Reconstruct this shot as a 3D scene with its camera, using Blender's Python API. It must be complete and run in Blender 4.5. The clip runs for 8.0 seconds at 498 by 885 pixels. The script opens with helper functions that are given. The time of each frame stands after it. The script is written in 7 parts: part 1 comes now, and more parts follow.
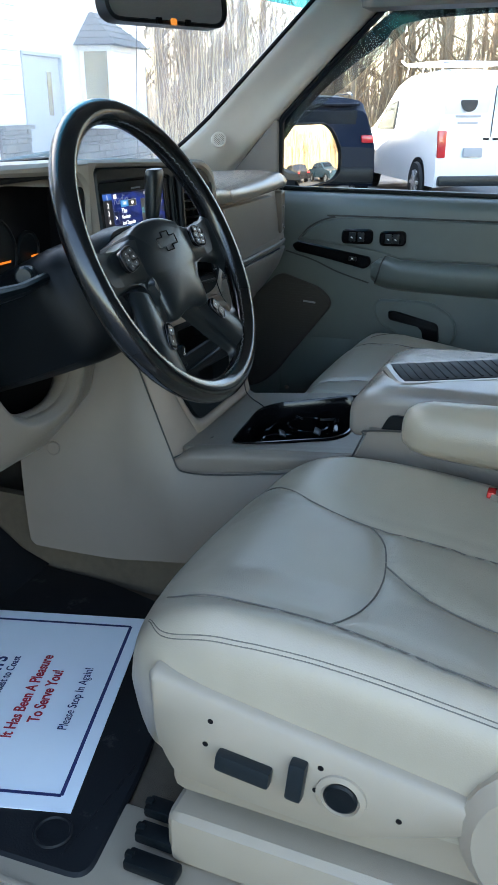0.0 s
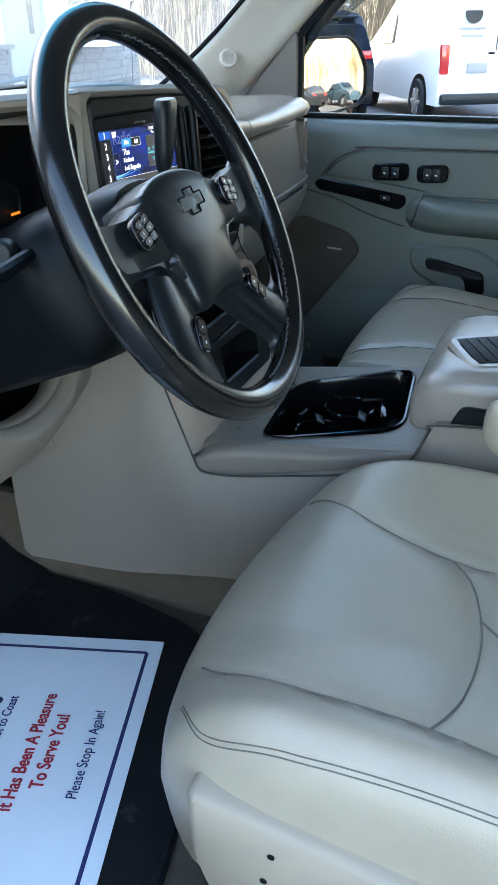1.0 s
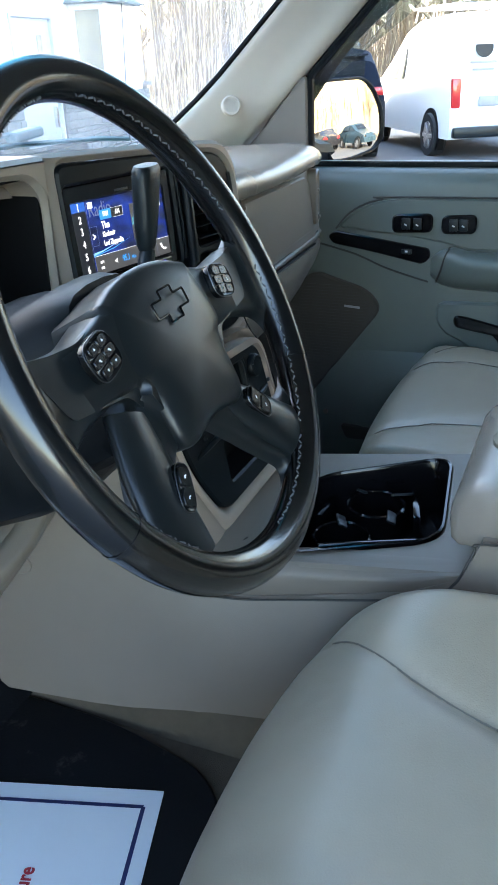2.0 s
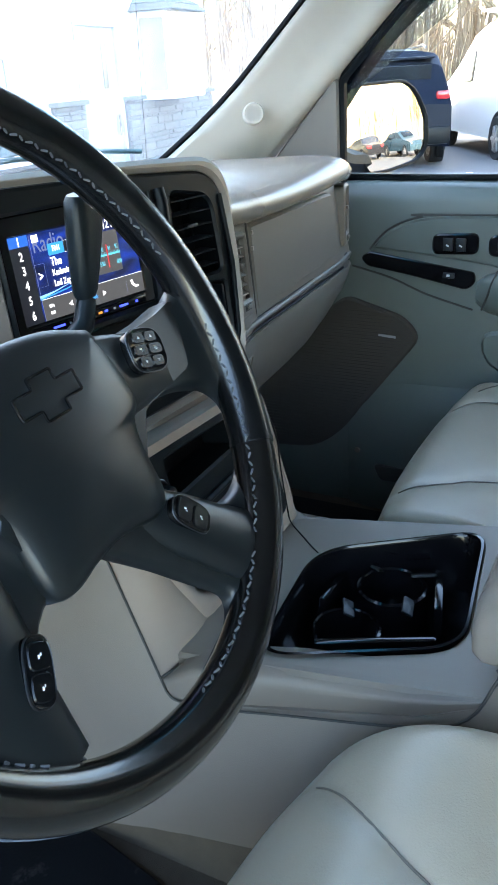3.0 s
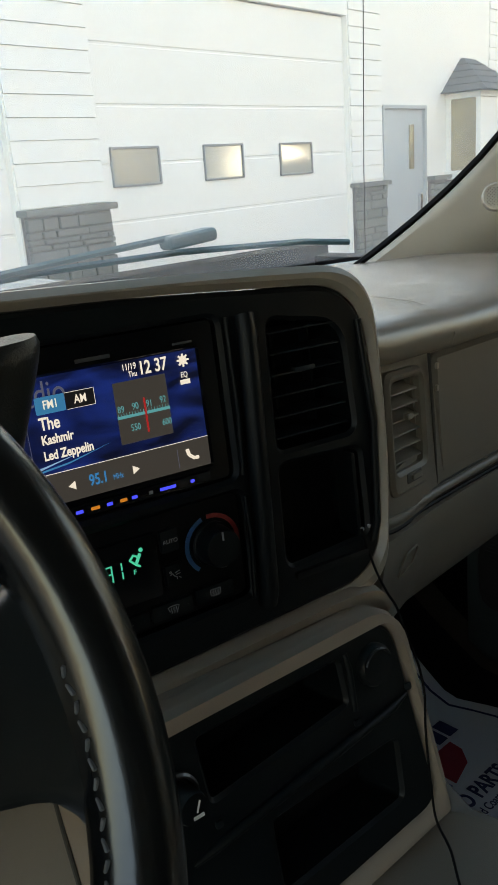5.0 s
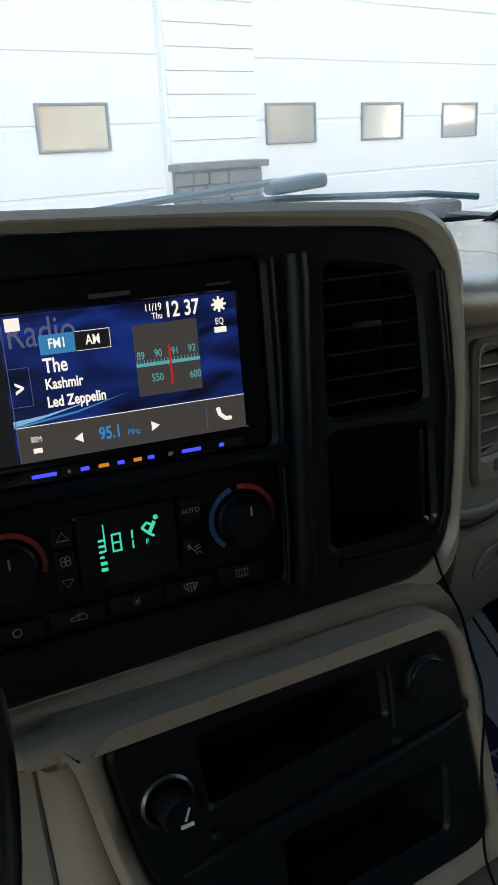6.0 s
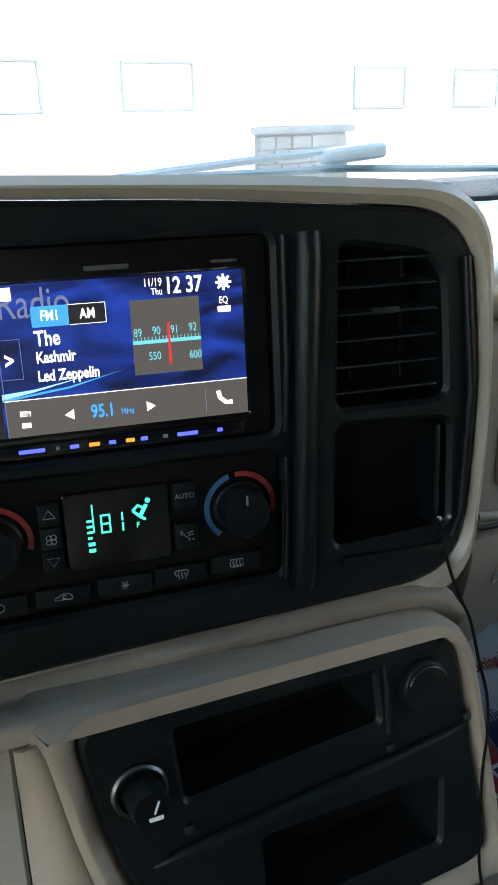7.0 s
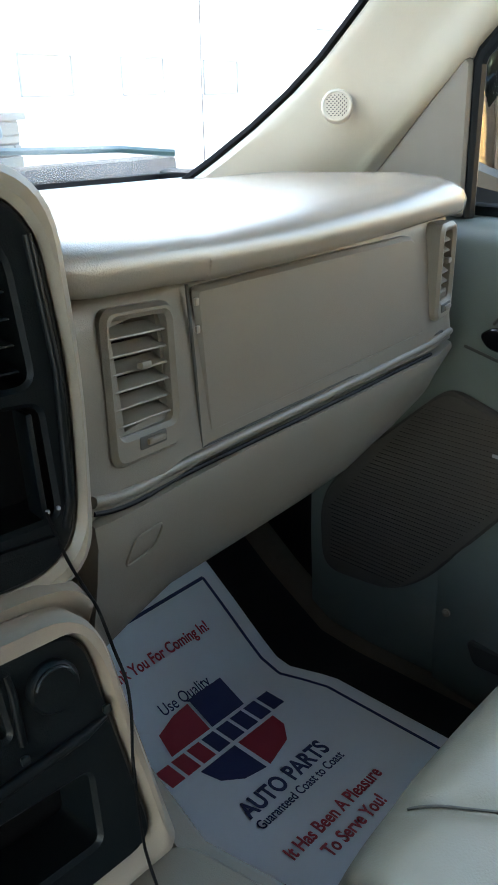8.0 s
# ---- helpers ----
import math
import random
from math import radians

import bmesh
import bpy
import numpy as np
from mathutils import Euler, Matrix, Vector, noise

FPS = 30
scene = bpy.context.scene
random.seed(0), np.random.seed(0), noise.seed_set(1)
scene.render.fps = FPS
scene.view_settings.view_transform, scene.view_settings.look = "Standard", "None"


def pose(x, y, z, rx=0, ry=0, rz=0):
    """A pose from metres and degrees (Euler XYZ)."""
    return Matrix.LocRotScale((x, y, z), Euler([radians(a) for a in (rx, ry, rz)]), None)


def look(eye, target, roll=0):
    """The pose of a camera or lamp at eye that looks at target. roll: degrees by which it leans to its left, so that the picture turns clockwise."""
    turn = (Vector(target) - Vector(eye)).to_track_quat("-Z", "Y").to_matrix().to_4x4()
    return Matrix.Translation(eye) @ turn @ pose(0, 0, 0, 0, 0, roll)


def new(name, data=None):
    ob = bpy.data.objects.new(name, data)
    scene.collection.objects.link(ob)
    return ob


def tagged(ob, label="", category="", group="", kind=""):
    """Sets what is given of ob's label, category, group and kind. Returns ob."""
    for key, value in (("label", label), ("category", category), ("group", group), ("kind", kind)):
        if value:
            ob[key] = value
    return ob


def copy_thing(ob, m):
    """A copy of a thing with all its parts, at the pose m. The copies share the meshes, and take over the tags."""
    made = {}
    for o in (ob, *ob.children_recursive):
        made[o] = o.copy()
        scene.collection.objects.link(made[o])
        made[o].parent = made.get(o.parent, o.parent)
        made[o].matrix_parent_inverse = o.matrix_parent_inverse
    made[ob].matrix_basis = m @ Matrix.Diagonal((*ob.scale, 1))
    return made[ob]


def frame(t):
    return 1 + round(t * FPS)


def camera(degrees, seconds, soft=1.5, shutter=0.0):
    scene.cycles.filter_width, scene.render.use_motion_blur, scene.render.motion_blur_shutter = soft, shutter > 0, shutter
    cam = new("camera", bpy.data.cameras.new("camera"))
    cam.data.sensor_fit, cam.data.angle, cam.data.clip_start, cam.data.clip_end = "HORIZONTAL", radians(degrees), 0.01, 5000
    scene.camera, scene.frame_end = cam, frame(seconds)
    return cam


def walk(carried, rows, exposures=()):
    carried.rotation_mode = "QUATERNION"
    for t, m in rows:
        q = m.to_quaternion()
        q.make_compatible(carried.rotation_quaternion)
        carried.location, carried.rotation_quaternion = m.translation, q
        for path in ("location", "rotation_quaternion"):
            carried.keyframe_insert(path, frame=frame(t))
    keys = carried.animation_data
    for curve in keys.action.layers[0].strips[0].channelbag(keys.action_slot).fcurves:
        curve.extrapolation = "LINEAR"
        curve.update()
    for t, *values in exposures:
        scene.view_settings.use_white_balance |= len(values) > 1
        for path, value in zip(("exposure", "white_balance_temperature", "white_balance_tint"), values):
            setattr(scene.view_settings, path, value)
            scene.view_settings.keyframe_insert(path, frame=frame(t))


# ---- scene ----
cam = camera(33.4, 8.0)
PATH = [
    (0, (-1.304, -0.745, 1.54), (0.408, -0.039, 0.785), 0.1),
    (0.5, (-1.164, -0.691, 1.514), (0.419, 0.003, 0.508), 1.2),
    (1, (-1.072, -0.585, 1.531), (0.579, 0.083, 0.622), -0.7),
    (1.2, (-1.042, -0.552, 1.538), (0.632, 0.106, 0.663), -1.7),
    (2.3, (-0.794, -0.518, 1.536), (0.855, 0.258, 0.712), -2.4),
    (2.5, (-0.751, -0.525, 1.534), (0.878, 0.295, 0.713), -2.3),
    (3, (-0.655, -0.52, 1.529), (0.954, 0.339, 0.709), -3.4),
    (3.5, (-0.537, -0.466, 1.533), (1.126, 0.382, 0.816), -4.7),
    (4, (-0.45, -0.451, 1.533), (1.196, 0.466, 0.86), -4.8),
    (4.5, (-0.341, -0.445, 1.522), (1.144, 0.739, 0.895), -4.7),
    (5, (-0.269, -0.444, 1.512), (0.997, 0.975, 0.892), -4.3),
    (5.2, (-0.24, -0.441, 1.502), (0.934, 1.051, 0.873), -4.1),
    (6.3, (-0.163, -0.417, 1.477), (0.762, 1.215, 0.784), -2.0),
    (6.5, (-0.157, -0.414, 1.474), (0.713, 1.243, 0.77), -1.5),
    (7, (-0.124, -0.422, 1.483), (0.701, 1.24, 0.735), -1.1),
    (7.5, (-0.082, -0.441, 1.477), (0.987, 1.07, 0.72), -1.9),
    (8, (-0.048, -0.451, 1.472), (1.291, 0.813, 0.69), -1.2),
]
EXPOSURES = [(0, 3.45, 6700, 10), (0.5, 3.55, 6800, 10), (1.2, 3.85, 6500, 10), (2.3, 4.05, 6600, 10), (3, 4.3, 6650, 10), (3.5, 4.28, 6900, 10), (4, 3.72, 7200, 10), (4.5, 2.9, 8200, 10), (5.2, 2.62, 9000, 10), (6.3, 3.2, 7600, 10), (7, 4.14, 7600, 10), (7.5, 4.1, 7700, 10), (8, 4.42, 7900, 10)]
walk(cam, [(t, look(eye, target, roll)) for t, eye, target, roll in PATH], EXPOSURES)

# ---- light ----
world = bpy.data.worlds.new("world")
world.use_nodes = True
scene.world = world
_nt = world.node_tree
_sky = _nt.nodes.new("ShaderNodeTexSky")
_sky.sky_type = "NISHITA"
_sky.sun_disc = False
SUN_EL, SUN_AZ = radians(21), radians(8)   # azimuth from +Y towards +X
_sky.sun_elevation, _sky.sun_rotation = SUN_EL, SUN_AZ
_nt.links.new(_sky.outputs[0], _nt.nodes["Background"].inputs[0])
_nt.nodes["Background"].inputs[1].default_value = 0.13
sun_data = bpy.data.lights.new("sun", "SUN")
sun_data.energy, sun_data.angle, sun_data.color = 4.0, radians(0.6), (1.0, 0.94, 0.85)
sun = new("sun", sun_data)
_to_sun = Vector((math.sin(SUN_AZ) * math.cos(SUN_EL), math.cos(SUN_AZ) * math.cos(SUN_EL), math.sin(SUN_EL)))
sun.matrix_world = look(_to_sun * 60, (0, 0, 0))


# ---- materials ----
def mat(name, color, rough=0.5, metal=0.0, scale=40.0, vary=0.12, bump=0.0, bscale=None, coat=0.0, spec=0.5, emit=None, estr=0.0, stretch=None, wear=None):
    m = bpy.data.materials.new(name)
    m.use_nodes = True
    nt = m.node_tree
    b = nt.nodes["Principled BSDF"]
    tc = nt.nodes.new("ShaderNodeTexCoord")
    src = tc.outputs["Object"]
    if stretch:
        mp = nt.nodes.new("ShaderNodeMapping")
        mp.inputs["Scale"].default_value = stretch
        nt.links.new(src, mp.inputs[0])
        src = mp.outputs[0]
    n1 = nt.nodes.new("ShaderNodeTexNoise")
    n1.inputs["Scale"].default_value, n1.inputs["Detail"].default_value = scale, 6
    n2 = nt.nodes.new("ShaderNodeTexNoise")
    n2.inputs["Scale"].default_value, n2.inputs["Detail"].default_value = scale / 9, 4
    nt.links.new(src, n1.inputs[0])
    nt.links.new(src, n2.inputs[0])
    mx = nt.nodes.new("ShaderNodeMath")
    mx.operation = "ADD"
    nt.links.new(n1.outputs[0], mx.inputs[0])
    nt.links.new(n2.outputs[0], mx.inputs[1])
    ramp = nt.nodes.new("ShaderNodeMapRange")
    ramp.inputs["From Min"].default_value, ramp.inputs["From Max"].default_value = 0.6, 1.4
    ramp.inputs["To Min"].default_value, ramp.inputs["To Max"].default_value = 1 - vary, 1 + vary
    nt.links.new(mx.outputs[0], ramp.inputs[0])
    cm = nt.nodes.new("ShaderNodeMix")
    cm.data_type, cm.blend_type = "RGBA", "MULTIPLY"
    cm.inputs[0].default_value = 1.0
    cm.inputs[6].default_value = (*color, 1)
    nt.links.new(ramp.outputs[0], cm.inputs[7])
    last = cm.outputs[2]
    if wear:
        n3 = nt.nodes.new("ShaderNodeTexNoise")
        n3.inputs["Scale"].default_value, n3.inputs["Detail"].default_value, n3.inputs["Roughness"].default_value = wear[1], 8, 0.7
        nt.links.new(src, n3.inputs[0])
        r3 = nt.nodes.new("ShaderNodeMapRange")
        r3.inputs["From Min"].default_value, r3.inputs["From Max"].default_value = wear[2], wear[2] + 0.12
        nt.links.new(n3.outputs[0], r3.inputs[0])
        c3 = nt.nodes.new("ShaderNodeMix")
        c3.data_type = "RGBA"
        c3.inputs[7].default_value = (*wear[0], 1)
        nt.links.new(r3.outputs[0], c3.inputs[0])
        nt.links.new(last, c3.inputs[6])
        last = c3.outputs[2]
    nt.links.new(last, b.inputs["Base Color"])
    rr = nt.nodes.new("ShaderNodeMapRange")
    rr.inputs["From Min"].default_value, rr.inputs["From Max"].default_value = 0.6, 1.4
    rr.inputs["To Min"].default_value, rr.inputs["To Max"].default_value = max(0.02, rough * 0.85), min(1, rough * 1.15)
    nt.links.new(mx.outputs[0], rr.inputs[0])
    nt.links.new(rr.outputs[0], b.inputs["Roughness"])
    b.inputs["Metallic"].default_value = metal
    b.inputs["Specular IOR Level"].default_value = spec
    b.inputs["Coat Weight"].default_value = coat
    b.inputs["Coat Roughness"].default_value = 0.08
    if bump:
        nb = nt.nodes.new("ShaderNodeTexNoise")
        nb.inputs["Scale"].default_value, nb.inputs["Detail"].default_value = bscale or scale * 8, 4
        nt.links.new(src, nb.inputs[0])
        bp = nt.nodes.new("ShaderNodeBump")
        bp.inputs["Strength"].default_value, bp.inputs["Distance"].default_value = bump, 0.001
        nt.links.new(nb.outputs[0], bp.inputs["Height"])
        nt.links.new(bp.outputs[0], b.inputs["Normal"])
    if emit:
        b.inputs["Emission Color"].default_value = (*emit, 1)
        b.inputs["Emission Strength"].default_value = estr
    return m


def glass(name, tint, gloss=0.012, rough=0.0):
    m = bpy.data.materials.new(name)
    m.use_nodes = True
    nt = m.node_tree
    nt.nodes.remove(nt.nodes["Principled BSDF"])
    out = nt.nodes["Material Output"]
    tr, gl, mx, lw, pw, ml = (nt.nodes.new(k) for k in ("ShaderNodeBsdfTransparent", "ShaderNodeBsdfGlossy", "ShaderNodeMixShader", "ShaderNodeLayerWeight", "ShaderNodeMath", "ShaderNodeMath"))
    tr.inputs[0].default_value = (*tint, 1)
    gl.inputs["Roughness"].default_value = rough
    lw.inputs[0].default_value = 0.5
    pw.operation, ml.operation = "POWER", "MULTIPLY_ADD"
    pw.inputs[1].default_value = 5.0
    ml.inputs[1].default_value, ml.inputs[2].default_value = 0.5, gloss
    nt.links.new(lw.outputs["Facing"], pw.inputs[0])
    nt.links.new(pw.outputs[0], ml.inputs[0])
    nt.links.new(ml.outputs[0], mx.inputs[0])
    nt.links.new(tr.outputs[0], mx.inputs[1])
    nt.links.new(gl.outputs[0], mx.inputs[2])
    nt.links.new(mx.outputs[0], out.inputs[0])
    return m


# Glass with a whitish translucent layer that stands for glare haze.
def hazy_glass(name, tint, veil):
    m = glass(name, tint)
    nt = m.node_tree
    out = nt.nodes["Material Output"]
    base = out.inputs[0].links[0].from_socket
    tl, mx, nz, mr, tc = (nt.nodes.new(k) for k in ("ShaderNodeBsdfTranslucent", "ShaderNodeMixShader", "ShaderNodeTexNoise", "ShaderNodeMapRange", "ShaderNodeTexCoord"))
    tl.inputs[0].default_value = (0.9, 0.88, 0.85, 1)
    nz.inputs["Scale"].default_value, nz.inputs["Detail"].default_value = 7, 6
    nt.links.new(tc.outputs["Object"], nz.inputs[0])
    mr.inputs["From Min"].default_value, mr.inputs["From Max"].default_value = 0.3, 0.7
    mr.inputs["To Min"].default_value, mr.inputs["To Max"].default_value = veil * 0.7, veil * 1.3
    nt.links.new(nz.outputs[0], mr.inputs[0])
    nt.links.new(mr.outputs[0], mx.inputs[0])
    nt.links.new(base, mx.inputs[1])
    nt.links.new(tl.outputs[0], mx.inputs[2])
    nt.links.new(mx.outputs[0], out.inputs[0])
    return m


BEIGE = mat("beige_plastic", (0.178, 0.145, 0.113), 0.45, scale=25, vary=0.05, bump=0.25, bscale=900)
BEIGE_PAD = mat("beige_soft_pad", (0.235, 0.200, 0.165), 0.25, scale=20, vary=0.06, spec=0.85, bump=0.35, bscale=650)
# Pillar beige lightened: the glare from the windshield is put into its colour.
PILLAR = mat("beige_pillar_trim_lit", (0.62, 0.555, 0.465), 0.33, scale=25, vary=0.04, spec=0.65, bump=0.2, bscale=900)
DARK_MARK = mat("dark_grey_marking", (0.07, 0.07, 0.075), 0.4, vary=0.05)
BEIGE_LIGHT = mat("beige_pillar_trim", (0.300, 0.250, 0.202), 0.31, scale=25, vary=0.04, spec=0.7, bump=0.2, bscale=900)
LEDGE = mat("matte_beige_plastic", (0.290, 0.228, 0.182), 0.60, scale=25, vary=0.05, spec=0.25, bump=0.2, bscale=900)
# Dash beige darkened: shade on the face and lower panel is in the colour.
DASH_FACE = mat("dash_face_beige_shaded", (0.155, 0.130, 0.104), 0.42, scale=22, vary=0.06, spec=0.5, bump=0.3, bscale=900)
# Beige door trim given the dark grey-green that it takes on in shade.
DOOR_SHADED = mat("door_trim_shaded", (0.112, 0.129, 0.115), 0.36, scale=20, vary=0.06, bump=0.3, bscale=700)
LEATHER = mat("grey_beige_leather", (0.345, 0.290, 0.214), 0.33, scale=18, vary=0.06, spec=0.6, bump=0.3, bscale=520, wear=((0.26, 0.23, 0.19), 30, 0.70))
SEAT_PLASTIC = mat("cream_seat_plastic", (0.30, 0.247, 0.186), 0.45, scale=25, vary=0.05, bump=0.2, bscale=900)
SEAT_SEAM = mat("seat_seam_thread", (0.15, 0.13, 0.105), 0.7, scale=60)
SEAM = mat("seam_thread", (0.042, 0.039, 0.034), 0.7, scale=60)
BLACK = mat("black_matte_plastic", (0.0045, 0.0065, 0.0078), 0.36, scale=30, vary=0.15, spec=0.19, bump=0.25, bscale=900)
SHROUD = mat("black_column_plastic", (0.0026, 0.0034, 0.0040), 0.40, scale=30, vary=0.12, spec=0.13, bump=0.2, bscale=900)
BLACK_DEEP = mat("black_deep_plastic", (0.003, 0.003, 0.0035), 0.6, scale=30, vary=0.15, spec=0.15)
BLACK_GLOSS = mat("black_gloss_plastic", (0.004, 0.004, 0.005), 0.12, scale=20, vary=0.1, spec=0.35)
CHARCOAL = mat("charcoal_plastic", (0.010, 0.014, 0.016), 0.32, scale=30, vary=0.12, spec=0.3, bump=0.3, bscale=800)
HUB = mat("charcoal_hub_cover", (0.0085, 0.0108, 0.0118), 0.33, scale=30, vary=0.06, spec=0.42, bump=0.07, bscale=1600)
POD = mat("black_switch_plastic", (0.0035, 0.004, 0.0045), 0.24, scale=30, vary=0.1, spec=0.3)
RIM_LEATHER = mat("black_wheel_leather", (0.0045, 0.005, 0.0055), 0.24, scale=30, vary=0.25, bump=0.07, bscale=420, coat=0.30, wear=((0.012, 0.011, 0.010), 60, 0.74))
RIM_GLOSS = mat("black_wheel_gloss", (0.0045, 0.0042, 0.0042), 0.20, scale=30, vary=0.3, coat=0.3)
STITCH = mat("grey_stitch_thread", (0.10, 0.104, 0.108), 0.6)
CHROME = mat("chrome", (0.7, 0.7, 0.7), 0.12, metal=1.0, vary=0.03)
CHROME_DARK = mat("dull_metal", (0.11, 0.11, 0.115), 0.38, metal=1.0, vary=0.05)
RUBBER = mat("black_rubber", (0.007, 0.008, 0.010), 0.6, scale=14, vary=0.3, spec=0.25, bump=0.4, bscale=300, wear=((0.055, 0.055, 0.055), 18, 0.62))
CARPET = mat("tan_carpet", (0.10, 0.078, 0.055), 0.95, scale=60, vary=0.25, bump=1.0, bscale=900)
PAPER = mat("white_paper", (0.83, 0.88, 0.93), 0.6, scale=8, vary=0.03, bump=0.1, bscale=60)
NAVY_INK = mat("navy_ink", (0.02, 0.03, 0.12), 0.6, vary=0.08)
RED_INK = mat("red_ink", (0.42, 0.03, 0.05), 0.6, vary=0.08)
GRILLE = mat("dark_grille_cloth", (0.055, 0.046, 0.038), 0.8, scale=50, vary=0.12, bump=0.5, bscale=1500)
WHITE_MARK = mat("white_marking", (0.75, 0.75, 0.75), 0.5, vary=0.04)
GREY_MARK = mat("grey_marking", (0.35, 0.35, 0.36), 0.5, vary=0.04)
RED_MARK = mat("red_marking", (0.35, 0.03, 0.03), 0.5, vary=0.04)
BLUE_MARK = mat("blue_marking", (0.03, 0.13, 0.30), 0.5, vary=0.04)


def lit(name, color, strength):
    return mat(name, (0.01, 0.01, 0.01), 0.3, vary=0.02, emit=color, estr=strength)


SCR_BLACK = lit("screen_dark", (0.012, 0.013, 0.02), 0.064)
SCR_WHITE = lit("screen_white", (0.95, 0.97, 1.0), 0.128)
SCR_BLUE = lit("screen_bright_blue", (0.02, 0.30, 0.85), 0.104)
SCR_GLOW = lit("screen_glow_blue", (0.25, 0.55, 1.0), 0.104)
SCR_CYAN = lit("screen_cyan", (0.12, 0.62, 0.80), 0.080)
SCR_BTN = lit("screen_button_blue", (0.03, 0.30, 0.72), 0.096)
SCR_TAB = lit("screen_tab_blue", (0.02, 0.12, 0.55), 0.096)
SCR_GREY = lit("screen_grey", (0.085, 0.085, 0.09), 0.072)
SCR_FAINT = lit("screen_faint_blue", (0.14, 0.17, 0.32), 0.080)
SCR_RED = lit("screen_red", (0.8, 0.03, 0.04), 0.080)
LED_BLUE = lit("blue_led", (0.03, 0.05, 1.0), 0.25)
LED_AMBER = lit("amber_led", (1.0, 0.35, 0.05), 0.08)
LCD_TEAL = lit("teal_lcd", (0.02, 0.72, 0.52), 0.12)
NEEDLE = lit("orange_needle", (1.0, 0.25, 0.02), 0.1)


def screen_wallpaper():
    m = bpy.data.materials.new("screen_blue_wallpaper")
    m.use_nodes = True
    nt = m.node_tree
    b = nt.nodes["Principled BSDF"]
    b.inputs["Base Color"].default_value = (0.005, 0.005, 0.01, 1)
    b.inputs["Roughness"].default_value = 0.25
    tc = nt.nodes.new("ShaderNodeTexCoord")
    wv = nt.nodes.new("ShaderNodeTexNoise")
    wv.inputs["Scale"].default_value, wv.inputs["Detail"].default_value = 14, 2
    wv.inputs["Distortion"].default_value = 1.5
    mp = nt.nodes.new("ShaderNodeMapping")
    mp.inputs["Scale"].default_value = (1, 1, 2.6)
    nt.links.new(tc.outputs["Object"], mp.inputs[0])
    nt.links.new(mp.outputs[0], wv.inputs[0])
    rp = nt.nodes.new("ShaderNodeValToRGB")
    rp.color_ramp.elements[0].position, rp.color_ramp.elements[0].color = 0.40, (0.003, 0.006, 0.03, 1)
    rp.color_ramp.elements[1].position, rp.color_ramp.elements[1].color = 0.68, (0.008, 0.035, 0.30, 1)
    nt.links.new(wv.outputs[0], rp.inputs[0])
    nt.links.new(rp.outputs[0], b.inputs["Emission Color"])
    b.inputs["Emission Strength"].default_value = 0.10
    return m


WALLPAPER = screen_wallpaper()
GLASS = glass("clear_glass", (0.95, 0.97, 0.96))
# Added haze washes out the view ahead, as glare would.
HAZY = hazy_glass("hazy_windshield_glass", (0.96, 0.97, 0.96), 0.070)
SMOKE = glass("smoked_deflector", (0.40, 0.43, 0.44), 0.03)
TINT = glass("blue_shade_band", (0.35, 0.72, 0.78))
SMOKED = glass("smoked_acrylic", (0.13, 0.17, 0.19), 0.03)
DOOR_MIRROR = mat("dimmed_mirror_silver", (0.52, 0.50, 0.46), 0.01, metal=1.0, vary=0.0)
MIRROR = mat("mirror_silver", (0.85, 0.85, 0.83), 0.01, metal=1.0, vary=0.0)
TRUCK_PAINT = mat("silver_white_paint", (0.62, 0.62, 0.60), 0.25, scale=6, vary=0.03, coat=0.8)
COWL = mat("grey_cowl_plastic", (0.065, 0.150, 0.170), 0.45, scale=20, vary=0.12)
ASPHALT = mat("asphalt", (0.10, 0.10, 0.102), 0.8, scale=6, vary=0.25, bump=0.8, bscale=120, wear=((0.11, 0.11, 0.11), 1.2, 0.62))
LINE_PAINT = mat("white_line_paint", (0.55, 0.55, 0.53), 0.7, scale=20, vary=0.15)
SIDING = mat("white_vinyl_siding", (0.85, 0.85, 0.84), 0.45, scale=3, vary=0.03, stretch=(1, 1, 4))
GARAGE_WHITE = mat("white_garage_panel", (0.87, 0.87, 0.86), 0.4, scale=3, vary=0.03)
STONE = mat("grey_ledgestone", (0.165, 0.174, 0.165), 0.85, scale=9, vary=0.3, bump=0.9, bscale=60)
MORTAR = mat("dark_mortar", (0.11, 0.11, 0.11), 0.9, scale=20, vary=0.2, bump=0.5)
STEEL_DOOR = mat("pale_blue_grey_door_paint", (0.42, 0.46, 0.49), 0.4, scale=4, vary=0.05)
FRAME_GREY = mat("grey_window_frame", (0.20, 0.21, 0.22), 0.5, scale=10, vary=0.08)
# Yellowish-grey base paints part of the reflection into the overhead door panes.
DOOR_PANE = mat("door_pane_painted_reflection", (0.50, 0.50, 0.45), 0.10, scale=3, vary=0.15, metal=0.35)
# Tan base colour stands for woods reflected in the panes.
PANE = mat("window_pane_painted_reflection", (0.34, 0.29, 0.19), 0.05, scale=5, vary=0.35, metal=0.35)
SHINGLE = mat("grey_shingles", (0.13, 0.14, 0.145), 0.9, scale=12, vary=0.3, bump=0.8, bscale=90)
BARK = mat("grey_brown_bark", (0.24, 0.18, 0.12), 0.9, scale=5, vary=0.4, bump=0.9, bscale=30, stretch=(3, 3, 0.6))
BRUSH = mat("dry_tan_brush", (0.55, 0.43, 0.25), 0.9, scale=2, vary=0.4)
LEAF_LITTER = mat("leaf_litter", (0.22, 0.16, 0.09), 0.95, scale=1.5, vary=0.4, bump=1.0, bscale=12)
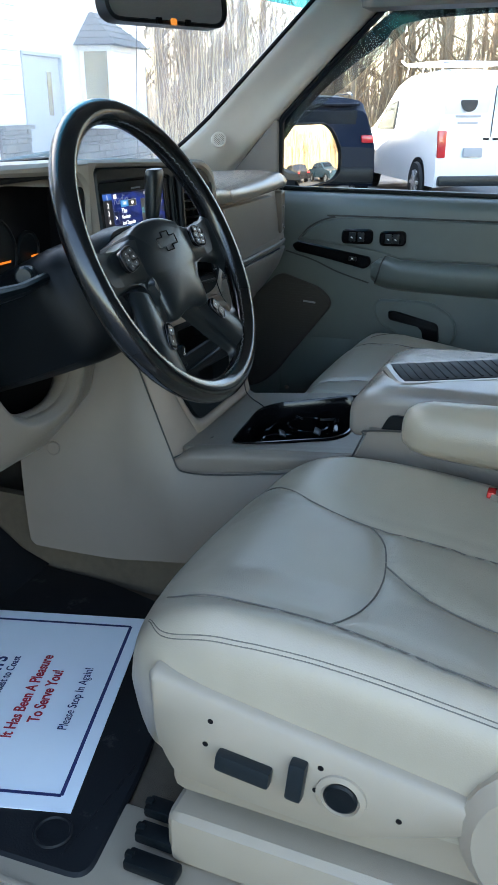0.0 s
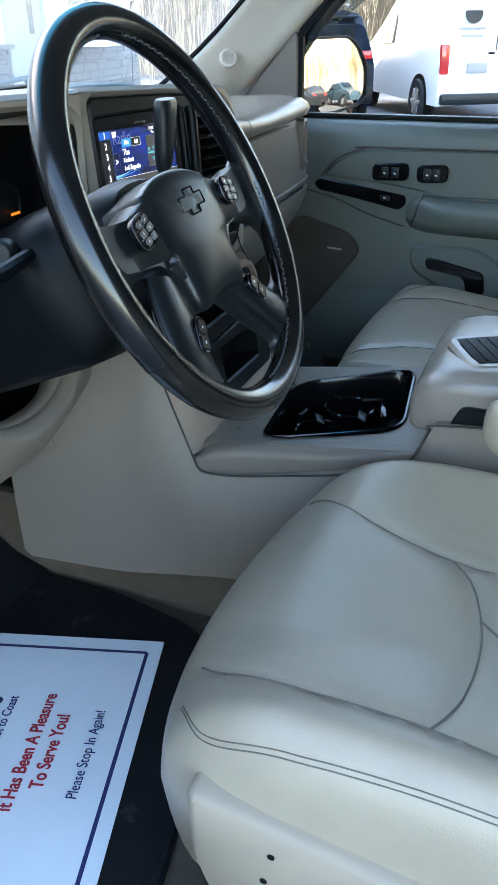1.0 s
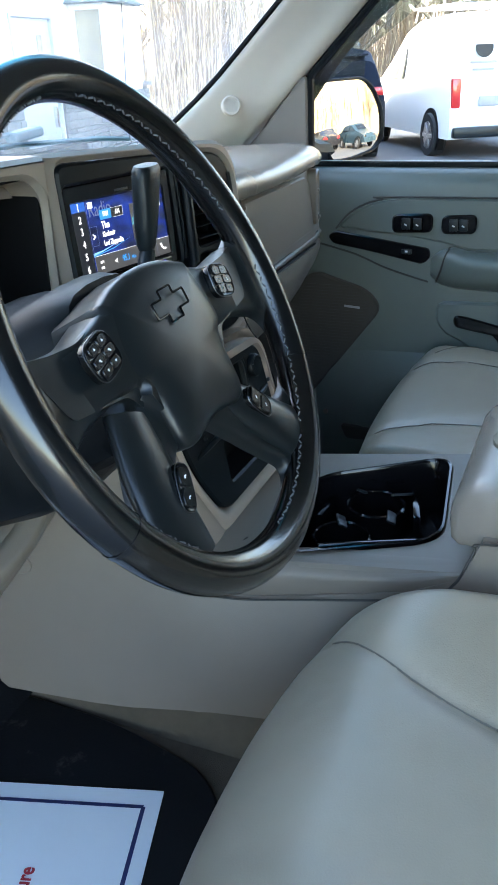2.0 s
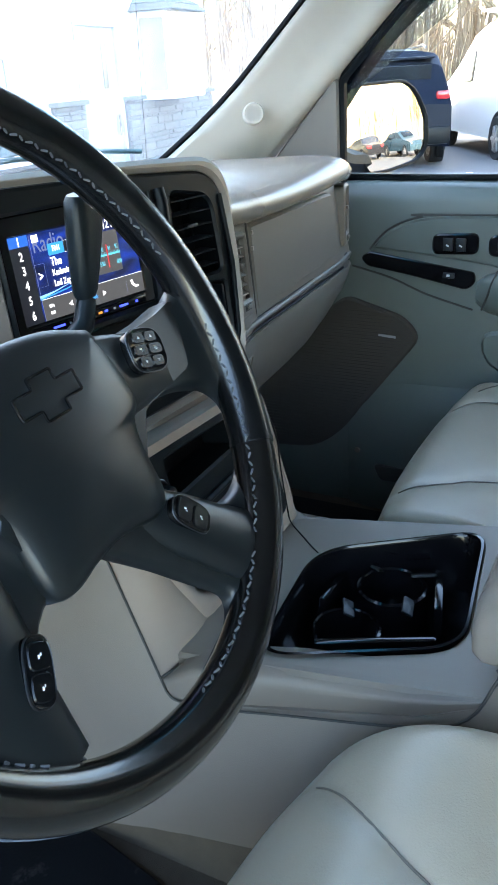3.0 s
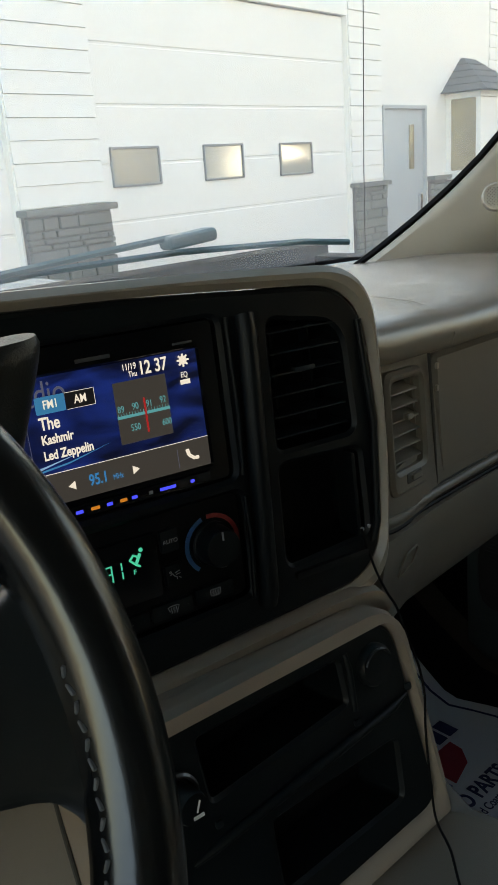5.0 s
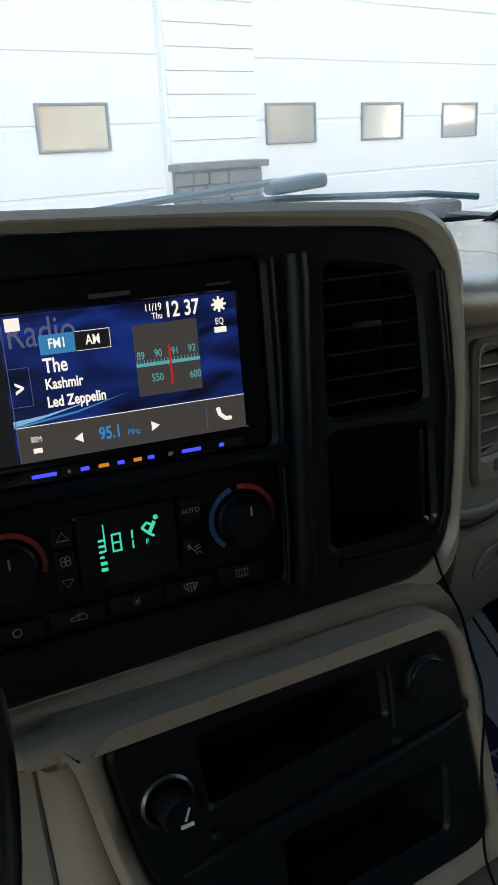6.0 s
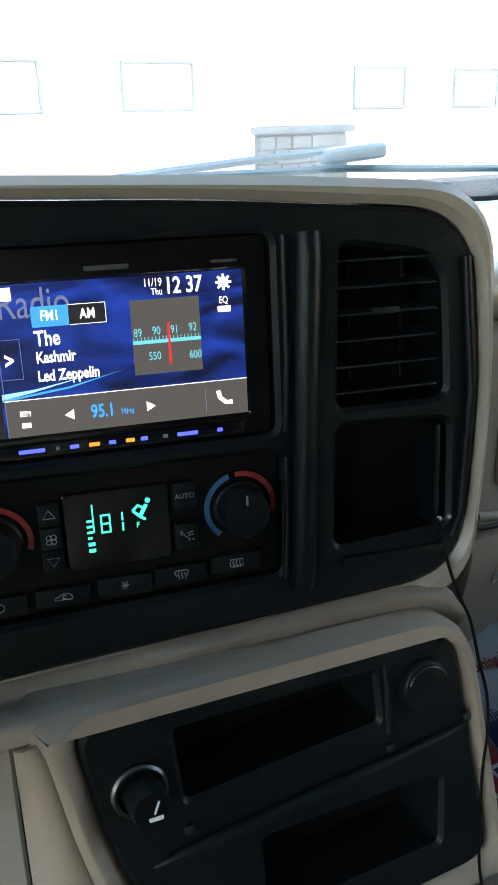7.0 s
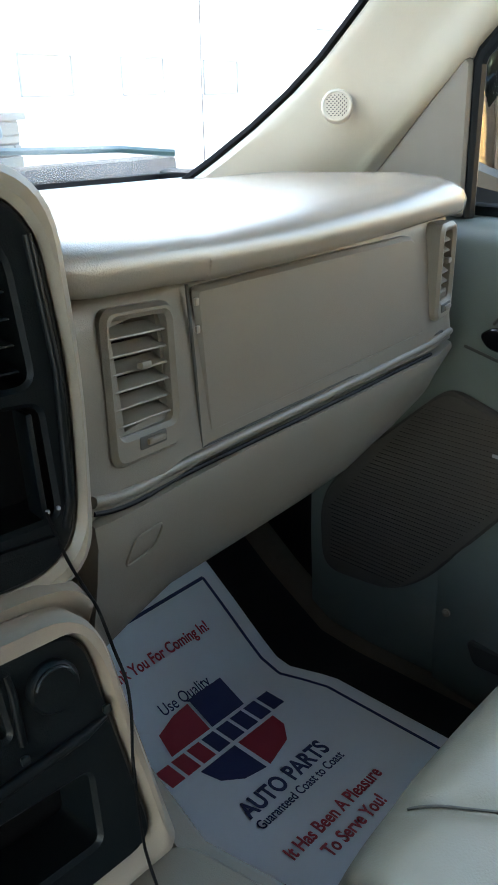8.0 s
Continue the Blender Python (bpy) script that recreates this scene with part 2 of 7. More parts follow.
VAN_WHITE = mat("white_van_paint", (0.80, 0.80, 0.79), 0.25, scale=3, vary=0.02, coat=0.7)
SUV_PAINT = mat("dark_blue_paint", (0.0030, 0.0062, 0.0150), 0.35, scale=3, vary=0.06, spec=0.12)
CAR_PAINT = mat("blue_grey_paint", (0.022, 0.042, 0.056), 0.28, scale=3, vary=0.05, coat=0.3)
CAR_DARK = mat("dark_grey_paint", (0.009, 0.009, 0.011), 0.25, scale=3, vary=0.05, coat=0.3)
CAR_GLASS = mat("car_window_glass", (0.01, 0.013, 0.016), 0.05, vary=0.05, spec=0.35)
TYRE = mat("tyre_rubber", (0.015, 0.015, 0.016), 0.75, scale=20, vary=0.2, bump=0.4)
WHEEL_ALLOY = mat("alloy", (0.5, 0.5, 0.5), 0.3, metal=0.9, vary=0.05)
TAIL_RED = mat("red_lens", (0.5, 0.02, 0.02), 0.12, vary=0.1, coat=0.8)
HEADLINER = mat("beige_headliner_cloth", (0.50, 0.46, 0.40), 0.9, scale=60, vary=0.08, bump=0.4, bscale=900)


# ---- mesh tools ----
def thing(name, at, label, category, group="", kind=""):
    ob = new(name)
    ob.empty_display_size = 0.05
    ob.location = at
    return tagged(ob, label, category, group, kind)


def chain(ob):
    m = Matrix.Identity(4)
    while ob is not None:
        m = ob.matrix_basis.to_4x4() if ob.parent is None else ob.matrix_parent_inverse @ ob.matrix_basis
        up = ob.parent
        acc = m
        while up is not None:
            mm = up.matrix_basis if up.parent is None else up.matrix_parent_inverse @ up.matrix_basis
            acc = mm @ acc
            up = up.parent
        return acc
    return m


def finish(name, bm, material, parent=None, label="", smooth=True, M=None, angle=35):
    if M is not None:
        bm.transform(M)
    bmesh.ops.recalc_face_normals(bm, faces=bm.faces)
    me = bpy.data.meshes.new(name)
    bm.to_mesh(me)
    bm.free()
    me.materials.append(material)
    if smooth:
        me.polygons.foreach_set("use_smooth", [True] * len(me.polygons))
        me.set_sharp_from_angle(angle=radians(angle))
    ob = new(name, me)
    if parent is not None:
        ob.parent = parent
        ob.matrix_parent_inverse = chain(parent).inverted()
    if label:
        tagged(ob, label)
    return ob


def part(name, bm, material, parent, label="", smooth=True, M=None, angle=35):
    return finish(name, bm, material, parent, label, smooth, M, angle)


def rbox(bm, c, s, bev=0.0, seg=2, rot=None):
    ret = bmesh.ops.create_cube(bm, size=1)
    vs = ret["verts"]
    bmesh.ops.scale(bm, vec=s, verts=vs)
    if bev > 0:
        es = list({e for v in vs for e in v.link_edges})
        r = bmesh.ops.bevel(bm, geom=es, offset=min(bev, min(s) * 0.48), segments=seg, profile=0.6, affect="EDGES")
        vs = list({v for f in r["faces"] for v in f.verts} | {v for v in vs if v.is_valid})
    m = Matrix.Translation(c) @ (rot if rot else Matrix.Identity(4))
    bmesh.ops.transform(bm, matrix=m, verts=vs)
    return vs


def box(c, s, bev=0.0, seg=2, rot=None):
    bm = bmesh.new()
    rbox(bm, c, s, bev, seg, rot)
    return bm


def ring(bm, pts):
    return [bm.verts.new(p) for p in pts]


def loft(bm, rings, closed=True, caps=True):
    rows = [ring(bm, r) for r in rings]
    n = len(rows[0])
    for a, b in zip(rows, rows[1:]):
        for i in range(n if closed else n - 1):
            j = (i + 1) % n
            bm.faces.new((a[i], a[j], b[j], b[i]))
    if caps and closed:
        bm.faces.new(list(reversed(rows[0])))
        bm.faces.new(rows[-1])
    return rows


def tube(bm, pts, r, seg=8, closed=False, caps=True):
    pts = [Vector(p) for p in pts]
    n = len(pts)
    rings = []
    ref = None
    for i, p in enumerate(pts):
        a = pts[(i - 1) % n] if (closed or i > 0) else p
        b = pts[(i + 1) % n] if (closed or i < n - 1) else p
        t = (b - a).normalized()
        if ref is None:
            ref = t.orthogonal().normalized()
        ref = (ref - t * ref.dot(t)).normalized()
        bi = t.cross(ref)
        rr = r[i] if isinstance(r, (list, tuple)) else r
        rings.append([p + (ref * math.cos(2 * math.pi * k / seg) + bi * math.sin(2 * math.pi * k / seg)) * rr for k in range(seg)])
    if closed:
        rings.append(rings[0])
        rows = [ring(bm, q) for q in rings[:-1]]
        rows.append(rows[0])
        for a, b in zip(rows, rows[1:]):
            for i in range(seg):
                j = (i + 1) % seg
                bm.faces.new((a[i], a[j], b[j], b[i]))
    else:
        loft(bm, rings, True, caps)


def cyl(bm, a, b, r0, r1=None, seg=20):
    r1 = r0 if r1 is None else r1
    a, b = Vector(a), Vector(b)
    t = (b - a).normalized()
    u = t.orthogonal().normalized()
    w = t.cross(u)
    loft(bm, [[c + (u * math.cos(2 * math.pi * k / seg) + w * math.sin(2 * math.pi * k / seg)) * r for k in range(seg)] for c, r in ((a, r0), (b, r1))])


def lathe(bm, a, axis, prof, seg=28):
    a, t = Vector(a), Vector(axis).normalized()
    u = t.orthogonal().normalized()
    w = t.cross(u)
    loft(bm, [[a + t * h + (u * math.cos(2 * math.pi * k / seg) + w * math.sin(2 * math.pi * k / seg)) * max(r, 1e-4) for k in range(seg)] for r, h in prof])


def rpoly(pts, r, n=5):
    out = []
    k = len(pts)
    for i in range(k):
        p, a, b = Vector(pts[i]), Vector(pts[i - 1]), Vector(pts[(i + 1) % k])
        rr = r[i] if isinstance(r, (list, tuple)) else r
        da, db = (a - p), (b - p)
        rr = min(rr, da.length * 0.49, db.length * 0.49)
        p0, p1 = p + da.normalized() * rr, p + db.normalized() * rr
        for j in range(n + 1):
            t = j / n
            out.append(tuple(p0 * (1 - t) ** 2 + p * 2 * t * (1 - t) + p1 * t ** 2))
    return out


def rrect(x0, z0, x1, z1, r, n=5):
    return rpoly([(x0, z0), (x1, z0), (x1, z1), (x0, z1)], r, n)


def plate(bm, outer, holes, depth, edge=0.0015):
    """A plate in the x-z plane, its face at y = 0 towards -y, with holes through it and small rounded edges."""
    loops = []
    for pts, sign in [(outer, 1)] + [(h, -1) for h in holes]:
        c = Vector((sum(p[0] for p in pts) / len(pts), sum(p[1] for p in pts) / len(pts)))
        inner = []
        for i in range(len(pts)):
            a, b, p = Vector(pts[i - 1]), Vector(pts[(i + 1) % len(pts)]), Vector(pts[i])
            t = (b - a).normalized()
            nrm = Vector((-t.y, t.x))
            if nrm.dot(c - p) < 0:
                nrm = -nrm
            inner.append(p + nrm * edge * sign)
        top = [bm.verts.new((p.x, 0, p.y)) for p in inner]
        mid = [bm.verts.new((p[0], edge, p[1])) for p in pts]
        low = [bm.verts.new((p[0], depth, p[1])) for p in pts]
        k = len(pts)
        for i in range(k):
            j = (i + 1) % k
            bm.faces.new((top[i], top[j], mid[j], mid[i]))
            bm.faces.new((mid[i], mid[j], low[j], low[i]))
        loops += [bm.edges.get((top[i], top[(i + 1) % k])) for i in range(k)]
    bmesh.ops.triangle_fill(bm, use_beauty=True, use_dissolve=False, edges=loops)


def spline(pts, n=6, closed=False):
    pts = [Vector(p) for p in pts]
    out = []
    k = len(pts)
    for i in range(k if closed else k - 1):
        p0 = pts[i - 1] if (closed or i > 0) else pts[i]
        p1, p2 = pts[i], pts[(i + 1) % k]
        p3 = pts[(i + 2) % k] if (closed or i + 2 < k) else p2
        for j in range(n):
            t = j / n
            out.append(0.5 * ((2 * p1) + (p2 - p0) * t + (2 * p0 - 5 * p1 + 4 * p2 - p3) * t * t + (3 * p1 - p0 - 3 * p2 + p3) * t ** 3))
    if not closed:
        out.append(pts[-1])
    return out


def sheet(bm, rows, thick):
    """A surface through rows of points, given a thickness on its far side (thick is a vector)."""
    th = Vector(thick)
    loft(bm, [[Vector(p) for p in r] + [Vector(p) + th for p in reversed(r)] for r in rows])


def words(name, body, size, M, material, parent, align="LEFT", label="", bold=0.0):
    cu = bpy.data.curves.new(name, "FONT")
    cu.body, cu.size, cu.align_x, cu.align_y = body, size, align, "CENTER"
    cu.extrude = 0.00015
    cu.offset = bold
    cu.materials.append(material)
    ob = new(name, cu)
    ob.parent = parent
    ob.matrix_parent_inverse = chain(parent).inverted()
    ob.matrix_basis = M
    if label:
        tagged(ob, label)
    return ob


def lerp(a, b, t):
    return a + (b - a) * t

# ---- truck shell ----
XC = 0.10                       # the truck's middle line
truck = thing("truck_cabin_shell", (XC, -0.6, 0.62), "beige pickup cabin shell with carpet floor and headliner", "vehicle cabin", kind="structure")
FLOOR_Z = 0.635
bm = bmesh.new()
rows = []
for y, z in ((-1.9, 0.64), (-0.5, FLOOR_Z), (0.18, FLOOR_Z), (0.26, 0.642), (0.36, 0.705), (0.50, 0.81), (0.60, 1.0), (0.64, 1.30)):
    rows.append([(x, y, z + (0.06 if abs(x - XC) < 0.16 else 0)) for x in (-0.74, -0.4, -0.068, 0.0, 0.2, 0.32, 0.6, 0.93)])
sheet(bm, rows, (0, 0, -0.03))
part("carpet", bm, CARPET, truck, "tan carpet over the cabin floor and firewall")
# Unseen rear wall without its window, closed to keep light off the dash.
part("rear_light_block", box((XC, -1.95, 1.2), (1.75, 0.05, 1.4), 0.01), HEADLINER, truck)
part("headliner", box((XC, -1.0, 1.87), (1.66, 1.9, 0.04), 0.015), HEADLINER, truck)
part("roof_skin", box((XC, -1.0, 1.905), (1.80, 2.0, 0.025), 0.01), TRUCK_PAINT, truck)
# Unseen windowless side walls, added to block light from behind.
bm = box((0.965, -1.47, 1.25), (0.07, 1.0, 1.3), 0.015)
part("rear_side_light_block", bm, BEIGE, truck)
# Driver side reaches further forward to dim the wheel hub and dash.
bm = box((-0.765, -1.47, 1.25), (0.07, 1.0, 1.3), 0.015)
part("rear_side_light_block", bm, BEIGE, truck)
bm = bmesh.new()
rbox(bm, (-0.695, -0.45, 0.608), (0.28, 1.75, 0.074), 0.012)
part("door_sill", bm, SEAT_PLASTIC, truck, "beige door sill plate")
for k in range(5):
    part("sill_rib", box((-0.805 + 0.020 * k, -0.45, 0.6455), (0.009, 1.70, 0.006), 0.002), SEAT_PLASTIC, truck)
part("roof_rail", box((-0.70, -1.0, 1.80), (0.10, 1.9, 0.10), 0.03), BEIGE_LIGHT, truck)
part("roof_rail", box((0.915, -1.0, 1.80), (0.07, 1.75, 0.10), 0.03), BEIGE_LIGHT, truck)
part("roof_header", box((XC, -0.09, 1.84), (1.6, 0.10, 0.05), 0.02), BEIGE_LIGHT, truck)
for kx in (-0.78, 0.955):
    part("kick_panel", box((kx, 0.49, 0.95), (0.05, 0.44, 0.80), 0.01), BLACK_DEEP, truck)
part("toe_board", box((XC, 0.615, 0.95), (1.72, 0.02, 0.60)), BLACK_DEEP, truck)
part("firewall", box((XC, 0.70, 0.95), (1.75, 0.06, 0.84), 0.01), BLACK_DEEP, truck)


# the driver door, swung open; out of view, added to hold back skylight
odr = thing("driver_door", (-0.79, 0.28, 0.6), "open driver door out of view, added to block light", "car door")
OD = Matrix.Translation((-0.80, 0.30, 0)) @ Matrix.Rotation(radians(-66), 4, "Z")
bm = bmesh.new()
rbox(bm, (0, -0.55, 0.95), (0.10, 1.08, 0.74), 0.03)
part("inner_panel", bm, DOOR_SHADED, odr, M=OD)
bm = bmesh.new()
rbox(bm, (-0.065, -0.55, 0.95), (0.03, 1.10, 0.78), 0.012)
part("outer_skin", bm, TRUCK_PAINT, odr, M=OD)
bm = bmesh.new()
tube(bm, [(-0.03, 0.0, 1.32), (-0.03, -0.20, 1.50), (-0.03, -0.46, 1.77), (-0.03, -0.60, 1.80), (-0.03, -1.06, 1.80), (-0.03, -1.09, 1.32)], 0.025, 8)
part("window_frame", bm, BLACK, odr, M=OD)


def a_pillar(x, s, tag):
    """Pillar trim from the dash end up to the roof; s is +1 on the passenger side."""
    p = thing("a_pillar_trim", (x, 0.25, 1.36), "beige plastic windshield pillar trim " + tag, "pillar trim")
    bm = bmesh.new()
    rings = []
    edge = []
    for t in [k / 12 for k in range(13)]:
        z = lerp(1.345, 1.83, t)
        yf = 0.395 - (z - 1.37) * 1.06            # windshield edge
        yr = 0.232 - (z - 1.37) * 1.03            # door edge
        if t < 0.2:
            yr += 0.005
        inset = 0.042 + 0.115 * max(0, 1 - t / 0.36) ** 1.8
        xe = x - s * inset
        edge.append((xe, yf + 0.012, z))
        prof = [(xe, yf), (lerp(xe, x + s * 0.03, 0.25), yf - 0.040), (lerp(xe, x + s * 0.03, 0.6), lerp(yf, yr, 0.6)), (x + s * 0.012, yr + 0.022), (x + s * 0.030, yr),
                (x + s * 0.07, yr + 0.01), (x + s * 0.07, yf + 0.02), (lerp(xe, x, 0.5), yf + 0.03)]
        rings.append(spline([(q[0], q[1], z) for q in prof], 3, True))
    loft(bm, rings)
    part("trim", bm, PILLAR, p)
    bm = bmesh.new()
    tube(bm, edge, 0.0055, 6)
    part("glass_edge_band", bm, BLACK_DEEP, p, "black band along the windshield edge")
    return p


pil = a_pillar(0.895, 1, "with a round tweeter grille")
tw = Vector((0.846, 0.230, 1.452))
tn = Vector((-0.80, -0.56, 0.20)).normalized()
bm = bmesh.new()
lathe(bm, tw - tn * 0.012, tn, [(0.020, 0.0), (0.020, 0.012), (0.0185, 0.0145), (0.0165, 0.015), (0.016, 0.013), (0.0, 0.0135)])
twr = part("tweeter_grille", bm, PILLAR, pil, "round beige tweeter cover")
u = tn.orthogonal().normalized()
w = tn.cross(u)
bm = bmesh.new()
for i in range(-4, 5):
    for j in range(-4, 5):
        if i * i + j * j <= 17:
            c = tw + u * i * 0.0034 + w * j * 0.0034 + tn * 0.0017
            cyl(bm, c, c + tn * 0.0004, 0.0009, seg=6)
part("perforation", bm, SEAM, twr)
a_pillar(-0.695, -1, "at the open driver side")

# windshield and shade band
ws = thing("windshield", (XC, 0.3, 1.4), "clear laminated windshield with a blue shade band", "windshield")


def ws_pt(x, t):
    b = (1 - ((x - XC) / 0.85) ** 2)
    return (x, lerp(0.44, -0.075, t) + 0.10 * b * (1 - 0.4 * t), lerp(1.365, 1.84, t))


bm = bmesh.new()
sheet(bm, [[ws_pt(lerp(-0.72, 0.92, i / 14), t / 8) for i in range(15)] for t in range(8)], (0, 0.004, 0.004))
pane = part("pane", bm, HAZY, ws)
pane.visible_shadow = False
bm = bmesh.new()
sheet(bm, [[ws_pt(lerp(-0.72, 0.92, i / 14), lerp(0.835, 1.0, t / 2)) for i in range(15)] for t in range(3)], (0, 0.004, 0.004))
pane = part("shade_band", bm, TINT, ws, "blue-green tinted top band")
pane.visible_shadow = False

# rear-view mirror
rv = thing("rear_view_mirror", (0.04, -0.03, 1.70), "black rear-view mirror on the windshield", "mirror")
R = Matrix.Translation((0.035, -0.055, 1.695)) @ Matrix.Rotation(radians(-24), 4, "Z") @ Matrix.Rotation(radians(-6), 4, "X")
bm = bmesh.new()
plate(bm, rrect(-0.125, -0.036, 0.125, 0.036, 0.03), [rrect(-0.118, -0.030, 0.118, 0.030, 0.026)], 0.03, 0.004)
rbox(bm, (0, 0.028, 0), (0.235, 0.03, 0.058), 0.014)
part("housing", bm, BLACK, rv, M=R)
bm = bmesh.new()
plate(bm, rrect(-0.118, -0.030, 0.118, 0.030, 0.026), [], 0.004, 0.001)
part("mirror_glass", bm, MIRROR, rv, M=R @ Matrix.Translation((0, 0.006, 0)))
bm = bmesh.new()
tube(bm, [(0.035, -0.04, 1.71), (0.045, 0.0, 1.74), (0.05, 0.035, 1.785)], 0.009)
part("mount_stalk", bm, BLACK, rv)
for k in range(3):
    part("map_light_lens", box((0.0, -0.004, 0), (0.012, 0.004, 0.010), 0.001, 1, None), LED_AMBER if k == 1 else BLACK_GLOSS, rv, M=R @ Matrix.Translation((-0.03 + 0.03 * k, 0.0, -0.033)))

# ---- dashboard ----
dash = thing("dashboard", (XC, 0.1, 1.0), "beige moulded dashboard with a glove box and vents", "dashboard")
TURN = -11.0
S0 = pose(0, 0.001, 0, 0, 0, TURN)         # the centre stack faces the driver
S = S0 @ Matrix.Translation((0, 0.0025, 1.36)) @ Matrix.Rotation(radians(-5.7), 4, "X") @ Matrix.Translation((0, 0, -1.36))      # and leans back at its top


def sp(u_, w_, z_):
    return S @ Vector((u_, -w_, z_))


# padded top, from the driver side to the passenger end
bm = bmesh.new()
rings = []
for x, yf, zt in ((-0.78, 0.05, 1.415), (-0.5, 0.045, 1.452), (-0.30, 0.04, 1.454), (-0.10, 0.06, 1.434), (0.10, 0.055, 1.424), (0.20, 0.045, 1.414), (0.234, 0.02, 1.402), (0.238, -0.034, 1.400),
                   (0.262, -0.034, 1.396), (0.374, -0.014, 1.386), (0.386, -0.010, 1.383), (0.50, -0.006, 1.381), (0.65, 0.004, 1.381), (0.76, 0.012, 1.383), (0.80, 0.018, 1.382), (0.825, 0.028, 1.379), (0.840, 0.044, 1.371), (0.846, 0.066, 1.360)):
    right = x > 0.236
    h = lerp(0.046, 0.043, (x - 0.24) / 0.52) if right else 0.014
    if x > 0.79:
        h = min(0.044, zt - 1.336)
    low = zt - h
    roll = [(0.085, 0.0), (0.045, 0.04 * h), (0.020, 0.14 * h), (0.006, 0.32 * h), (0.0, 0.55 * h), (0.002, 0.80 * h)] if right else [(0.070, 0.0), (0.060, 0.0), (0.024, 0.002), (0.007, 0.010), (0.0, 0.022), (0.004, 0.0105)]
    rings.append([(x, 0.47, 1.33), (x, 0.47, 1.358), (x, 0.30, min(zt, 1.372 if right else 1.385)), (x, 0.16, lerp(zt, 1.373 if right else 1.386, 0.35))] + [(x, yf + dy, zt - dz) for dy, dz in roll] + [(x, yf + 0.008, zt - 0.94 * h), (x, yf + 0.020, low), (x, yf + 0.06, low - 0.004), (x, 0.30, 1.30 if right else 1.36)])
loft(bm, rings)
part("top_pad", bm, BEIGE_PAD, dash, "padded beige dash top", angle=50)
bm = bmesh.new()
tube(bm, [(0.379, 0.30, 1.3725), (0.379, 0.16, 1.3808), (0.380, 0.073, 1.3846), (0.380, 0.033, 1.3825), (0.380, 0.008, 1.377), (0.3805, -0.006, 1.3675), (0.3805, -0.012, 1.357), (0.381, -0.008, 1.346)], 0.0011, 6)
part("pad_seam", bm, BEIGE_PAD, dash)

# passenger face with glove box
def along(v, table):
    for (p, q), (r, s) in zip(table, table[1:]):
        if v <= r:
            return lerp(q, s, (v - p) / (r - p))
    return table[-1][1]


FACE_X = [(0.222, -0.040), (0.25, -0.028), (0.273, -0.020), (0.36, 0.008), (0.395, 0.015), (0.50, 0.016), (0.74, 0.018), (0.80, 0.026), (0.835, 0.05), (0.845, 0.10)]
FACE_Z = [(1.187, -0.004), (1.195, -0.004), (1.225, -0.001), (1.26, 0.002), (1.30, 0.006), (1.335, 0.012), (1.352, 0.022)]
bm = bmesh.new()
xs = [0.222, 0.25, 0.287, 0.343, 0.36, 0.395, 0.50, 0.62, 0.74, 0.757, 0.791, 0.80, 0.835, 0.845]
zs = [1.187, 1.195, 1.225, 1.251, 1.261, 1.30, 1.325, 1.333, 1.340, 1.352]


def heel(x):
    return 0.026 * max(0, (0.36 - x) / 0.138) ** 1.3


grid = [[bm.verts.new((x, along(x, FACE_X) + along(z, FACE_Z), z + (0.012 * (x - 0.25) / 0.5 + heel(x) if z < 1.22 else 0))) for x in xs] for z in zs]
for k in range(len(zs) - 1):
    for m_ in range(len(xs) - 1):
        zm, xm = (zs[k] + zs[k + 1]) / 2, (xs[m_] + xs[m_ + 1]) / 2
        if (0.287 < xm < 0.343 and 1.251 < zm < 1.325) or (0.757 < xm < 0.791 and 1.261 < zm < 1.325):
            continue
        bm.faces.new((grid[k][m_], grid[k][m_ + 1], grid[k + 1][m_ + 1], grid[k + 1][m_]))
ext = bmesh.ops.extrude_face_region(bm, geom=bm.faces[:])
bmesh.ops.translate(bm, vec=(0, 0.012, 0), verts=[v for v in ext["geom"] if isinstance(v, bmesh.types.BMVert)])
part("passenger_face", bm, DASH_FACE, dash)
bm = bmesh.new()
rows = []
for z, y0 in ((1.184, 0.012), (1.181, -0.004), (1.168, -0.006), (1.14, 0.0), (1.11, 0.008), (1.085, 0.018), (1.068, 0.030), (1.058, 0.050), (1.055, 0.10), (1.06, 0.20)):
    rows.append([(x, y0 + dy, z + lerp(0, 0.010, (x - 0.22) / 0.6) + rise * (1.184 - z) / 0.129 + heel(x) * (z - 1.055) / 0.129) for x, dy, rise in ((0.237, -0.034, 0), (0.26, -0.028, 0), (0.30, -0.014, 0), (0.36, 0.004, 0), (0.45, 0.009, 0), (0.55, 0.011, 0.004), (0.63, 0.013, 0.010), (0.70, 0.014, 0.030), (0.76, 0.016, 0.052), (0.81, 0.03, 0.075), (0.835, 0.08, 0.085))])
sheet(bm, rows, (0, 0.02, 0.012))
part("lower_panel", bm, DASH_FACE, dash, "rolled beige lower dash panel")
bm = bmesh.new()
GL = [(0.394, 1.207), (0.731, 1.221), (0.712, 1.331), (0.391, 1.331)]
plate(bm, rpoly(GL, [0.006, 0.006, 0.02, 0.008]), [], 0.03, 0.004)
for v in bm.verts:
    v.co.y += 0.0152 + (v.co.x - 0.394) * 0.006 - 0.008 * math.sin(math.pi * (v.co.x - 0.394) / 0.34) * 0.4
    v.co.y += 0.05 * (v.co.z - 1.27)
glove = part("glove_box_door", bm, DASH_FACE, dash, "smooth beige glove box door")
bm = bmesh.new()
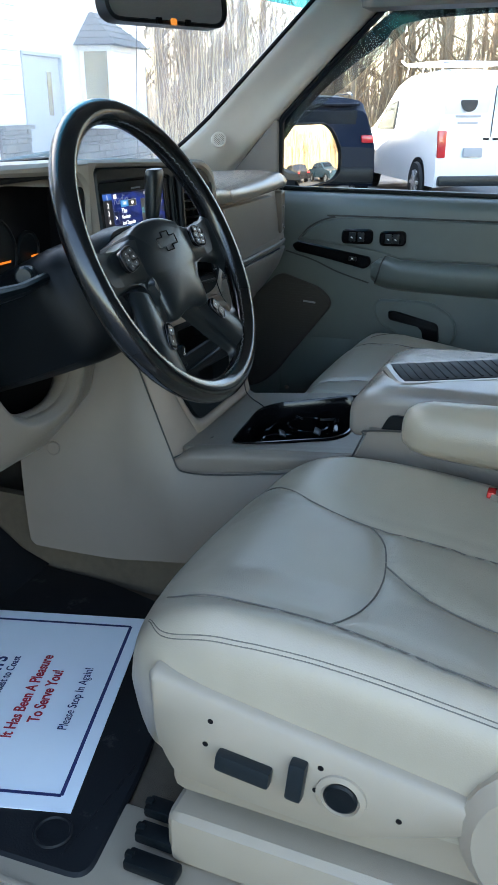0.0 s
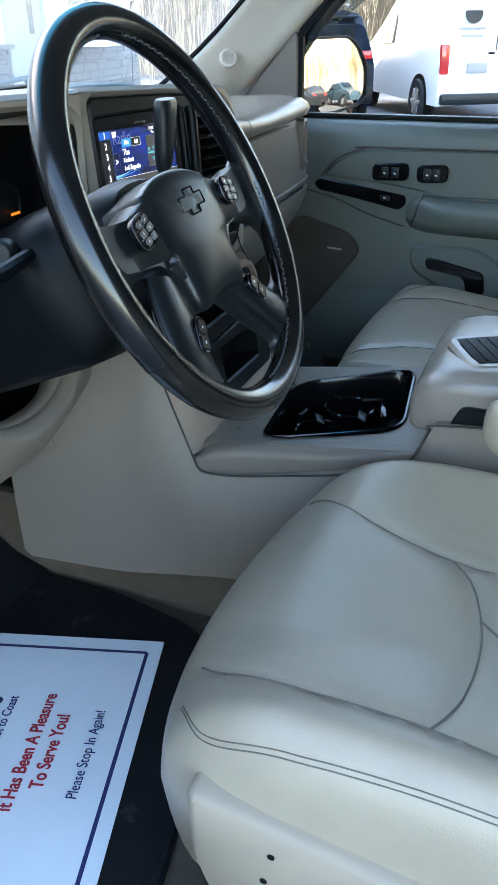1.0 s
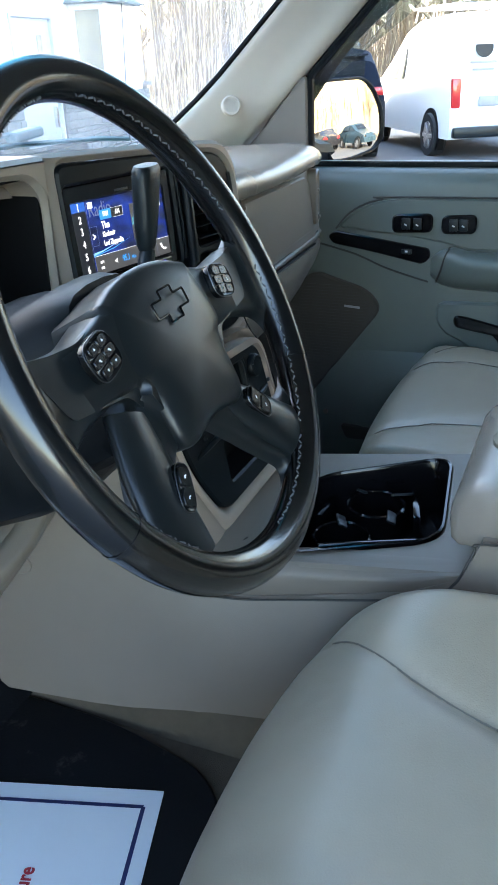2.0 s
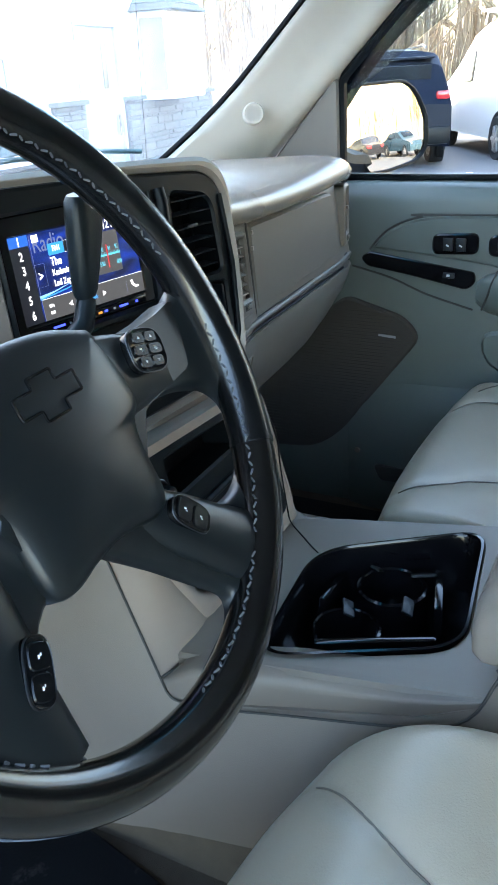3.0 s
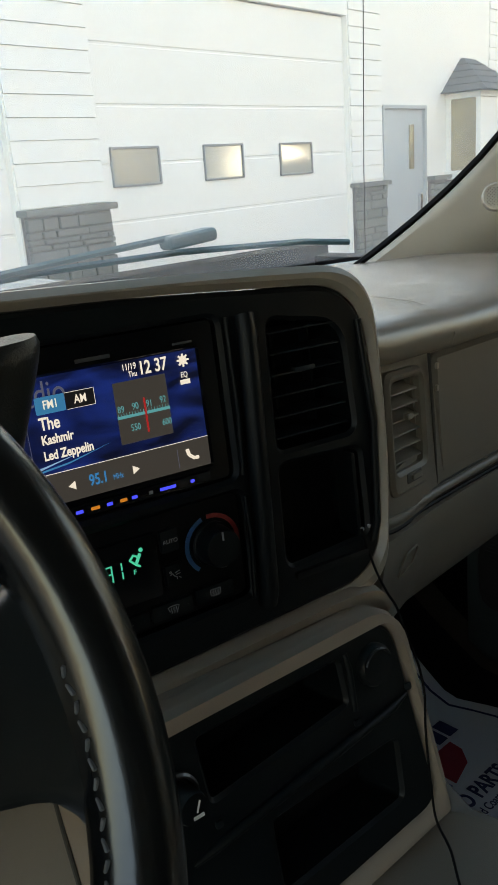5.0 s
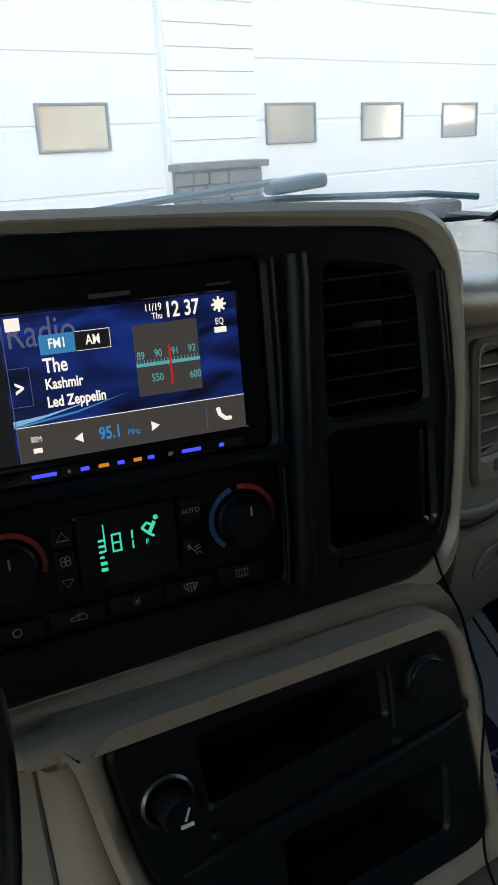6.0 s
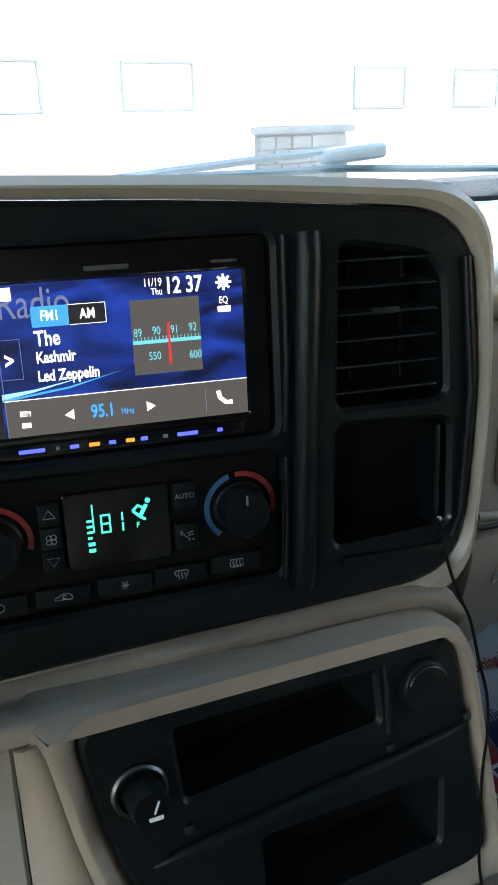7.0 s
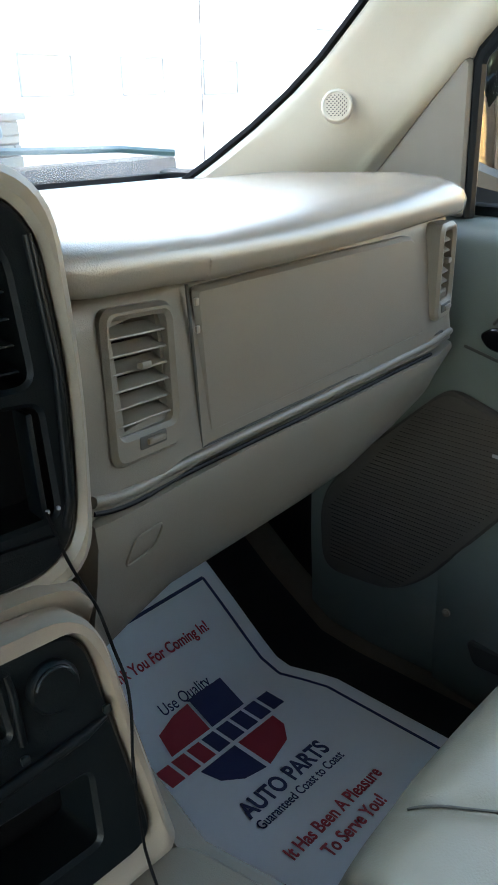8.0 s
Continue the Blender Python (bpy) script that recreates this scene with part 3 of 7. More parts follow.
tube(bm, [(0.384, 0.020, 1.335), (0.3835, 0.014, 1.27), (0.3835, 0.010, 1.200), (0.55, 0.0135, 1.205), (0.775, 0.019, 1.214)], 0.0016, 6)
part("panel_gap", bm, SEAM, dash)
bm = bmesh.new()
GAP = spline([(0.238, -0.0370, 1.2130), (0.262, -0.0285, 1.2040), (0.30, -0.0150, 1.1950), (0.36, 0.0030, 1.1880), (0.55, 0.0115, 1.1885), (0.748, 0.0155, 1.1940)], 5)
tube(bm, GAP, 0.0020, 6)
part("panel_gap", bm, BLACK_DEEP, dash)
bm = bmesh.new()
tube(bm, [(p.x, p.y + 0.0006, p.z + 0.0085 + 0.008 * (p.x - 0.238)) for p in GAP] + [(0.80, 0.0235, 1.2090)], 0.0045, 8)
part("face_ridge", bm, DASH_FACE, dash, "raised beige ridge below the glove box", angle=70)
bm = bmesh.new()
tube(bm, [(x, -0.0059 + 0.2414 * (1.165 - (z - 0.0167 * (x - 0.22))) - 0.028 + 0.32 * (x - 0.26) - 0.0002, z) for x, z in rpoly([(0.263, 1.156), (0.305, 1.151), (0.316, 1.170), (0.275, 1.176)], 0.010, 5)], 0.0010, 6, closed=True)
part("latch_outline", bm, DASH_FACE, dash, "thin recessed latch outline")
for z in (1.322, 1.300):
    part("hinge_clip", box((0.3865, 0.012, z), (0.004, 0.003, 0.006), 0.001), BEIGE_LIGHT, dash)


def vent(x0, x1, z0, z1, y0, yaw, pitch, roll, n):
    M = Matrix.Translation(((x0 + x1) / 2, y0, (z0 + z1) / 2)) @ Matrix.Rotation(radians(yaw), 4, "Z") @ Matrix.Rotation(radians(pitch), 4, "X") @ Matrix.Rotation(radians(roll), 4, "Y")
    hw, hh = (x1 - x0) / 2, (z1 - z0) / 2
    bm = bmesh.new()
    plate(bm, rrect(-hw, -hh, hw, hh, 0.014), [rrect(-hw + 0.009, -hh + 0.021, hw - 0.008, hh - 0.009, 0.008)], 0.045, 0.0035)
    v = part("vent_frame", bm, DASH_FACE, dash, M=M)
    part("vent_well", box((0, 0.046, 0.004), (2 * hw - 0.012, 0.004, 2 * hh - 0.02)), BLACK_DEEP, v, M=M)
    zz = [lerp(-hh + 0.031, hh - 0.018, i / (n - 1)) for i in range(n)]
    for z in zz:
        part("slat", box((0.0015, 0.012, z), (2 * hw - 0.018, 0.0150, 0.0020), 0.0007, 1, Matrix.Rotation(radians(30), 4, "X")), DASH_FACE, v, M=M)
    part("vent_tab", box((0, 0.001, zz[n // 2]), (0.012, 0.006, 0.006), 0.002), DASH_FACE, v, M=M)
    part("vent_wheel_slot", box((0.002, 0.0015, -hh + 0.013), (0.034, 0.005, 0.010), 0.002), SEAM, v, M=M)
    part("vent_wheel", box((0.004, -0.0005, -hh + 0.013), (0.022, 0.006, 0.005), 0.002), DASH_FACE, v, M=M)


vent(0.270, 0.357, 1.225, 1.336, -0.0105, 15, -6, 7, 6)
vent(0.746, 0.802, 1.230, 1.336, 0.0165, 14, 0, 2, 6)

# beige surround of the instruments and the centre stack
bm = bmesh.new()
plate(bm, rpoly([(-0.125, 1.160), (0.228, 1.180), (0.2395, 1.31), (0.236, 1.4405), (0.10, 1.4495), (-0.125, 1.4575)], [0.01, 0.040, 0.05, 0.05, 0.05, 0.004], 8),
      [rpoly([(-0.099, 1.1725), (0.219, 1.1935), (0.2315, 1.31), (0.222, 1.427), (0.05, 1.440), (-0.096, 1.445)], [0.012, 0.040, 0.05, 0.045, 0.05, 0.015], 8)], 0.10, 0.005)
sur = part("stack_surround", bm, BEIGE_LIGHT, dash, "beige rim round the centre stack", M=S @ Matrix.Translation((0, -0.004, 0)))
bm = bmesh.new()
plate(bm, rpoly([(-0.80, 1.16), (0.0, 1.15), (0.0, 1.456), (-0.30, 1.464), (-0.80, 1.43)], [0.03, 0.004, 0.004, 0.1, 0.05], 8),
      [rpoly([(-0.60, 1.22), (-0.015, 1.19), (-0.010, 1.415), (-0.032, 1.437), (-0.30, 1.449), (-0.58, 1.42)], [0.05, 0.01, 0.03, 0.05, 0.08, 0.05], 6)], 0.08, 0.006)
part("cluster_surround", bm, BEIGE_LIGHT, dash, M=Matrix.Translation((-0.118, 0.018, 0)))
bm = bmesh.new()
rbox(bm, (-0.42, 0.105, 1.31), (0.64, 0.02, 0.30), 0.005)
rbox(bm, (-0.1265, 0.065, 1.31), (0.012, 0.078, 0.27), 0.003)
rbox(bm, (-0.43, 0.066, 1.440), (0.60, 0.085, 0.008), 0.003)
clu = part("gauge_housing", bm, BLACK_DEEP, dash, "black instrument cluster in a deep hood")
for cx, r in ((-0.42, 0.062), (-0.29, 0.062), (-0.53, 0.035), (-0.20, 0.03)):
    bm = bmesh.new()
    lathe(bm, (cx, 0.094, 1.325), (0, -1, 0), [(r, 0), (r, 0.004), (r - 0.004, 0.006), (r - 0.005, 0.002), (0, 0.002)])
    part("gauge", bm, BLACK, clu)
    part("needle", box((cx + r * 0.3, 0.086, 1.315), (r * 0.6, 0.001, 0.003), 0, 1), NEEDLE, clu)

# lower dash under the column, notched round it
KNEE_IN = [(-0.80, 0.05, -0.02), (-0.62, 0.02, -0.02), (-0.50, 0.004, -0.018), (-0.42, 0, -0.022), (-0.33, -0.004, -0.020), (-0.25, 0.002, -0.002), (-0.20, 0.012, 0.006), (-0.150, 0.03, 0.004)]


def knee_at(x):
    k = max(0, min(len(KNEE_IN) - 2, sum(1 for q in KNEE_IN if q[0] <= x) - 1))
    a, b = KNEE_IN[k], KNEE_IN[k + 1]
    t = (x - a[0]) / (b[0] - a[0])
    return lerp(a[1], b[1], t), lerp(a[2], b[2], t)


bm = bmesh.new()
cols = []
for i in range(57):
    x = lerp(-0.80, -0.150, i / 56)
    dy, dz = knee_at(x)
    zt = 1.108 + min(0.09, 0.060 * (abs(x + 0.330) / 0.105) ** 3)
    col_ = [(x, 0.020 + dy, zt - 0.016), (x, 0.010 + dy, zt - 0.003), (x, -0.004 + dy, zt), (x, -0.014 + dy, zt - 0.006)]
    for t, y in ((0.15, -0.020), (0.45, -0.018), (0.75, -0.010)):
        col_.append((x, y + dy, lerp(zt - 0.006, 1.080 + dz, t)))
    for z, y in ((1.072, 0.002), (1.058, 0.028), (1.052, 0.07), (1.055, 0.16)):
        col_.append((x, y + dy, z + dz))
    cols.append(spline(col_, 3))
sheet(bm, cols, (0, 0.012, 0.004))
part("knee_bolster", bm, BEIGE, dash, "rounded beige knee panel below the column", angle=80)
part("column_gap_liner", box((-0.38, 0.085, 1.15), (0.50, 0.03, 0.16), 0.01), BLACK_DEEP, dash)

# black centre stack plate with its openings
stack = thing("centre_stack", tuple(sp(0.06, 0, 1.16)), "black centre stack plate with screen, climate panel and vent", "centre stack")
T0 = S @ Matrix.Translation((0, -0.002, 0))
bm = bmesh.new()
plate(bm, rpoly([(-0.098, 1.1735), (0.218, 1.1945), (0.2305, 1.31), (0.221, 1.426), (0.05, 1.439), (-0.095, 1.444)], [0.012, 0.040, 0.05, 0.045, 0.05, 0.015], 8),
      [rrect(-0.090, 1.304, 0.096, 1.420, 0.008), rpoly([(-0.092, 1.208), (0.097, 1.214), (0.099, 1.294), (-0.092, 1.294)], 0.008), rpoly([(0.1345, 1.3145), (0.2055, 1.315), (0.201, 1.401), (0.137, 1.4115)], [0.006, 0.010, 0.022, 0.008]),
       rpoly([(0.131, 1.2255), (0.2085, 1.2305), (0.2075, 1.3015), (0.1335, 1.3045)], 0.008)], 0.05, 0.003)
plt = part("face_plate", bm, BLACK, stack, M=T0)
bm = bmesh.new()
tube(bm, [(0.1170, -0.001, 1.418), (0.1165, -0.004, 1.405), (0.1120, -0.004, 1.30), (0.1085, -0.004, 1.215), (0.1080, 0.0, 1.204)], 0.0075, 10)
part("rib", bm, BLACK, stack, M=T0, angle=70)
bm = bmesh.new()
tube(bm, [(0.2165, -0.0005, 1.40), (0.2210, -0.003, 1.32), (0.2165, -0.002, 1.238), (0.212, 0.0, 1.222)], 0.003, 8)
part("rib", bm, BLACK, stack, M=T0, angle=70)
bm = bmesh.new()
tube(bm, [(0.1035, -0.0, 1.418), (0.1030, -0.002, 1.35), (0.1010, -0.001, 1.306)], 0.0022, 8)
tube(bm, [(0.1010, -0.0, 1.290), (0.1000, -0.002, 1.25), (0.0980, -0.001, 1.212)], 0.0022, 8)
part("rib", bm, BLACK, stack, M=T0, angle=70)
part("back_box", box((0.06, 0.056, 1.31), (0.31, 0.01, 0.24)), BLACK_DEEP, stack, M=T0)

# air vent
va = part("air_vent", box((0.166, 0.045, 1.363), (0.07, 0.004, 0.098)), BLACK_DEEP, stack, "black air vent with thin slats", M=T0)
for i in range(6):
    z = lerp(1.325, 1.402, i / 5)
    bm = box((0.1665, 0.012, z), (0.062 + 0.004 * (1 - i / 5), 0.024, 0.0014), 0.0005, 1, Matrix.Rotation(radians(4), 4, "X"))
    part("slat", bm, CHARCOAL, va, M=T0)
part("vent_tab", box((0.165, 0.003, 1.3715), (0.018, 0.006, 0.004), 0.001), CHARCOAL, va, M=T0)
for x in (0.150, 0.184):
    part("slat", box((x, 0.026, 1.363), (0.0015, 0.012, 0.088)), BLACK, va, M=T0)
# open pocket
bm = bmesh.new()
rbox(bm, (0.171, 0.045, 1.259), (0.074, 0.004, 0.076))
part("open_pocket", bm, BLACK_DEEP, stack, "empty black storage pocket", M=T0 @ Matrix.Translation((0, 0, 0.005)))
part("pocket_lip", box((0.170, -0.001, 1.2165), (0.07, 0.006, 0.006), 0.002), BLACK, stack, M=T0)
part("pocket_side_ridge", box((0.2005, 0.012, 1.264), (0.004, 0.024, 0.068), 0.0015), BLACK, stack, M=T0)
for x, z in ((0.2020, 1.2355), (0.2090, 1.2360)):
    part("screw_head", box((x, -0.001, z), (0.0025, 0.003, 0.0028), 0.001), GREY_MARK, stack, M=T0)

# ---- head unit ----
hu = thing("head_unit", tuple(sp(0, 0, 1.305)), "double-size touch-screen radio lit blue and showing a tuner page", "car radio", kind="")
T1 = S @ Matrix.Translation((0, 0.003, 0))
bm = bmesh.new()
plate(bm, rrect(-0.0895, 1.3045, 0.0950, 1.4195, 0.006), [rrect(-0.0785, 1.3180, 0.0805, 1.4005, 0.001)], 0.03, 0.0015)
part("bezel", bm, BLACK_GLOSS, hu, "glossy black screen bezel", M=T1)
T2 = S @ Matrix.Translation((0, 0.005, 0))


def flat(name, x0, z0, x1, z1, m, lift, parent, r=0.0):
    bm = bmesh.new()
    pts = rrect(x0, z0, x1, z1, r, 3) if r else [(x0, z0), (x1, z0), (x1, z1), (x0, z1)]
    plate(bm, pts, [], 0.0002, 0.0001)
    return part(name, bm, m, parent, smooth=False, M=T2 @ Matrix.Translation((0, -lift, 0)))


def label_at(body, size, x, z, m, parent, align="LEFT", lift=0.0012, bold=0.0):
    M = T2 @ Matrix.Translation((x, -lift, z)) @ Matrix.Rotation(radians(90), 4, "X")
    return words("screen_text", body, size, M @ Matrix.Diagonal((0.74, 1, 1, 1)), m, parent, align, bold=bold)


dsp = flat("display", -0.0785, 1.3180, 0.0805, 1.4005, WALLPAPER, 0.0, hu)
tagged(dsp, "lit blue display")
flat("side_list", -0.0785, 1.3180, -0.0565, 1.4005, SCR_BLACK, 0.0005, hu)
flat("side_list_tab", -0.0785, 1.3905, -0.0565, 1.4005, SCR_TAB, 0.0009, hu)
flat("bottom_bar", -0.0550, 1.3180, 0.0805, 1.3380, SCR_GREY, 0.0005, hu)
flat("divider", -0.0550, 1.3383, 0.0805, 1.3387, SCR_WHITE, 0.0009, hu)
flat("divider", 0.0555, 1.3205, 0.0559, 1.3335, SCR_FAINT, 0.0009, hu)
flat("divider", -0.0552, 1.3180, -0.0548, 1.3990, SCR_FAINT, 0.0009, hu)
for i, z in enumerate((1.3950, 1.3815, 1.3685, 1.3545, 1.3405, 1.3260)):
    label_at(str(i + 1), 0.0115, -0.0678, z, SCR_WHITE, hu, "CENTER", bold=0.0002)
label_at("Radio", 0.0225, -0.0535, 1.3895, SCR_FAINT, hu)
flat("source_icon", -0.0530, 1.3920, -0.0450, 1.3990, SCR_WHITE, 0.0016, hu)
flat("band_button", -0.0362, 1.3772, -0.0166, 1.3882, SCR_BTN, 0.0014, hu, 0.001)
flat("band_button", -0.0164, 1.3772, 0.0033, 1.3882, SCR_BLACK, 0.0014, hu, 0.001)
label_at("FM1", 0.0078, -0.0265, 1.3829, SCR_WHITE, hu, "CENTER", 0.0020, 0.0001)
label_at("AM", 0.0078, -0.0066, 1.3826, SCR_WHITE, hu, "CENTER", 0.0020, 0.0001)
label_at("The", 0.0115, -0.0357, 1.3708, SCR_WHITE, hu, bold=0.0002)
label_at("Kashmir", 0.0085, -0.0360, 1.3606, SCR_WHITE, hu, bold=0.0002)
label_at("Led Zeppelin", 0.0085, -0.0362, 1.3505, SCR_WHITE, hu, bold=0.0002)
label_at(">", 0.0120, -0.0525, 1.3600, SCR_WHITE, hu, bold=0.0003)
label_at("12 37", 0.0125, 0.0362, 1.3938, SCR_WHITE, hu, bold=0.0002)
label_at("11/19", 0.0062, 0.0350, 1.3963, SCR_WHITE, hu, "RIGHT")
label_at("Thu", 0.0054, 0.0350, 1.3913, SCR_WHITE, hu, "RIGHT")
label_at("EQ", 0.0054, 0.0690, 1.3840, SCR_WHITE, hu, "CENTER")
flat("eq_icon", 0.0655, 1.3775, 0.0730, 1.3808, SCR_WHITE, 0.0012, hu)
label_at("95.1", 0.0105, -0.0099, 1.3280, SCR_BLUE, hu, bold=0.0002)
label_at("MHz", 0.0052, 0.0068, 1.3265, SCR_BLUE, hu)
for x, s in ((-0.0216, -1), (0.0239, 1)):
    bm = bmesh.new()
    plate(bm, [(x - s * 0.0025, 1.3250), (x + s * 0.0025, 1.3279), (x - s * 0.0025, 1.3308)], [], 0.0002, 0.0001)
    part("arrow_icon", bm, SCR_WHITE, hu, smooth=False, M=T2 @ Matrix.Translation((0, -0.0012, 0)))
flat("list_icon", -0.0475, 1.3230, -0.0425, 1.3258, SCR_WHITE, 0.0012, hu)
bm = bmesh.new()
tube(bm, [(0.0630, 0, 1.3325), (0.0640, 0, 1.3285), (0.0675, 0, 1.3255), (0.0710, 0, 1.3255)], 0.0013, 6)
part("phone_icon", bm, SCR_WHITE, hu, M=T2 @ Matrix.Translation((0, -0.0014, 0)))
bm = bmesh.new()
plate(bm, [(-0.0560, 1.3395), (-0.0400, 1.3420), (-0.0150, 1.3475), (-0.0130, 1.3480), (-0.0380, 1.3438), (-0.0560, 1.3425)], [], 0.0002, 0.0001)
part("wallpaper_streak", bm, SCR_GLOW, hu, smooth=False, M=T2 @ Matrix.Translation((0, -0.0007, 0)))
bm = bmesh.new()
plate(bm, [(-0.0560, 1.3382), (-0.0200, 1.3425), (0.0100, 1.3500), (-0.0200, 1.3436), (-0.0560, 1.3396)], [], 0.0002, 0.0001)
part("wallpaper_streak", bm, SCR_BTN, hu, smooth=False, M=T2 @ Matrix.Translation((0, -0.0005, 0)))
for x0, z0, x1, z1 in ((-0.0550, 1.3500, -0.0435, 1.3503), (-0.0550, 1.3715, -0.0435, 1.3718), (-0.0438, 1.3500, -0.0435, 1.3718)):
    flat("page_tab_line", x0, z0, x1, z1, SCR_FAINT, 0.0009, hu)
for x0, z0, x1, z1 in ((-0.0164, 1.3772, 0.0033, 1.3775), (-0.0164, 1.3879, 0.0033, 1.3882), (0.0030, 1.3772, 0.0033, 1.3882)):
    flat("button_outline", x0, z0, x1, z1, SCR_WHITE, 0.0018, hu)
label_at("BSM", 0.0045, -0.0450, 1.3308, SCR_WHITE, hu, "CENTER")
flat("tuner_dial", 0.0165, 1.3460, 0.0550, 1.3875, SCR_GREY, 0.0008, hu)
flat("tuner_scale", 0.0165, 1.3632, 0.0550, 1.3652, SCR_CYAN, 0.0013, hu)
for i in range(19):
    flat("scale_tick", 0.0170 + 0.00203 * i, 1.3652, 0.0174 + 0.00203 * i, 1.3670, SCR_CYAN, 0.0013, hu)
flat("tuner_needle", 0.0362, 1.3510, 0.0375, 1.3745, SCR_RED, 0.0017, hu)
for body, x, z in (("89", 0.0196, 1.3695), ("90", 0.0300, 1.3700), ("91", 0.0402, 1.3700), ("92", 0.0505, 1.3705), ("550", 0.0282, 1.3560), ("600", 0.0512, 1.3550)):
    label_at(body, 0.0064, x, z, SCR_CYAN, hu, "CENTER", 0.0014)
bm = bmesh.new()
lathe(bm, (0.0694, 0, 1.3940), (0, -1, 0), [(0.0030, 0), (0.0030, 0.0003), (0.0012, 0.0004), (0.0012, 0)], 14)
for k in range(8):
    a = k * math.pi / 4
    rbox(bm, (0.0694 + 0.0036 * math.cos(a), -0.0001, 1.3940 + 0.0036 * math.sin(a)), (0.0018, 0.0003, 0.0013), 0, 1, Matrix.Rotation(-a, 4, "Y"))
part("gear_icon", bm, SCR_WHITE, hu, M=T2 @ Matrix.Translation((0, -0.0012, 0)))
part("maker_mark_bar", box((0.0055, -0.0008, 1.4062), (0.024, 0.0004, 0.0026), 0.0001), DARK_MARK, hu, M=T1)
part("model_mark_bar", box((0.070, -0.0008, 1.4058), (0.015, 0.0004, 0.0016), 0.0001), DARK_MARK, hu, M=T1)
# key strip below the display
part("key_strip", box((0.002, -0.001, 1.3105), (0.150, 0.003, 0.0075), 0.001), BLACK_GLOSS, hu, M=T1)
for x, m, wd in ((-0.044, LED_BLUE, 0.014), (-0.030, GREY_MARK, 0.002), (-0.021, LED_BLUE, 0.005), (-0.010, LED_AMBER, 0.006), (0.0, LED_BLUE, 0.004), (0.010, LED_AMBER, 0.005), (0.018, LED_BLUE, 0.004), (0.030, GREY_MARK, 0.003), (0.043, LED_BLUE, 0.012), (0.062, LED_BLUE, 0.003)):
    part("key_light", box((x, -0.0028, 1.3105), (wd, 0.0006, 0.0022), 0.0002), m, hu, M=T1)

# ---- climate panel ----
cl = thing("climate_panel", tuple(sp(0, 0, 1.205)), "black climate control panel with two dials and a green display", "climate control")
T3 = S @ Matrix.Translation((0, 0.006, 0))
bm = bmesh.new()
plate(bm, rpoly([(-0.0915, 1.2085), (0.0965, 1.2145), (0.0985, 1.2935), (-0.0915, 1.2935)], 0.007), [], 0.02, 0.0015)
part("panel", bm, BLACK_DEEP, cl, M=T3)
bm = bmesh.new()
plate(bm, rrect(-0.0320, 1.2340, 0.0300, 1.2820, 0.004), [], 0.003, 0.001)
part("display_window", bm, BLACK_GLOSS, cl, "black display window", M=T3 @ Matrix.Translation((0, -0.0025, 0)))


def ctext(body, size, x, z, m, align="CENTER", lift=0.0034):
    return words("panel_text", body, size, T3 @ Matrix.Translation((x, -lift, z)) @ Matrix.Rotation(radians(90), 4, "X"), m, cl, align)


def seg(x0, z0, x1, z1, m=LCD_TEAL, lift=0.0028):
    bm = bmesh.new()
    rbox(bm, ((x0 + x1) / 2, 0, (z0 + z1) / 2), (abs(x1 - x0), 0.0003, abs(z1 - z0)), 0)
    return part("lcd_segment", bm, m, cl, smooth=False, M=T3 @ Matrix.Translation((0, -lift, 0)))


for dx, on in ((-0.0110, "abcdefg"), (-0.0037, "bc")):
    zc, h, w_, t_ = 1.2615, 0.0058, 0.0060, 0.0011
    pieces = {"a": (dx, zc + h - t_, dx + w_, zc + h), "d": (dx, zc - h, dx + w_, zc - h + t_), "g": (dx, zc - t_ / 2, dx + w_, zc + t_ / 2), "f": (dx, zc, dx + t_, zc + h), "e": (dx, zc - h, dx + t_, zc), "b": (dx + w_ - t_, zc + 0.0006, dx + w_, zc + h), "c": (dx + w_ - t_, zc - h, dx + w_, zc - 0.0006)}
    for k in on:
        seg(*pieces[k])
ctext("F", 0.0050, 0.0105, 1.2580, LCD_TEAL)
for i in range(4):
    seg(-0.0190, 1.2530 + 0.0035 * i, -0.0145 - 0.0006 * (3 - i), 1.2545 + 0.0035 * i)
seg(-0.0155, 1.2570, -0.0146, 1.2740)
bm = bmesh.new()
tube(bm, [(0.0055, 0, 1.2660), (0.0095, 0, 1.2620), (0.0125, 0, 1.2600)], 0.0009, 5)
tube(bm, [(0.0055, 0, 1.2660), (0.0085, 0, 1.2690), (0.0120, 0, 1.2670)], 0.0009, 5)
tube(bm, [(0.0095, 0, 1.2620), (0.0135, 0, 1.2690)], 0.0012, 5)
lathe(bm, (0.0145, 0, 1.2715), (0, -1, 0), [(0.0016, 0), (0.0016, 0.0003)], 10)
part("airflow_icon", bm, LCD_TEAL, cl, M=T3 @ Matrix.Translation((0.0025, -0.0030, 0.001)))
for i in range(2):
    part("lcd_segment", box((-0.0170, -0.0030, 1.2500 - 0.004 * i), (0.004, 0.0003, 0.0022)), LCD_TEAL, cl, M=T3)
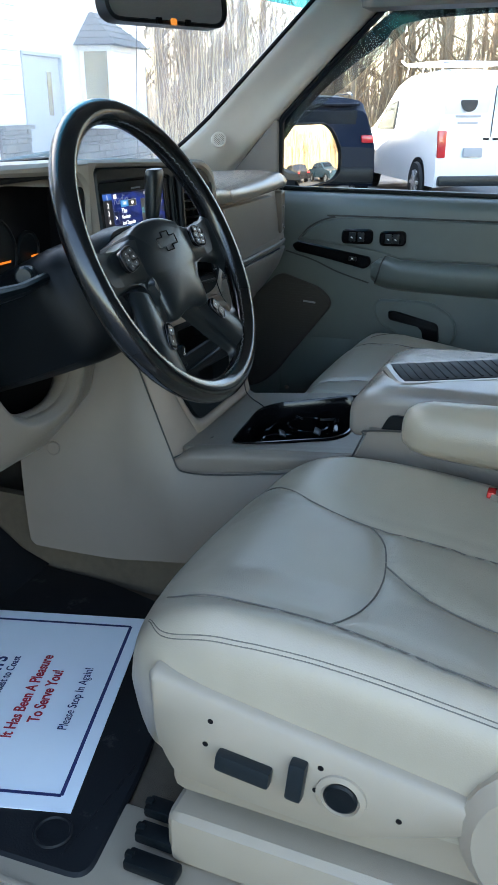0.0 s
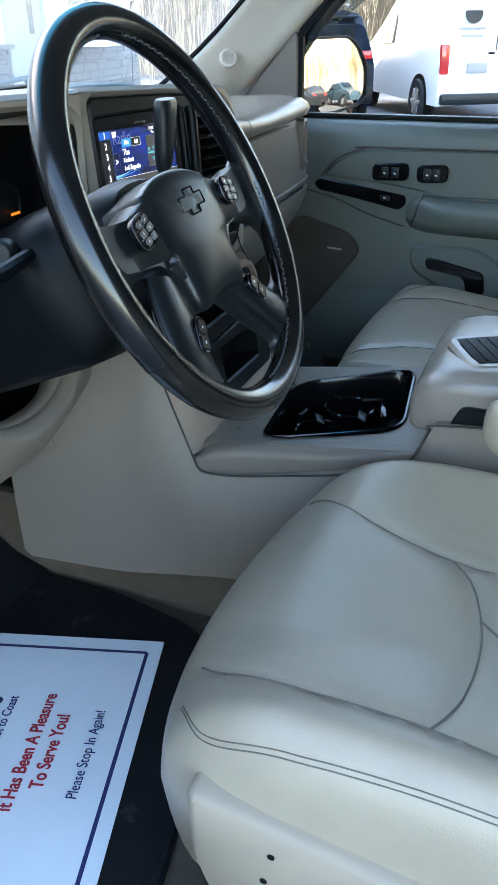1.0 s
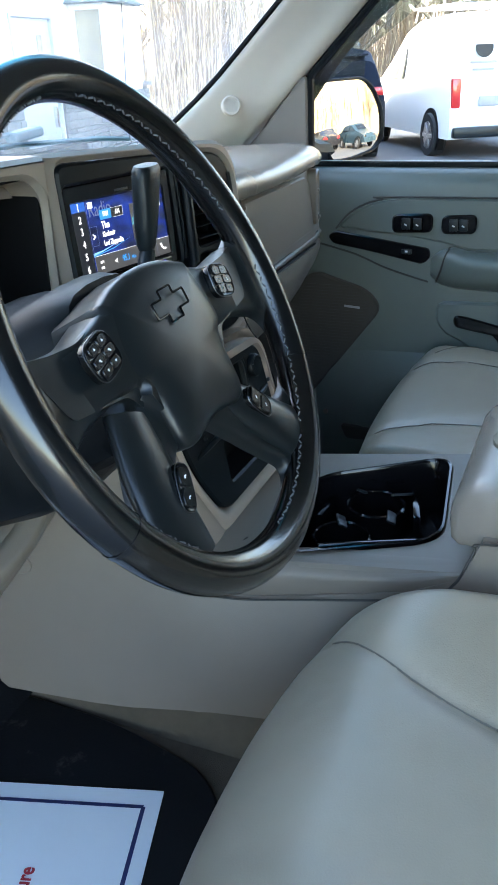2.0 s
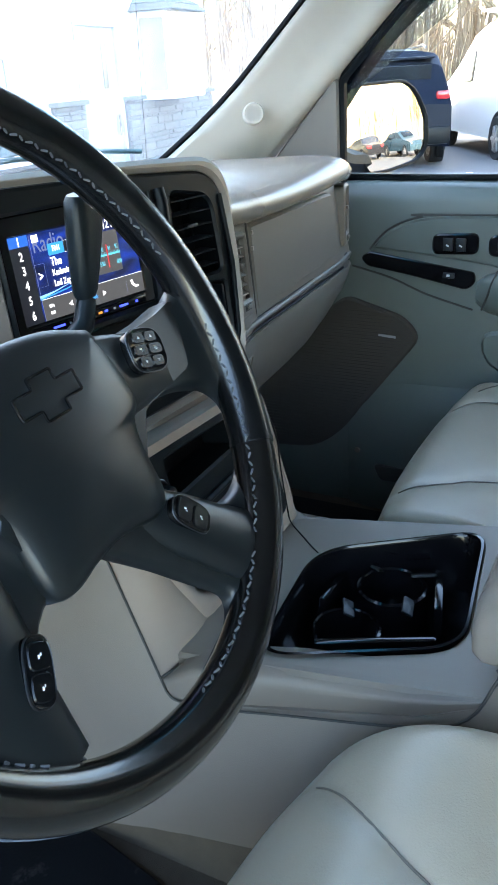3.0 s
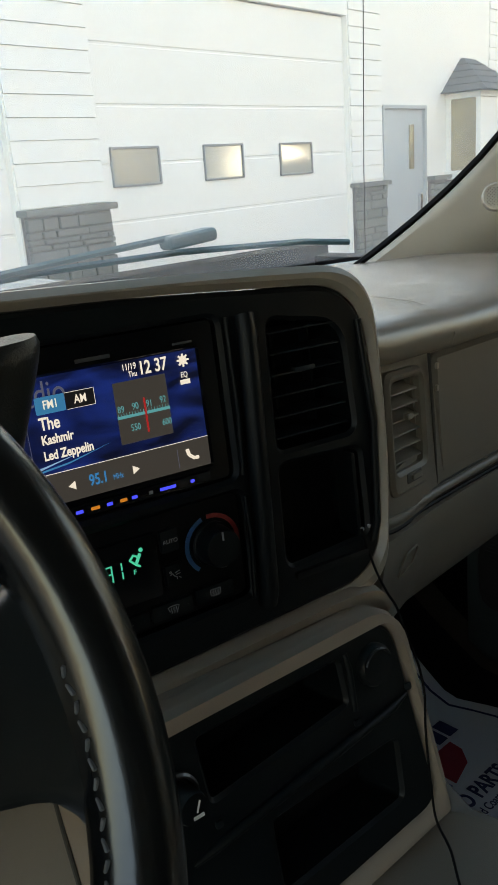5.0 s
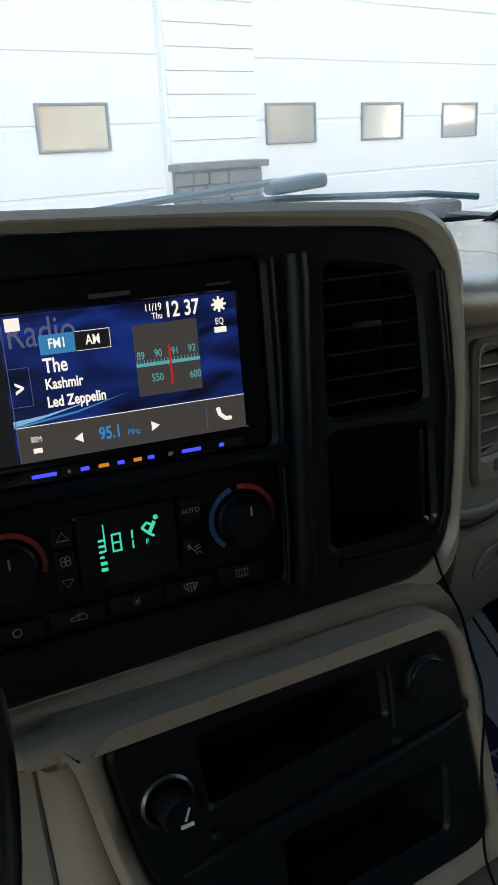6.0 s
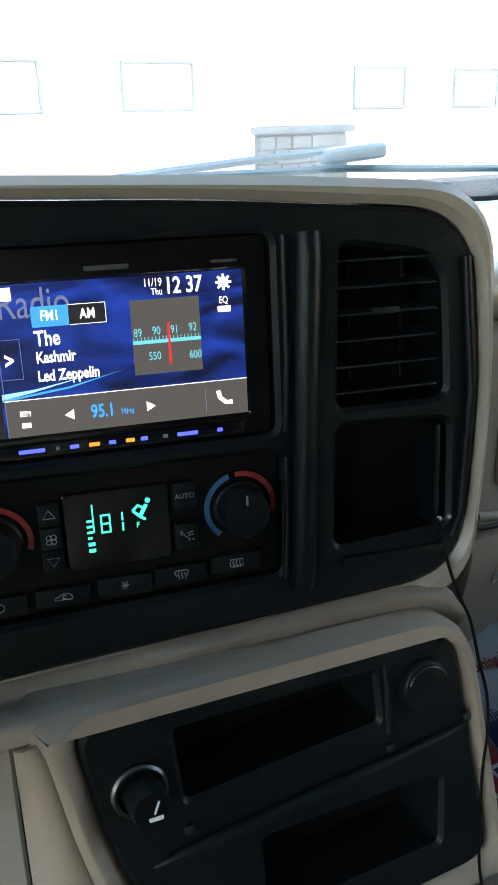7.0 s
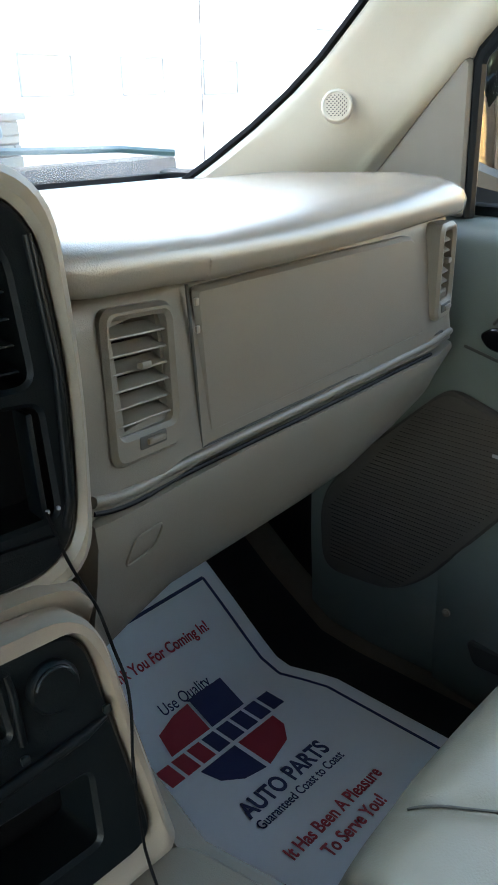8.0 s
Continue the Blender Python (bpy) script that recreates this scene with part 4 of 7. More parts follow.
for cx, kz in ((-0.0712, 1.2575), (0.0728, 1.2600)):
    bm = bmesh.new()
    lathe(bm, (cx, 0.0, kz), (0, -1, 0), [(0.0165, 0), (0.0165, 0.003), (0.0150, 0.004), (0.0143, 0.016), (0.0130, 0.0185), (0.0, 0.0185)])
    kn = part("dial", bm, BLACK, cl, "round black temperature dial", M=T3)
    part("dial_mark", box((cx, -0.0190, kz + 0.0095), (0.0012, 0.0006, 0.006), 0), GREY_MARK, kn, M=T3)
    for k in range(22):
        a = radians(225 - 11.2 * k)
        if k == 11:
            continue
        bm = bmesh.new()
        rbox(bm, (cx + 0.0207 * math.cos(a), -0.0015, kz + 0.0207 * math.sin(a)), (0.0032, 0.0006, 0.0039), 0, 1, Matrix.Rotation(-a, 4, "Y"))
        part("scale_mark", bm, BLUE_MARK if k < 12 else RED_MARK, cl, M=T3)


def button(x, z, w_, h_):
    bm = bmesh.new()
    rbox(bm, (x, -0.002, z), (w_, 0.006, h_), 0.0015)
    return part("button", bm, BLACK, cl, M=T3)


for x, z in ((-0.0394, 1.2720), (-0.0394, 1.2572), (-0.0396, 1.2437)):
    button(x, z, 0.012, 0.0135)
for x, z in ((0.0386, 1.2727), (0.0387, 1.2472)):
    button(x, z, 0.0135, 0.0165)
ROW = ((-0.0722, 1.2200), (-0.0364, 1.2208), (-0.0005, 1.2222), (0.0336, 1.2232), (0.0678, 1.2250))
for x, z in ROW:
    button(x, z, 0.0315, 0.0115)
    part("button_lamp", box((x + 0.0118, -0.0050, z), (0.0014, 0.0006, 0.0014), 0), CHARCOAL, cl, M=T3)
ctext("AUTO", 0.0042, 0.0386, 1.2727, GREY_MARK, lift=0.0054)
for x, z, up in ((-0.0394, 1.2720, 1), (-0.0396, 1.2437, -1)):
    bm = bmesh.new()
    tube(bm, [(x - 0.0035, 0, z - 0.002 * up), (x, 0, z + 0.003 * up), (x + 0.0035, 0, z - 0.002 * up)], 0.0005, 5, closed=True)
    part("button_icon", bm, GREY_MARK, cl, M=T3 @ Matrix.Translation((0, -0.0054, 0)))
def icon(name, x, z, *lines):
    """An icon of thin strokes; each line is a list of points in millimetres from its middle."""
    bm = bmesh.new()
    for pts in lines:
        tube(bm, [(x + a * 0.001, 0, z + b * 0.001) for a, b in pts], 0.00036, 5)
    part(name, bm, GREY_MARK, cl, M=T3 @ Matrix.Translation((0, -0.0054, 0)))


def arc(cx, cy, rad, a0, a1, n=10):
    return [(cx + rad * math.cos(radians(lerp(a0, a1, k / n))), cy + rad * math.sin(radians(lerp(a0, a1, k / n)))) for k in range(n + 1)]


icon("fan_icon", -0.0394, 0.0 + 1.2572, *[arc(1.9 * math.cos(q), 1.9 * math.sin(q), 1.5, 0, 360) for q in (0.8, 2.37, 3.94, 5.51)])
icon("airflow_icon", 0.0387, 1.2472, [(-4, 1), (-2, 2), (-1, 0), (1, -1), (1, -3)], arc(-3.4, 3.2, 0.7, 0, 360), [(0, 2), (3.5, 3)], [(0.5, 0.6), (4, 1)], [(2.5, -1.5), (4.2, -2.6)])
icon("power_icon", ROW[0][0], ROW[0][1], arc(0, 0, 2.5, 0, 360, 14))
icon("recirculate_icon", ROW[1][0], ROW[1][1], [(-5, -1.6), (-5, 0), (-2.5, 0.6), (-0.5, 2.2), (3, 2.2), (5, 0), (5, -1.6), (-5, -1.6)], arc(0.6, 0.1, 1.1, 30, 300))
icon("air_conditioning_icon", ROW[2][0], ROW[2][1], *[[(-2.6 * math.cos(k * 1.0472), -2.6 * math.sin(k * 1.0472)), (2.6 * math.cos(k * 1.0472), 2.6 * math.sin(k * 1.0472))] for k in range(3)])
icon("front_defrost_icon", ROW[3][0], ROW[3][1], [(-3, -1), (-4.4, 2.2), (-2, 2.8), (2, 2.8), (4.4, 2.2), (3, -1)], *[[(q, -2.8), (q + 0.7, -1.2), (q - 0.4, 0.4), (q + 0.3, 1.6)] for q in (-2, 0, 2)])
icon("rear_defrost_icon", ROW[4][0], ROW[4][1], [(-4, -1.8), (-4, 2.6), (4, 2.6), (4, -1.8), (-4, -1.8)], *[[(q, -2.8), (q + 0.6, -1.0), (q - 0.4, 0.4), (q + 0.3, 1.8)] for q in (-2, 0, 2)])

# ---- beige ledge and lower stack ----
low = thing("lower_stack", tuple(sp(0.08, 0.08, 0.98)), "beige lower centre stack holding a black pocket panel", "centre stack")
LA = math.atan2(0.030, 0.165)      # lean of the panel
T4 = S0 @ Matrix.Translation((0, -0.074, 1.150)) @ Matrix.Rotation(radians(6.5), 4, "Z") @ Matrix.Rotation(-LA, 4, "X")
# local: x across, z up the panel from its top edge region
bm = bmesh.new()
rings = []
for u0, drop, f in ((-0.106, 0.004, 0.06), (-0.1045, 0.003, 0.30), (-0.100, 0.002, 0.55), (-0.092, 0.001, 0.78), (-0.081, 0.0, 0.93), (-0.068, 0.0, 1.0), (0.05, 0.0, 1.0), (0.15, 0.0, 1.0), (0.185, 0.002, 1.0), (0.203, 0.007, 1.0), (0.213, 0.017, 1.0), (0.219, 0.032, 1.0)):
    zb = 1.1755 + 0.070 * u0 - drop * 0.7
    zt_ = lerp(0.032, 0.031, (u0 + 0.064) / 0.27) - drop
    back_ = sp(u0, 0.002, zb)
    out_ = [back_.lerp(T4 @ Vector((u0, y, zt_ + dz)), f) for y, dz in ((0.026, 0.001), (0.016, 0.0008), (0.0095, -0.001), (0.0095, -0.010), (0.03, -0.020))]
    front_ = out_[0]
    rings.append([sp(u0, -0.03, zb + 0.002), sp(u0, 0.001, zb + 0.003), sp(u0, 0.009 * f + 0.002, zb - 0.0005), back_.lerp(front_, 0.36) + Vector((0, 0, -0.0075 * f)), back_.lerp(front_, 0.55) + Vector((0, 0, -0.0055 * f)), back_.lerp(front_, 0.85) + Vector((0, 0, -0.0005)), *out_, sp(u0, -0.03, zb - 0.03)])
tracks = [spline([Vector(r[k]) for r in rings], 4) for k in range(len(rings[0]))]
rings = [[t[k] for t in tracks] for k in range(len(tracks[0]))]
loft(bm, rings)
part("ledge", bm, LEDGE, low, "beige ledge below the stack plate", angle=85)
PAN = [(-0.041, 0.0245), (0.204, 0.0235), (0.227, -0.152), (0.03, -0.168), (-0.026, -0.076)]
PR = [0.016, 0.028, 0.022, 0.03, 0.10]
bm = bmesh.new()
plate(bm, rpoly([(-0.064, 0.032), (0.206, 0.031), (0.222, 0.0), (0.230, -0.07), (0.246, -0.172), (0.012, -0.195), (-0.044, -0.085)], [0.012, 0.028, 0.08, 0.06, 0.015, 0.02, 0.10], 6), [rpoly(PAN, PR, 6)], 0.05, 0.009)
part("trim", bm, LEDGE, low, "beige rounded frame of the pocket panel", M=T4, angle=50)
bm = bmesh.new()
plate(bm, rpoly([(x * 0.996 + 0.0003, z * 0.993) for x, z in PAN], PR, 6),
      [rpoly([(0.0173, -0.0365), (0.1455, -0.0250), (0.1435, 0.0095), (0.0145, 0.0095)], 0.004), rpoly([(0.062, -0.134), (0.186, -0.127), (0.189, -0.0765), (0.062, -0.078)], 0.006)], 0.05, 0.003)
pp = part("black_panel", bm, BLACK, low, "black panel with two open pockets", M=T4 @ Matrix.Translation((0, 0.003, 0)))
part("pocket_back", box((0.10, 0.058, -0.07), (0.20, 0.005, 0.17)), BLACK_DEEP, low, M=T4)
bm = bmesh.new()
tube(bm, [(-0.006, 0.004, -0.072), (0.010, 0.001, -0.067), (0.10, 0.0, -0.057), (0.19, 0.001, -0.0475), (0.208, 0.004, -0.0455)], [0.002, 0.004, 0.0045, 0.004, 0.002], 8)
part("shelf_lip", bm, BLACK, low, M=T4, angle=70)
bm = bmesh.new()
tube(bm, [(0.152, 0.005, 0.012), (0.153, 0.003, 0.0), (0.152, 0.003, -0.034)], 0.0028, 8)
part("rib", bm, BLACK, low, M=T4, angle=70)
bm = bmesh.new()
lathe(bm, (-0.0088, 0.004, -0.0195), (0, -1, 0), [(0.0165, 0), (0.0165, 0.004), (0.0150, 0.0055), (0.0135, 0.005), (0.0130, 0.0)])
part("lighter_ring", bm, CHROME_DARK, low, "dull metal lighter ring", M=T4)
bm = bmesh.new()
lathe(bm, (-0.0078, 0.004, -0.0210), (0.10, -1, -0.12), [(0.0115, 0), (0.0115, 0.015), (0.0105, 0.0175), (0, 0.018)])
lt = part("cigarette_lighter", bm, BLACK, low, "black cigarette lighter knob", M=T4)
part("lighter_icon", box((-0.0045, -0.0150, -0.0280), (0.008, 0.0005, 0.0024), 0), WHITE_MARK, low, M=T4)
part("lighter_icon", box((-0.0035, -0.0150, -0.0215), (0.0012, 0.0005, 0.008), 0, 1, Matrix.Rotation(radians(25), 4, "Y")), WHITE_MARK, low, M=T4)
bm = bmesh.new()
lathe(bm, (0.1772, 0.003, -0.0062), (0, -1, 0), [(0.0170, 0), (0.0170, 0.004), (0.0150, 0.007), (0, 0.008)])
part("power_socket_cap", bm, BLACK, low, "round black power socket cap", M=T4)
bm = bmesh.new()
tube(bm, [(0.1772 + 0.0135 * math.cos(x), -0.005, -0.0062 + 0.0135 * math.sin(x)) for x in [radians(20 + 14 * k) for k in range(11)]], 0.0012, 6)
part("socket_tab", bm, CHARCOAL, low, M=T4)
for x, z in ((0.0165, -0.0520), (0.1500, -0.0420), (0.2080, -0.0380)):
    part("screw_head", box((x, 0.0, z), (0.006, 0.004, 0.006), 0.002), CHARCOAL, low, M=T4)

# ---- steering wheel ----
WT = radians(26.4)
wc = Vector((-0.338, -0.230, 1.3615))
WY = radians(2.4)
ex, en = Vector((math.cos(WY), math.sin(WY), 0)), Vector((math.sin(WY) * math.cos(WT), -math.cos(WY) * math.cos(WT), math.sin(WT)))
ev = en.cross(ex)
MW = Matrix.Translation(wc) @ Matrix((ex, ev, en)).transposed().to_4x4()
wheel = thing("steering_wheel", tuple(wc), "black leather steering wheel with stitched rim and thumb switches", "steering wheel")
RR, RT = 0.1895, 0.0158


def rim_piece(a0, a1, r, m, name, label=""):
    bm = bmesh.new()
    n = max(4, int(abs(a1 - a0) / 4))
    tube(bm, [(RR * math.cos(radians(lerp(a0, a1, i / n))), RR * math.sin(radians(lerp(a0, a1, i / n))), 0) for i in range(n + 1)], r, 18)
    return part(name, bm, m, wheel, label, M=MW)


rim_piece(-28, 208, RT, RIM_LEATHER, "rim_grip", "leather-wrapped upper rim")
rim_piece(208, 332, RT * 0.985, RIM_GLOSS, "rim_grip", "smooth glossy lower rim")
for a in (-28, 208):
    rim_piece(a - 0.6, a + 0.6, RT * 1.03, RIM_LEATHER, "rim_joint")


def stitches(a0, a1, n):
    for i in range(n):
        a = radians(lerp(a0, a1, i / (n - 1)))
        rr = RR - RT * 0.93
        bm = bmesh.new()
        rbox(bm, (0, 0, 0), (0.0017, 0.0046, 0.0012), 0.0004, 1, Matrix.Rotation(0.5 if i % 2 else -0.5, 4, "X"))
        bm.transform(Matrix.Translation((rr * math.cos(a), rr * math.sin(a), 0.006)) @ Matrix.Rotation(a, 4, "Z"))
        part("stitch", bm, STITCH, wheel, M=MW)


stitches(20, 82, 34)
stitches(98, 160, 30)
stitches(-50, 0, 26)
stitches(180, 228, 22)
stitches(-92, -56, 20)
# spoke frame: one moulding with three openings
top_ = [(0.188, 0.039), (0.168, 0.029), (0.14, 0.024), (0.108, 0.022), (0.067, 0.031), (0.037, 0.042), (0.0, 0.047)]
top_ = top_ + [(-x, y) for x, y in reversed(top_[:-1])]
arc_ = [(0.198 * math.cos(radians(a)), 0.198 * math.sin(radians(a))) for a in range(174, 367, 8)]
open_r = [(0.064, -0.024), (0.100, -0.024), (0.135, -0.028), (0.165, -0.038), (0.1745, -0.057), (0.166, -0.078), (0.152, -0.102), (0.135, -0.110), (0.113, -0.110), (0.080, -0.086), (0.058, -0.062), (0.054, -0.040)]
open_l = [(-0.064, -0.024), (-0.100, -0.023), (-0.135, -0.028), (-0.165, -0.038), (-0.1745, -0.057), (-0.167, -0.077), (-0.155, -0.097), (-0.134, -0.096), (-0.118, -0.070), (-0.100, -0.045), (-0.080, -0.038)]
open_b = [(-0.070, -0.086), (-0.048, -0.075), (-0.020, -0.072), (-0.004, -0.080), (0.033, -0.112), (0.075, -0.158), (0.062, -0.172), (0.0, -0.183), (-0.062, -0.172), (-0.087, -0.160), (-0.087, -0.123)]
bm = bmesh.new()
plate(bm, top_ + arc_, [rpoly(open_r, 0.010, 3), rpoly(list(reversed(open_l)), 0.010, 3), rpoly(open_b, 0.012, 3)], 0.014, 0.005)
bm.transform(Matrix(((1, 0, 0, 0), (0, 0, 1, 0), (0, -1, 0, 0), (0, 0, 0, 1))))
for v in bm.verts:
    rr = math.hypot(v.co.x, v.co.y) / 0.184
    if v.co.y > -0.034:
        v.co.z += 0.0065 * max(0, min(1, 1 - (abs(v.co.x) - 0.080) / 0.075))
    v.co.z += -0.004 - 0.006 * math.sin(math.pi * min(1, rr) ** 2) + 0.004 * rr
part("spoke_frame", bm, HUB, wheel, "charcoal four-spoke moulding", M=MW, angle=50)
# crowned shells of the two lower spokes
for line_, wd in (([(0.034, -0.068), (0.060, -0.096), (0.085, -0.121), (0.108, -0.142)], [0.016, 0.021, 0.024, 0.027]), ([(-0.088, -0.036), (-0.104, -0.074), (-0.112, -0.108), (-0.114, -0.142)], [0.020, 0.028, 0.030, 0.030])):
    bm = bmesh.new()
    rings = []
    pts_ = [Vector((x, y, 0)) for x, y in line_]
    for i, p in enumerate(pts_):
        t_ = (pts_[min(i + 1, 3)] - pts_[max(i - 1, 0)]).normalized()
        q_ = Vector((-t_.y, t_.x, 0))
        rings.append([p + q_ * wd[i] * math.cos(x) + Vector((0, 0, (-0.014, -0.007, -0.005, -0.004)[i] + 0.010 * math.sin(x))) for x in [k * math.pi / 8 for k in range(16)]])
    loft(bm, rings)
    part("spoke_shell", bm, HUB, wheel, M=MW, angle=60)
# hub body behind the cover
body_ = top_[1:-1] + [(-0.150, -0.018), (-0.085, -0.026), (-0.055, -0.066), (0.0, -0.072), (0.055, -0.066), (0.085, -0.026), (0.150, -0.018)]
bm = bmesh.new()
loft(bm, [[(x * kx, y * ky + dy, z * (1 - 0.55 * min(1, abs(x) / 0.16))) for x, y in rpoly(body_, 0.006, 2)] for kx, ky, dy, z in ((0.99, 0.98, 0, -0.008), (1.0, 1.0, 0.001, -0.020), (0.98, 0.99, 0.002, -0.042), (0.90, 0.94, 0.0, -0.060), (0.80, 0.85, 0.0, -0.064))])
part("hub_body", bm, HUB, wheel, "rounded charcoal hub body", M=MW, angle=60)
# hub cover
hubp = [(0.0, 0.048), (0.035, 0.045), (0.062, 0.037), (0.068, 0.034), (0.0735, 0.020), (0.0775, 0.004), (0.0785, -0.012), (0.0755, -0.019), (0.068, -0.024), (0.0630, -0.033), (0.0605, -0.046), (0.0600, -0.062), (0.0585, -0.074), (0.053, -0.081), (0.040, -0.083), (0.020, -0.079), (0.0, -0.077)]
hubo = hubp + [(-x, y) for x, y in reversed(hubp[1:-1])]
hubo = [tuple(p) for p in spline([(x, y, 0) for x, y in hubo], 3, True)]
bm = bmesh.new()


def dome(p, k):
    q = Vector((p[0], p[1] + 0.025))
    e = q.normalized() * 0.062
    f = max(0, 1 - k) * 0.9
    return (lerp(q.x, e.x, f) * k, lerp(q.y, e.y, f) * k - 0.025)


loft(bm, [[(*dome(p, k), z) for p in hubo] for k, z in ((0.98, -0.05), (1.0, -0.012), (1.0, -0.0045), (0.985, -0.0015), (0.93, 0.0015), (0.8, 0.0045), (0.6, 0.0068), (0.3, 0.0085), (0.05, 0.009))])
hub = part("hub_cover", bm, HUB, wheel, "charcoal airbag cover", M=MW)
bm = bmesh.new()
cross = [(-0.026, -0.006), (-0.010, -0.006), (-0.010, -0.0125), (0.010, -0.0125), (0.010, -0.006), (0.026, -0.006), (0.026, 0.006), (0.010, 0.006), (0.010, 0.0125), (-0.010, 0.0125), (-0.010, 0.006), (-0.026, 0.006)]
tube(bm, [(x, y + 0.013, 0.0086) for x, y in rpoly(cross, 0.0012, 2)], 0.0009, 6, closed=True)
part("emblem", bm, POD, hub, "plain raised cross outline", M=MW)


def oval(w_, h_, e_, n=32):
    """Superellipse outline, rounder than a rounded rectangle."""
    return [(w_ / 2 * math.copysign(abs(math.cos(a)) ** e_, math.cos(a)), h_ / 2 * math.copysign(abs(math.sin(a)) ** e_, math.sin(a))) for a in [2 * math.pi * i / n for i in range(n)]]


def switch_pod(pos, rot, w_, h_, rows_):
    P = MW @ Matrix.Translation(pos) @ Matrix.Rotation(radians(rot), 4, "Z")
    bm = bmesh.new()
    loft(bm, [[(x * k_, y * k_, z_) for x, y in oval(w_, h_, 0.62)] for k_, z_ in ((1.0, -0.004), (1.0, 0.0012), (0.97, 0.0022), (0.93, 0.0018))])
    sw = part("switch_pod", bm, POD, wheel, "black thumb switch pod", M=P)
    bm = bmesh.new()
    tube(bm, [(x * 1.01, y * 1.01, 0.0010) for x, y in oval(w_, h_, 0.62)], 0.0006, 5, closed=True)
    part("pod_edge", bm, CHROME_DARK, sw, M=P)
    kw, kh = w_ * 0.86 / 2, h_ * 0.84 / rows_
    for i in (-0.5, 0.5):
        for j in range(rows_):
            x, y = i * kw, (j - (rows_ - 1) / 2) * kh
            k = 1 - 0.16 * (abs(j - (rows_ - 1) / 2) > 0.6)
            bm = bmesh.new()
            loft(bm, [[(x * k + px * q, y + py * q, z_) for px, py in oval(kw * 0.95 * k, kh * 0.93, 0.5, 16)] for q, z_ in ((1, 0.001), (1, 0.0022), (0.9, 0.0029))])
            key = part("switch_key", bm, POD, sw, M=P)
            bm = bmesh.new()
            if rows_ == 3 and j != 1:
                u_ = 1 if j else -1
                bm.faces.new([bm.verts.new((x * k + dx, y + u_ * dy, 0.0031)) for dx, dy in ((-0.0015, -0.0009), (0.0015, -0.0009), (0, 0.0011))])
            else:
                rbox(bm, (x - 0.0005, y + 0.0005, 0.0030), (0.0020, 0.0010, 0.0004), 0)
                rbox(bm, (x + 0.0006, y - 0.0008, 0.0030), (0.0014, 0.0007, 0.0004), 0)
            part("switch_mark", bm, WHITE_MARK, key, smooth=False, M=P)


switch_pod((0.1015, 0.007, 0.0036), -12, 0.035, 0.029, 3)
switch_pod((-0.1015, 0.007, 0.0036), 12, 0.035, 0.029, 3)
switch_pod((0.062, -0.094, 0.0036), -50, 0.034, 0.019, 1)
switch_pod((-0.093, -0.096, 0.0042), 62, 0.034, 0.017, 1)

# ---- steering column ----
col = thing("steering_column", (-0.333, -0.05, 1.22), "charcoal steering column shroud with gear lever and stalk", "steering column")
bm = bmesh.new()
rings = []
for d, hw, hu_, hd in ((-0.04, 0.056, 0.05, 0.058), (-0.06, 0.070, 0.058, 0.072), (-0.10, 0.072, 0.058, 0.074), (-0.11, 0.078, 0.062, 0.080), (-0.125, 0.088, 0.066, 0.088), (-0.15, 0.090, 0.068, 0.088), (-0.24, 0.088, 0.068, 0.080), (-0.31, 0.085, 0.06, 0.072)):
    rings.append([tuple(p) for p in spline([(-hw, -hd * 0.5, d), (-hw * 0.7, -hd, d), (hw * 0.7, -hd, d), (hw, -hd * 0.5, d), (hw, hu_ * 0.5, d), (hw * 0.6, hu_, d), (-hw * 0.6, hu_, d), (-hw, hu_ * 0.5, d)], 3, True)])
loft(bm, rings)
part("shroud", bm, SHROUD, col, M=MW)
bm = bmesh.new()
lathe(bm, (-0.415, -0.075, 1.302), (-0.95, -0.3, 0), [(0.016, 0), (0.016, 0.010), (0.013, 0.012), (0.012, 0.006), (0, 0.006)])
part("ignition_lock", bm, BLACK_DEEP, col, "round black ignition lock")
bm = bmesh.new()
lathe(bm, (-0.425, -0.078, 1.338), (-0.9, -0.4, 0.1), [(0.010, 0), (0.012, 0.010), (0.012, 0.030), (0.009, 0.034), (0, 0.034)])
part("stalk_knob", bm, CHARCOAL, col, "ribbed grey stalk end")
bm = bmesh.new()
tube(bm, [(-0.245, -0.075, 1.330), (-0.20, -0.082, 1.325), (-0.160, -0.092, 1.330), (-0.132, -0.094, 1.345), (-0.122, -0.093, 1.365)], [0.010, 0.010, 0.0095, 0.009, 0.008], 12)
lv = part("gear_lever", bm, CHARCOAL, col, "curved charcoal gear lever")
bm = bmesh.new()
loft(bm, [[(-0.121 + 0.018 * t + hx * (abs(math.cos(a)) ** 0.7) * (1 if math.cos(a) > 0 else -1), -0.091 + 0.002 * t + hy * math.sin(a) + 0.25 * hx * math.cos(a), 1.366 + 0.078 * t + dz) for a in [i * math.pi / 10 for i in range(20)]]
          for t, hx, hy, dz in ((0, 0.010, 0.008, 0), (0.06, 0.0125, 0.010, 0), (0.3, 0.0170, 0.0115, 0), (0.6, 0.0215, 0.0125, 0), (0.88, 0.0255, 0.0130, 0), (0.97, 0.0258, 0.0128, 0), (1.0, 0.0235, 0.0105, 0.002), (1.0, 0.012, 0.005, 0.003))])
part("knob", bm, CHARCOAL, lv, "flat-topped black lever knob")
bm = bmesh.new()
tube(bm, [(-0.41, -0.10, 1.335), (-0.50, -0.12, 1.335), (-0.60, -0.13, 1.34)], [0.007, 0.008, 0.011], 10)
part("turn_stalk", bm, BLACK, col)
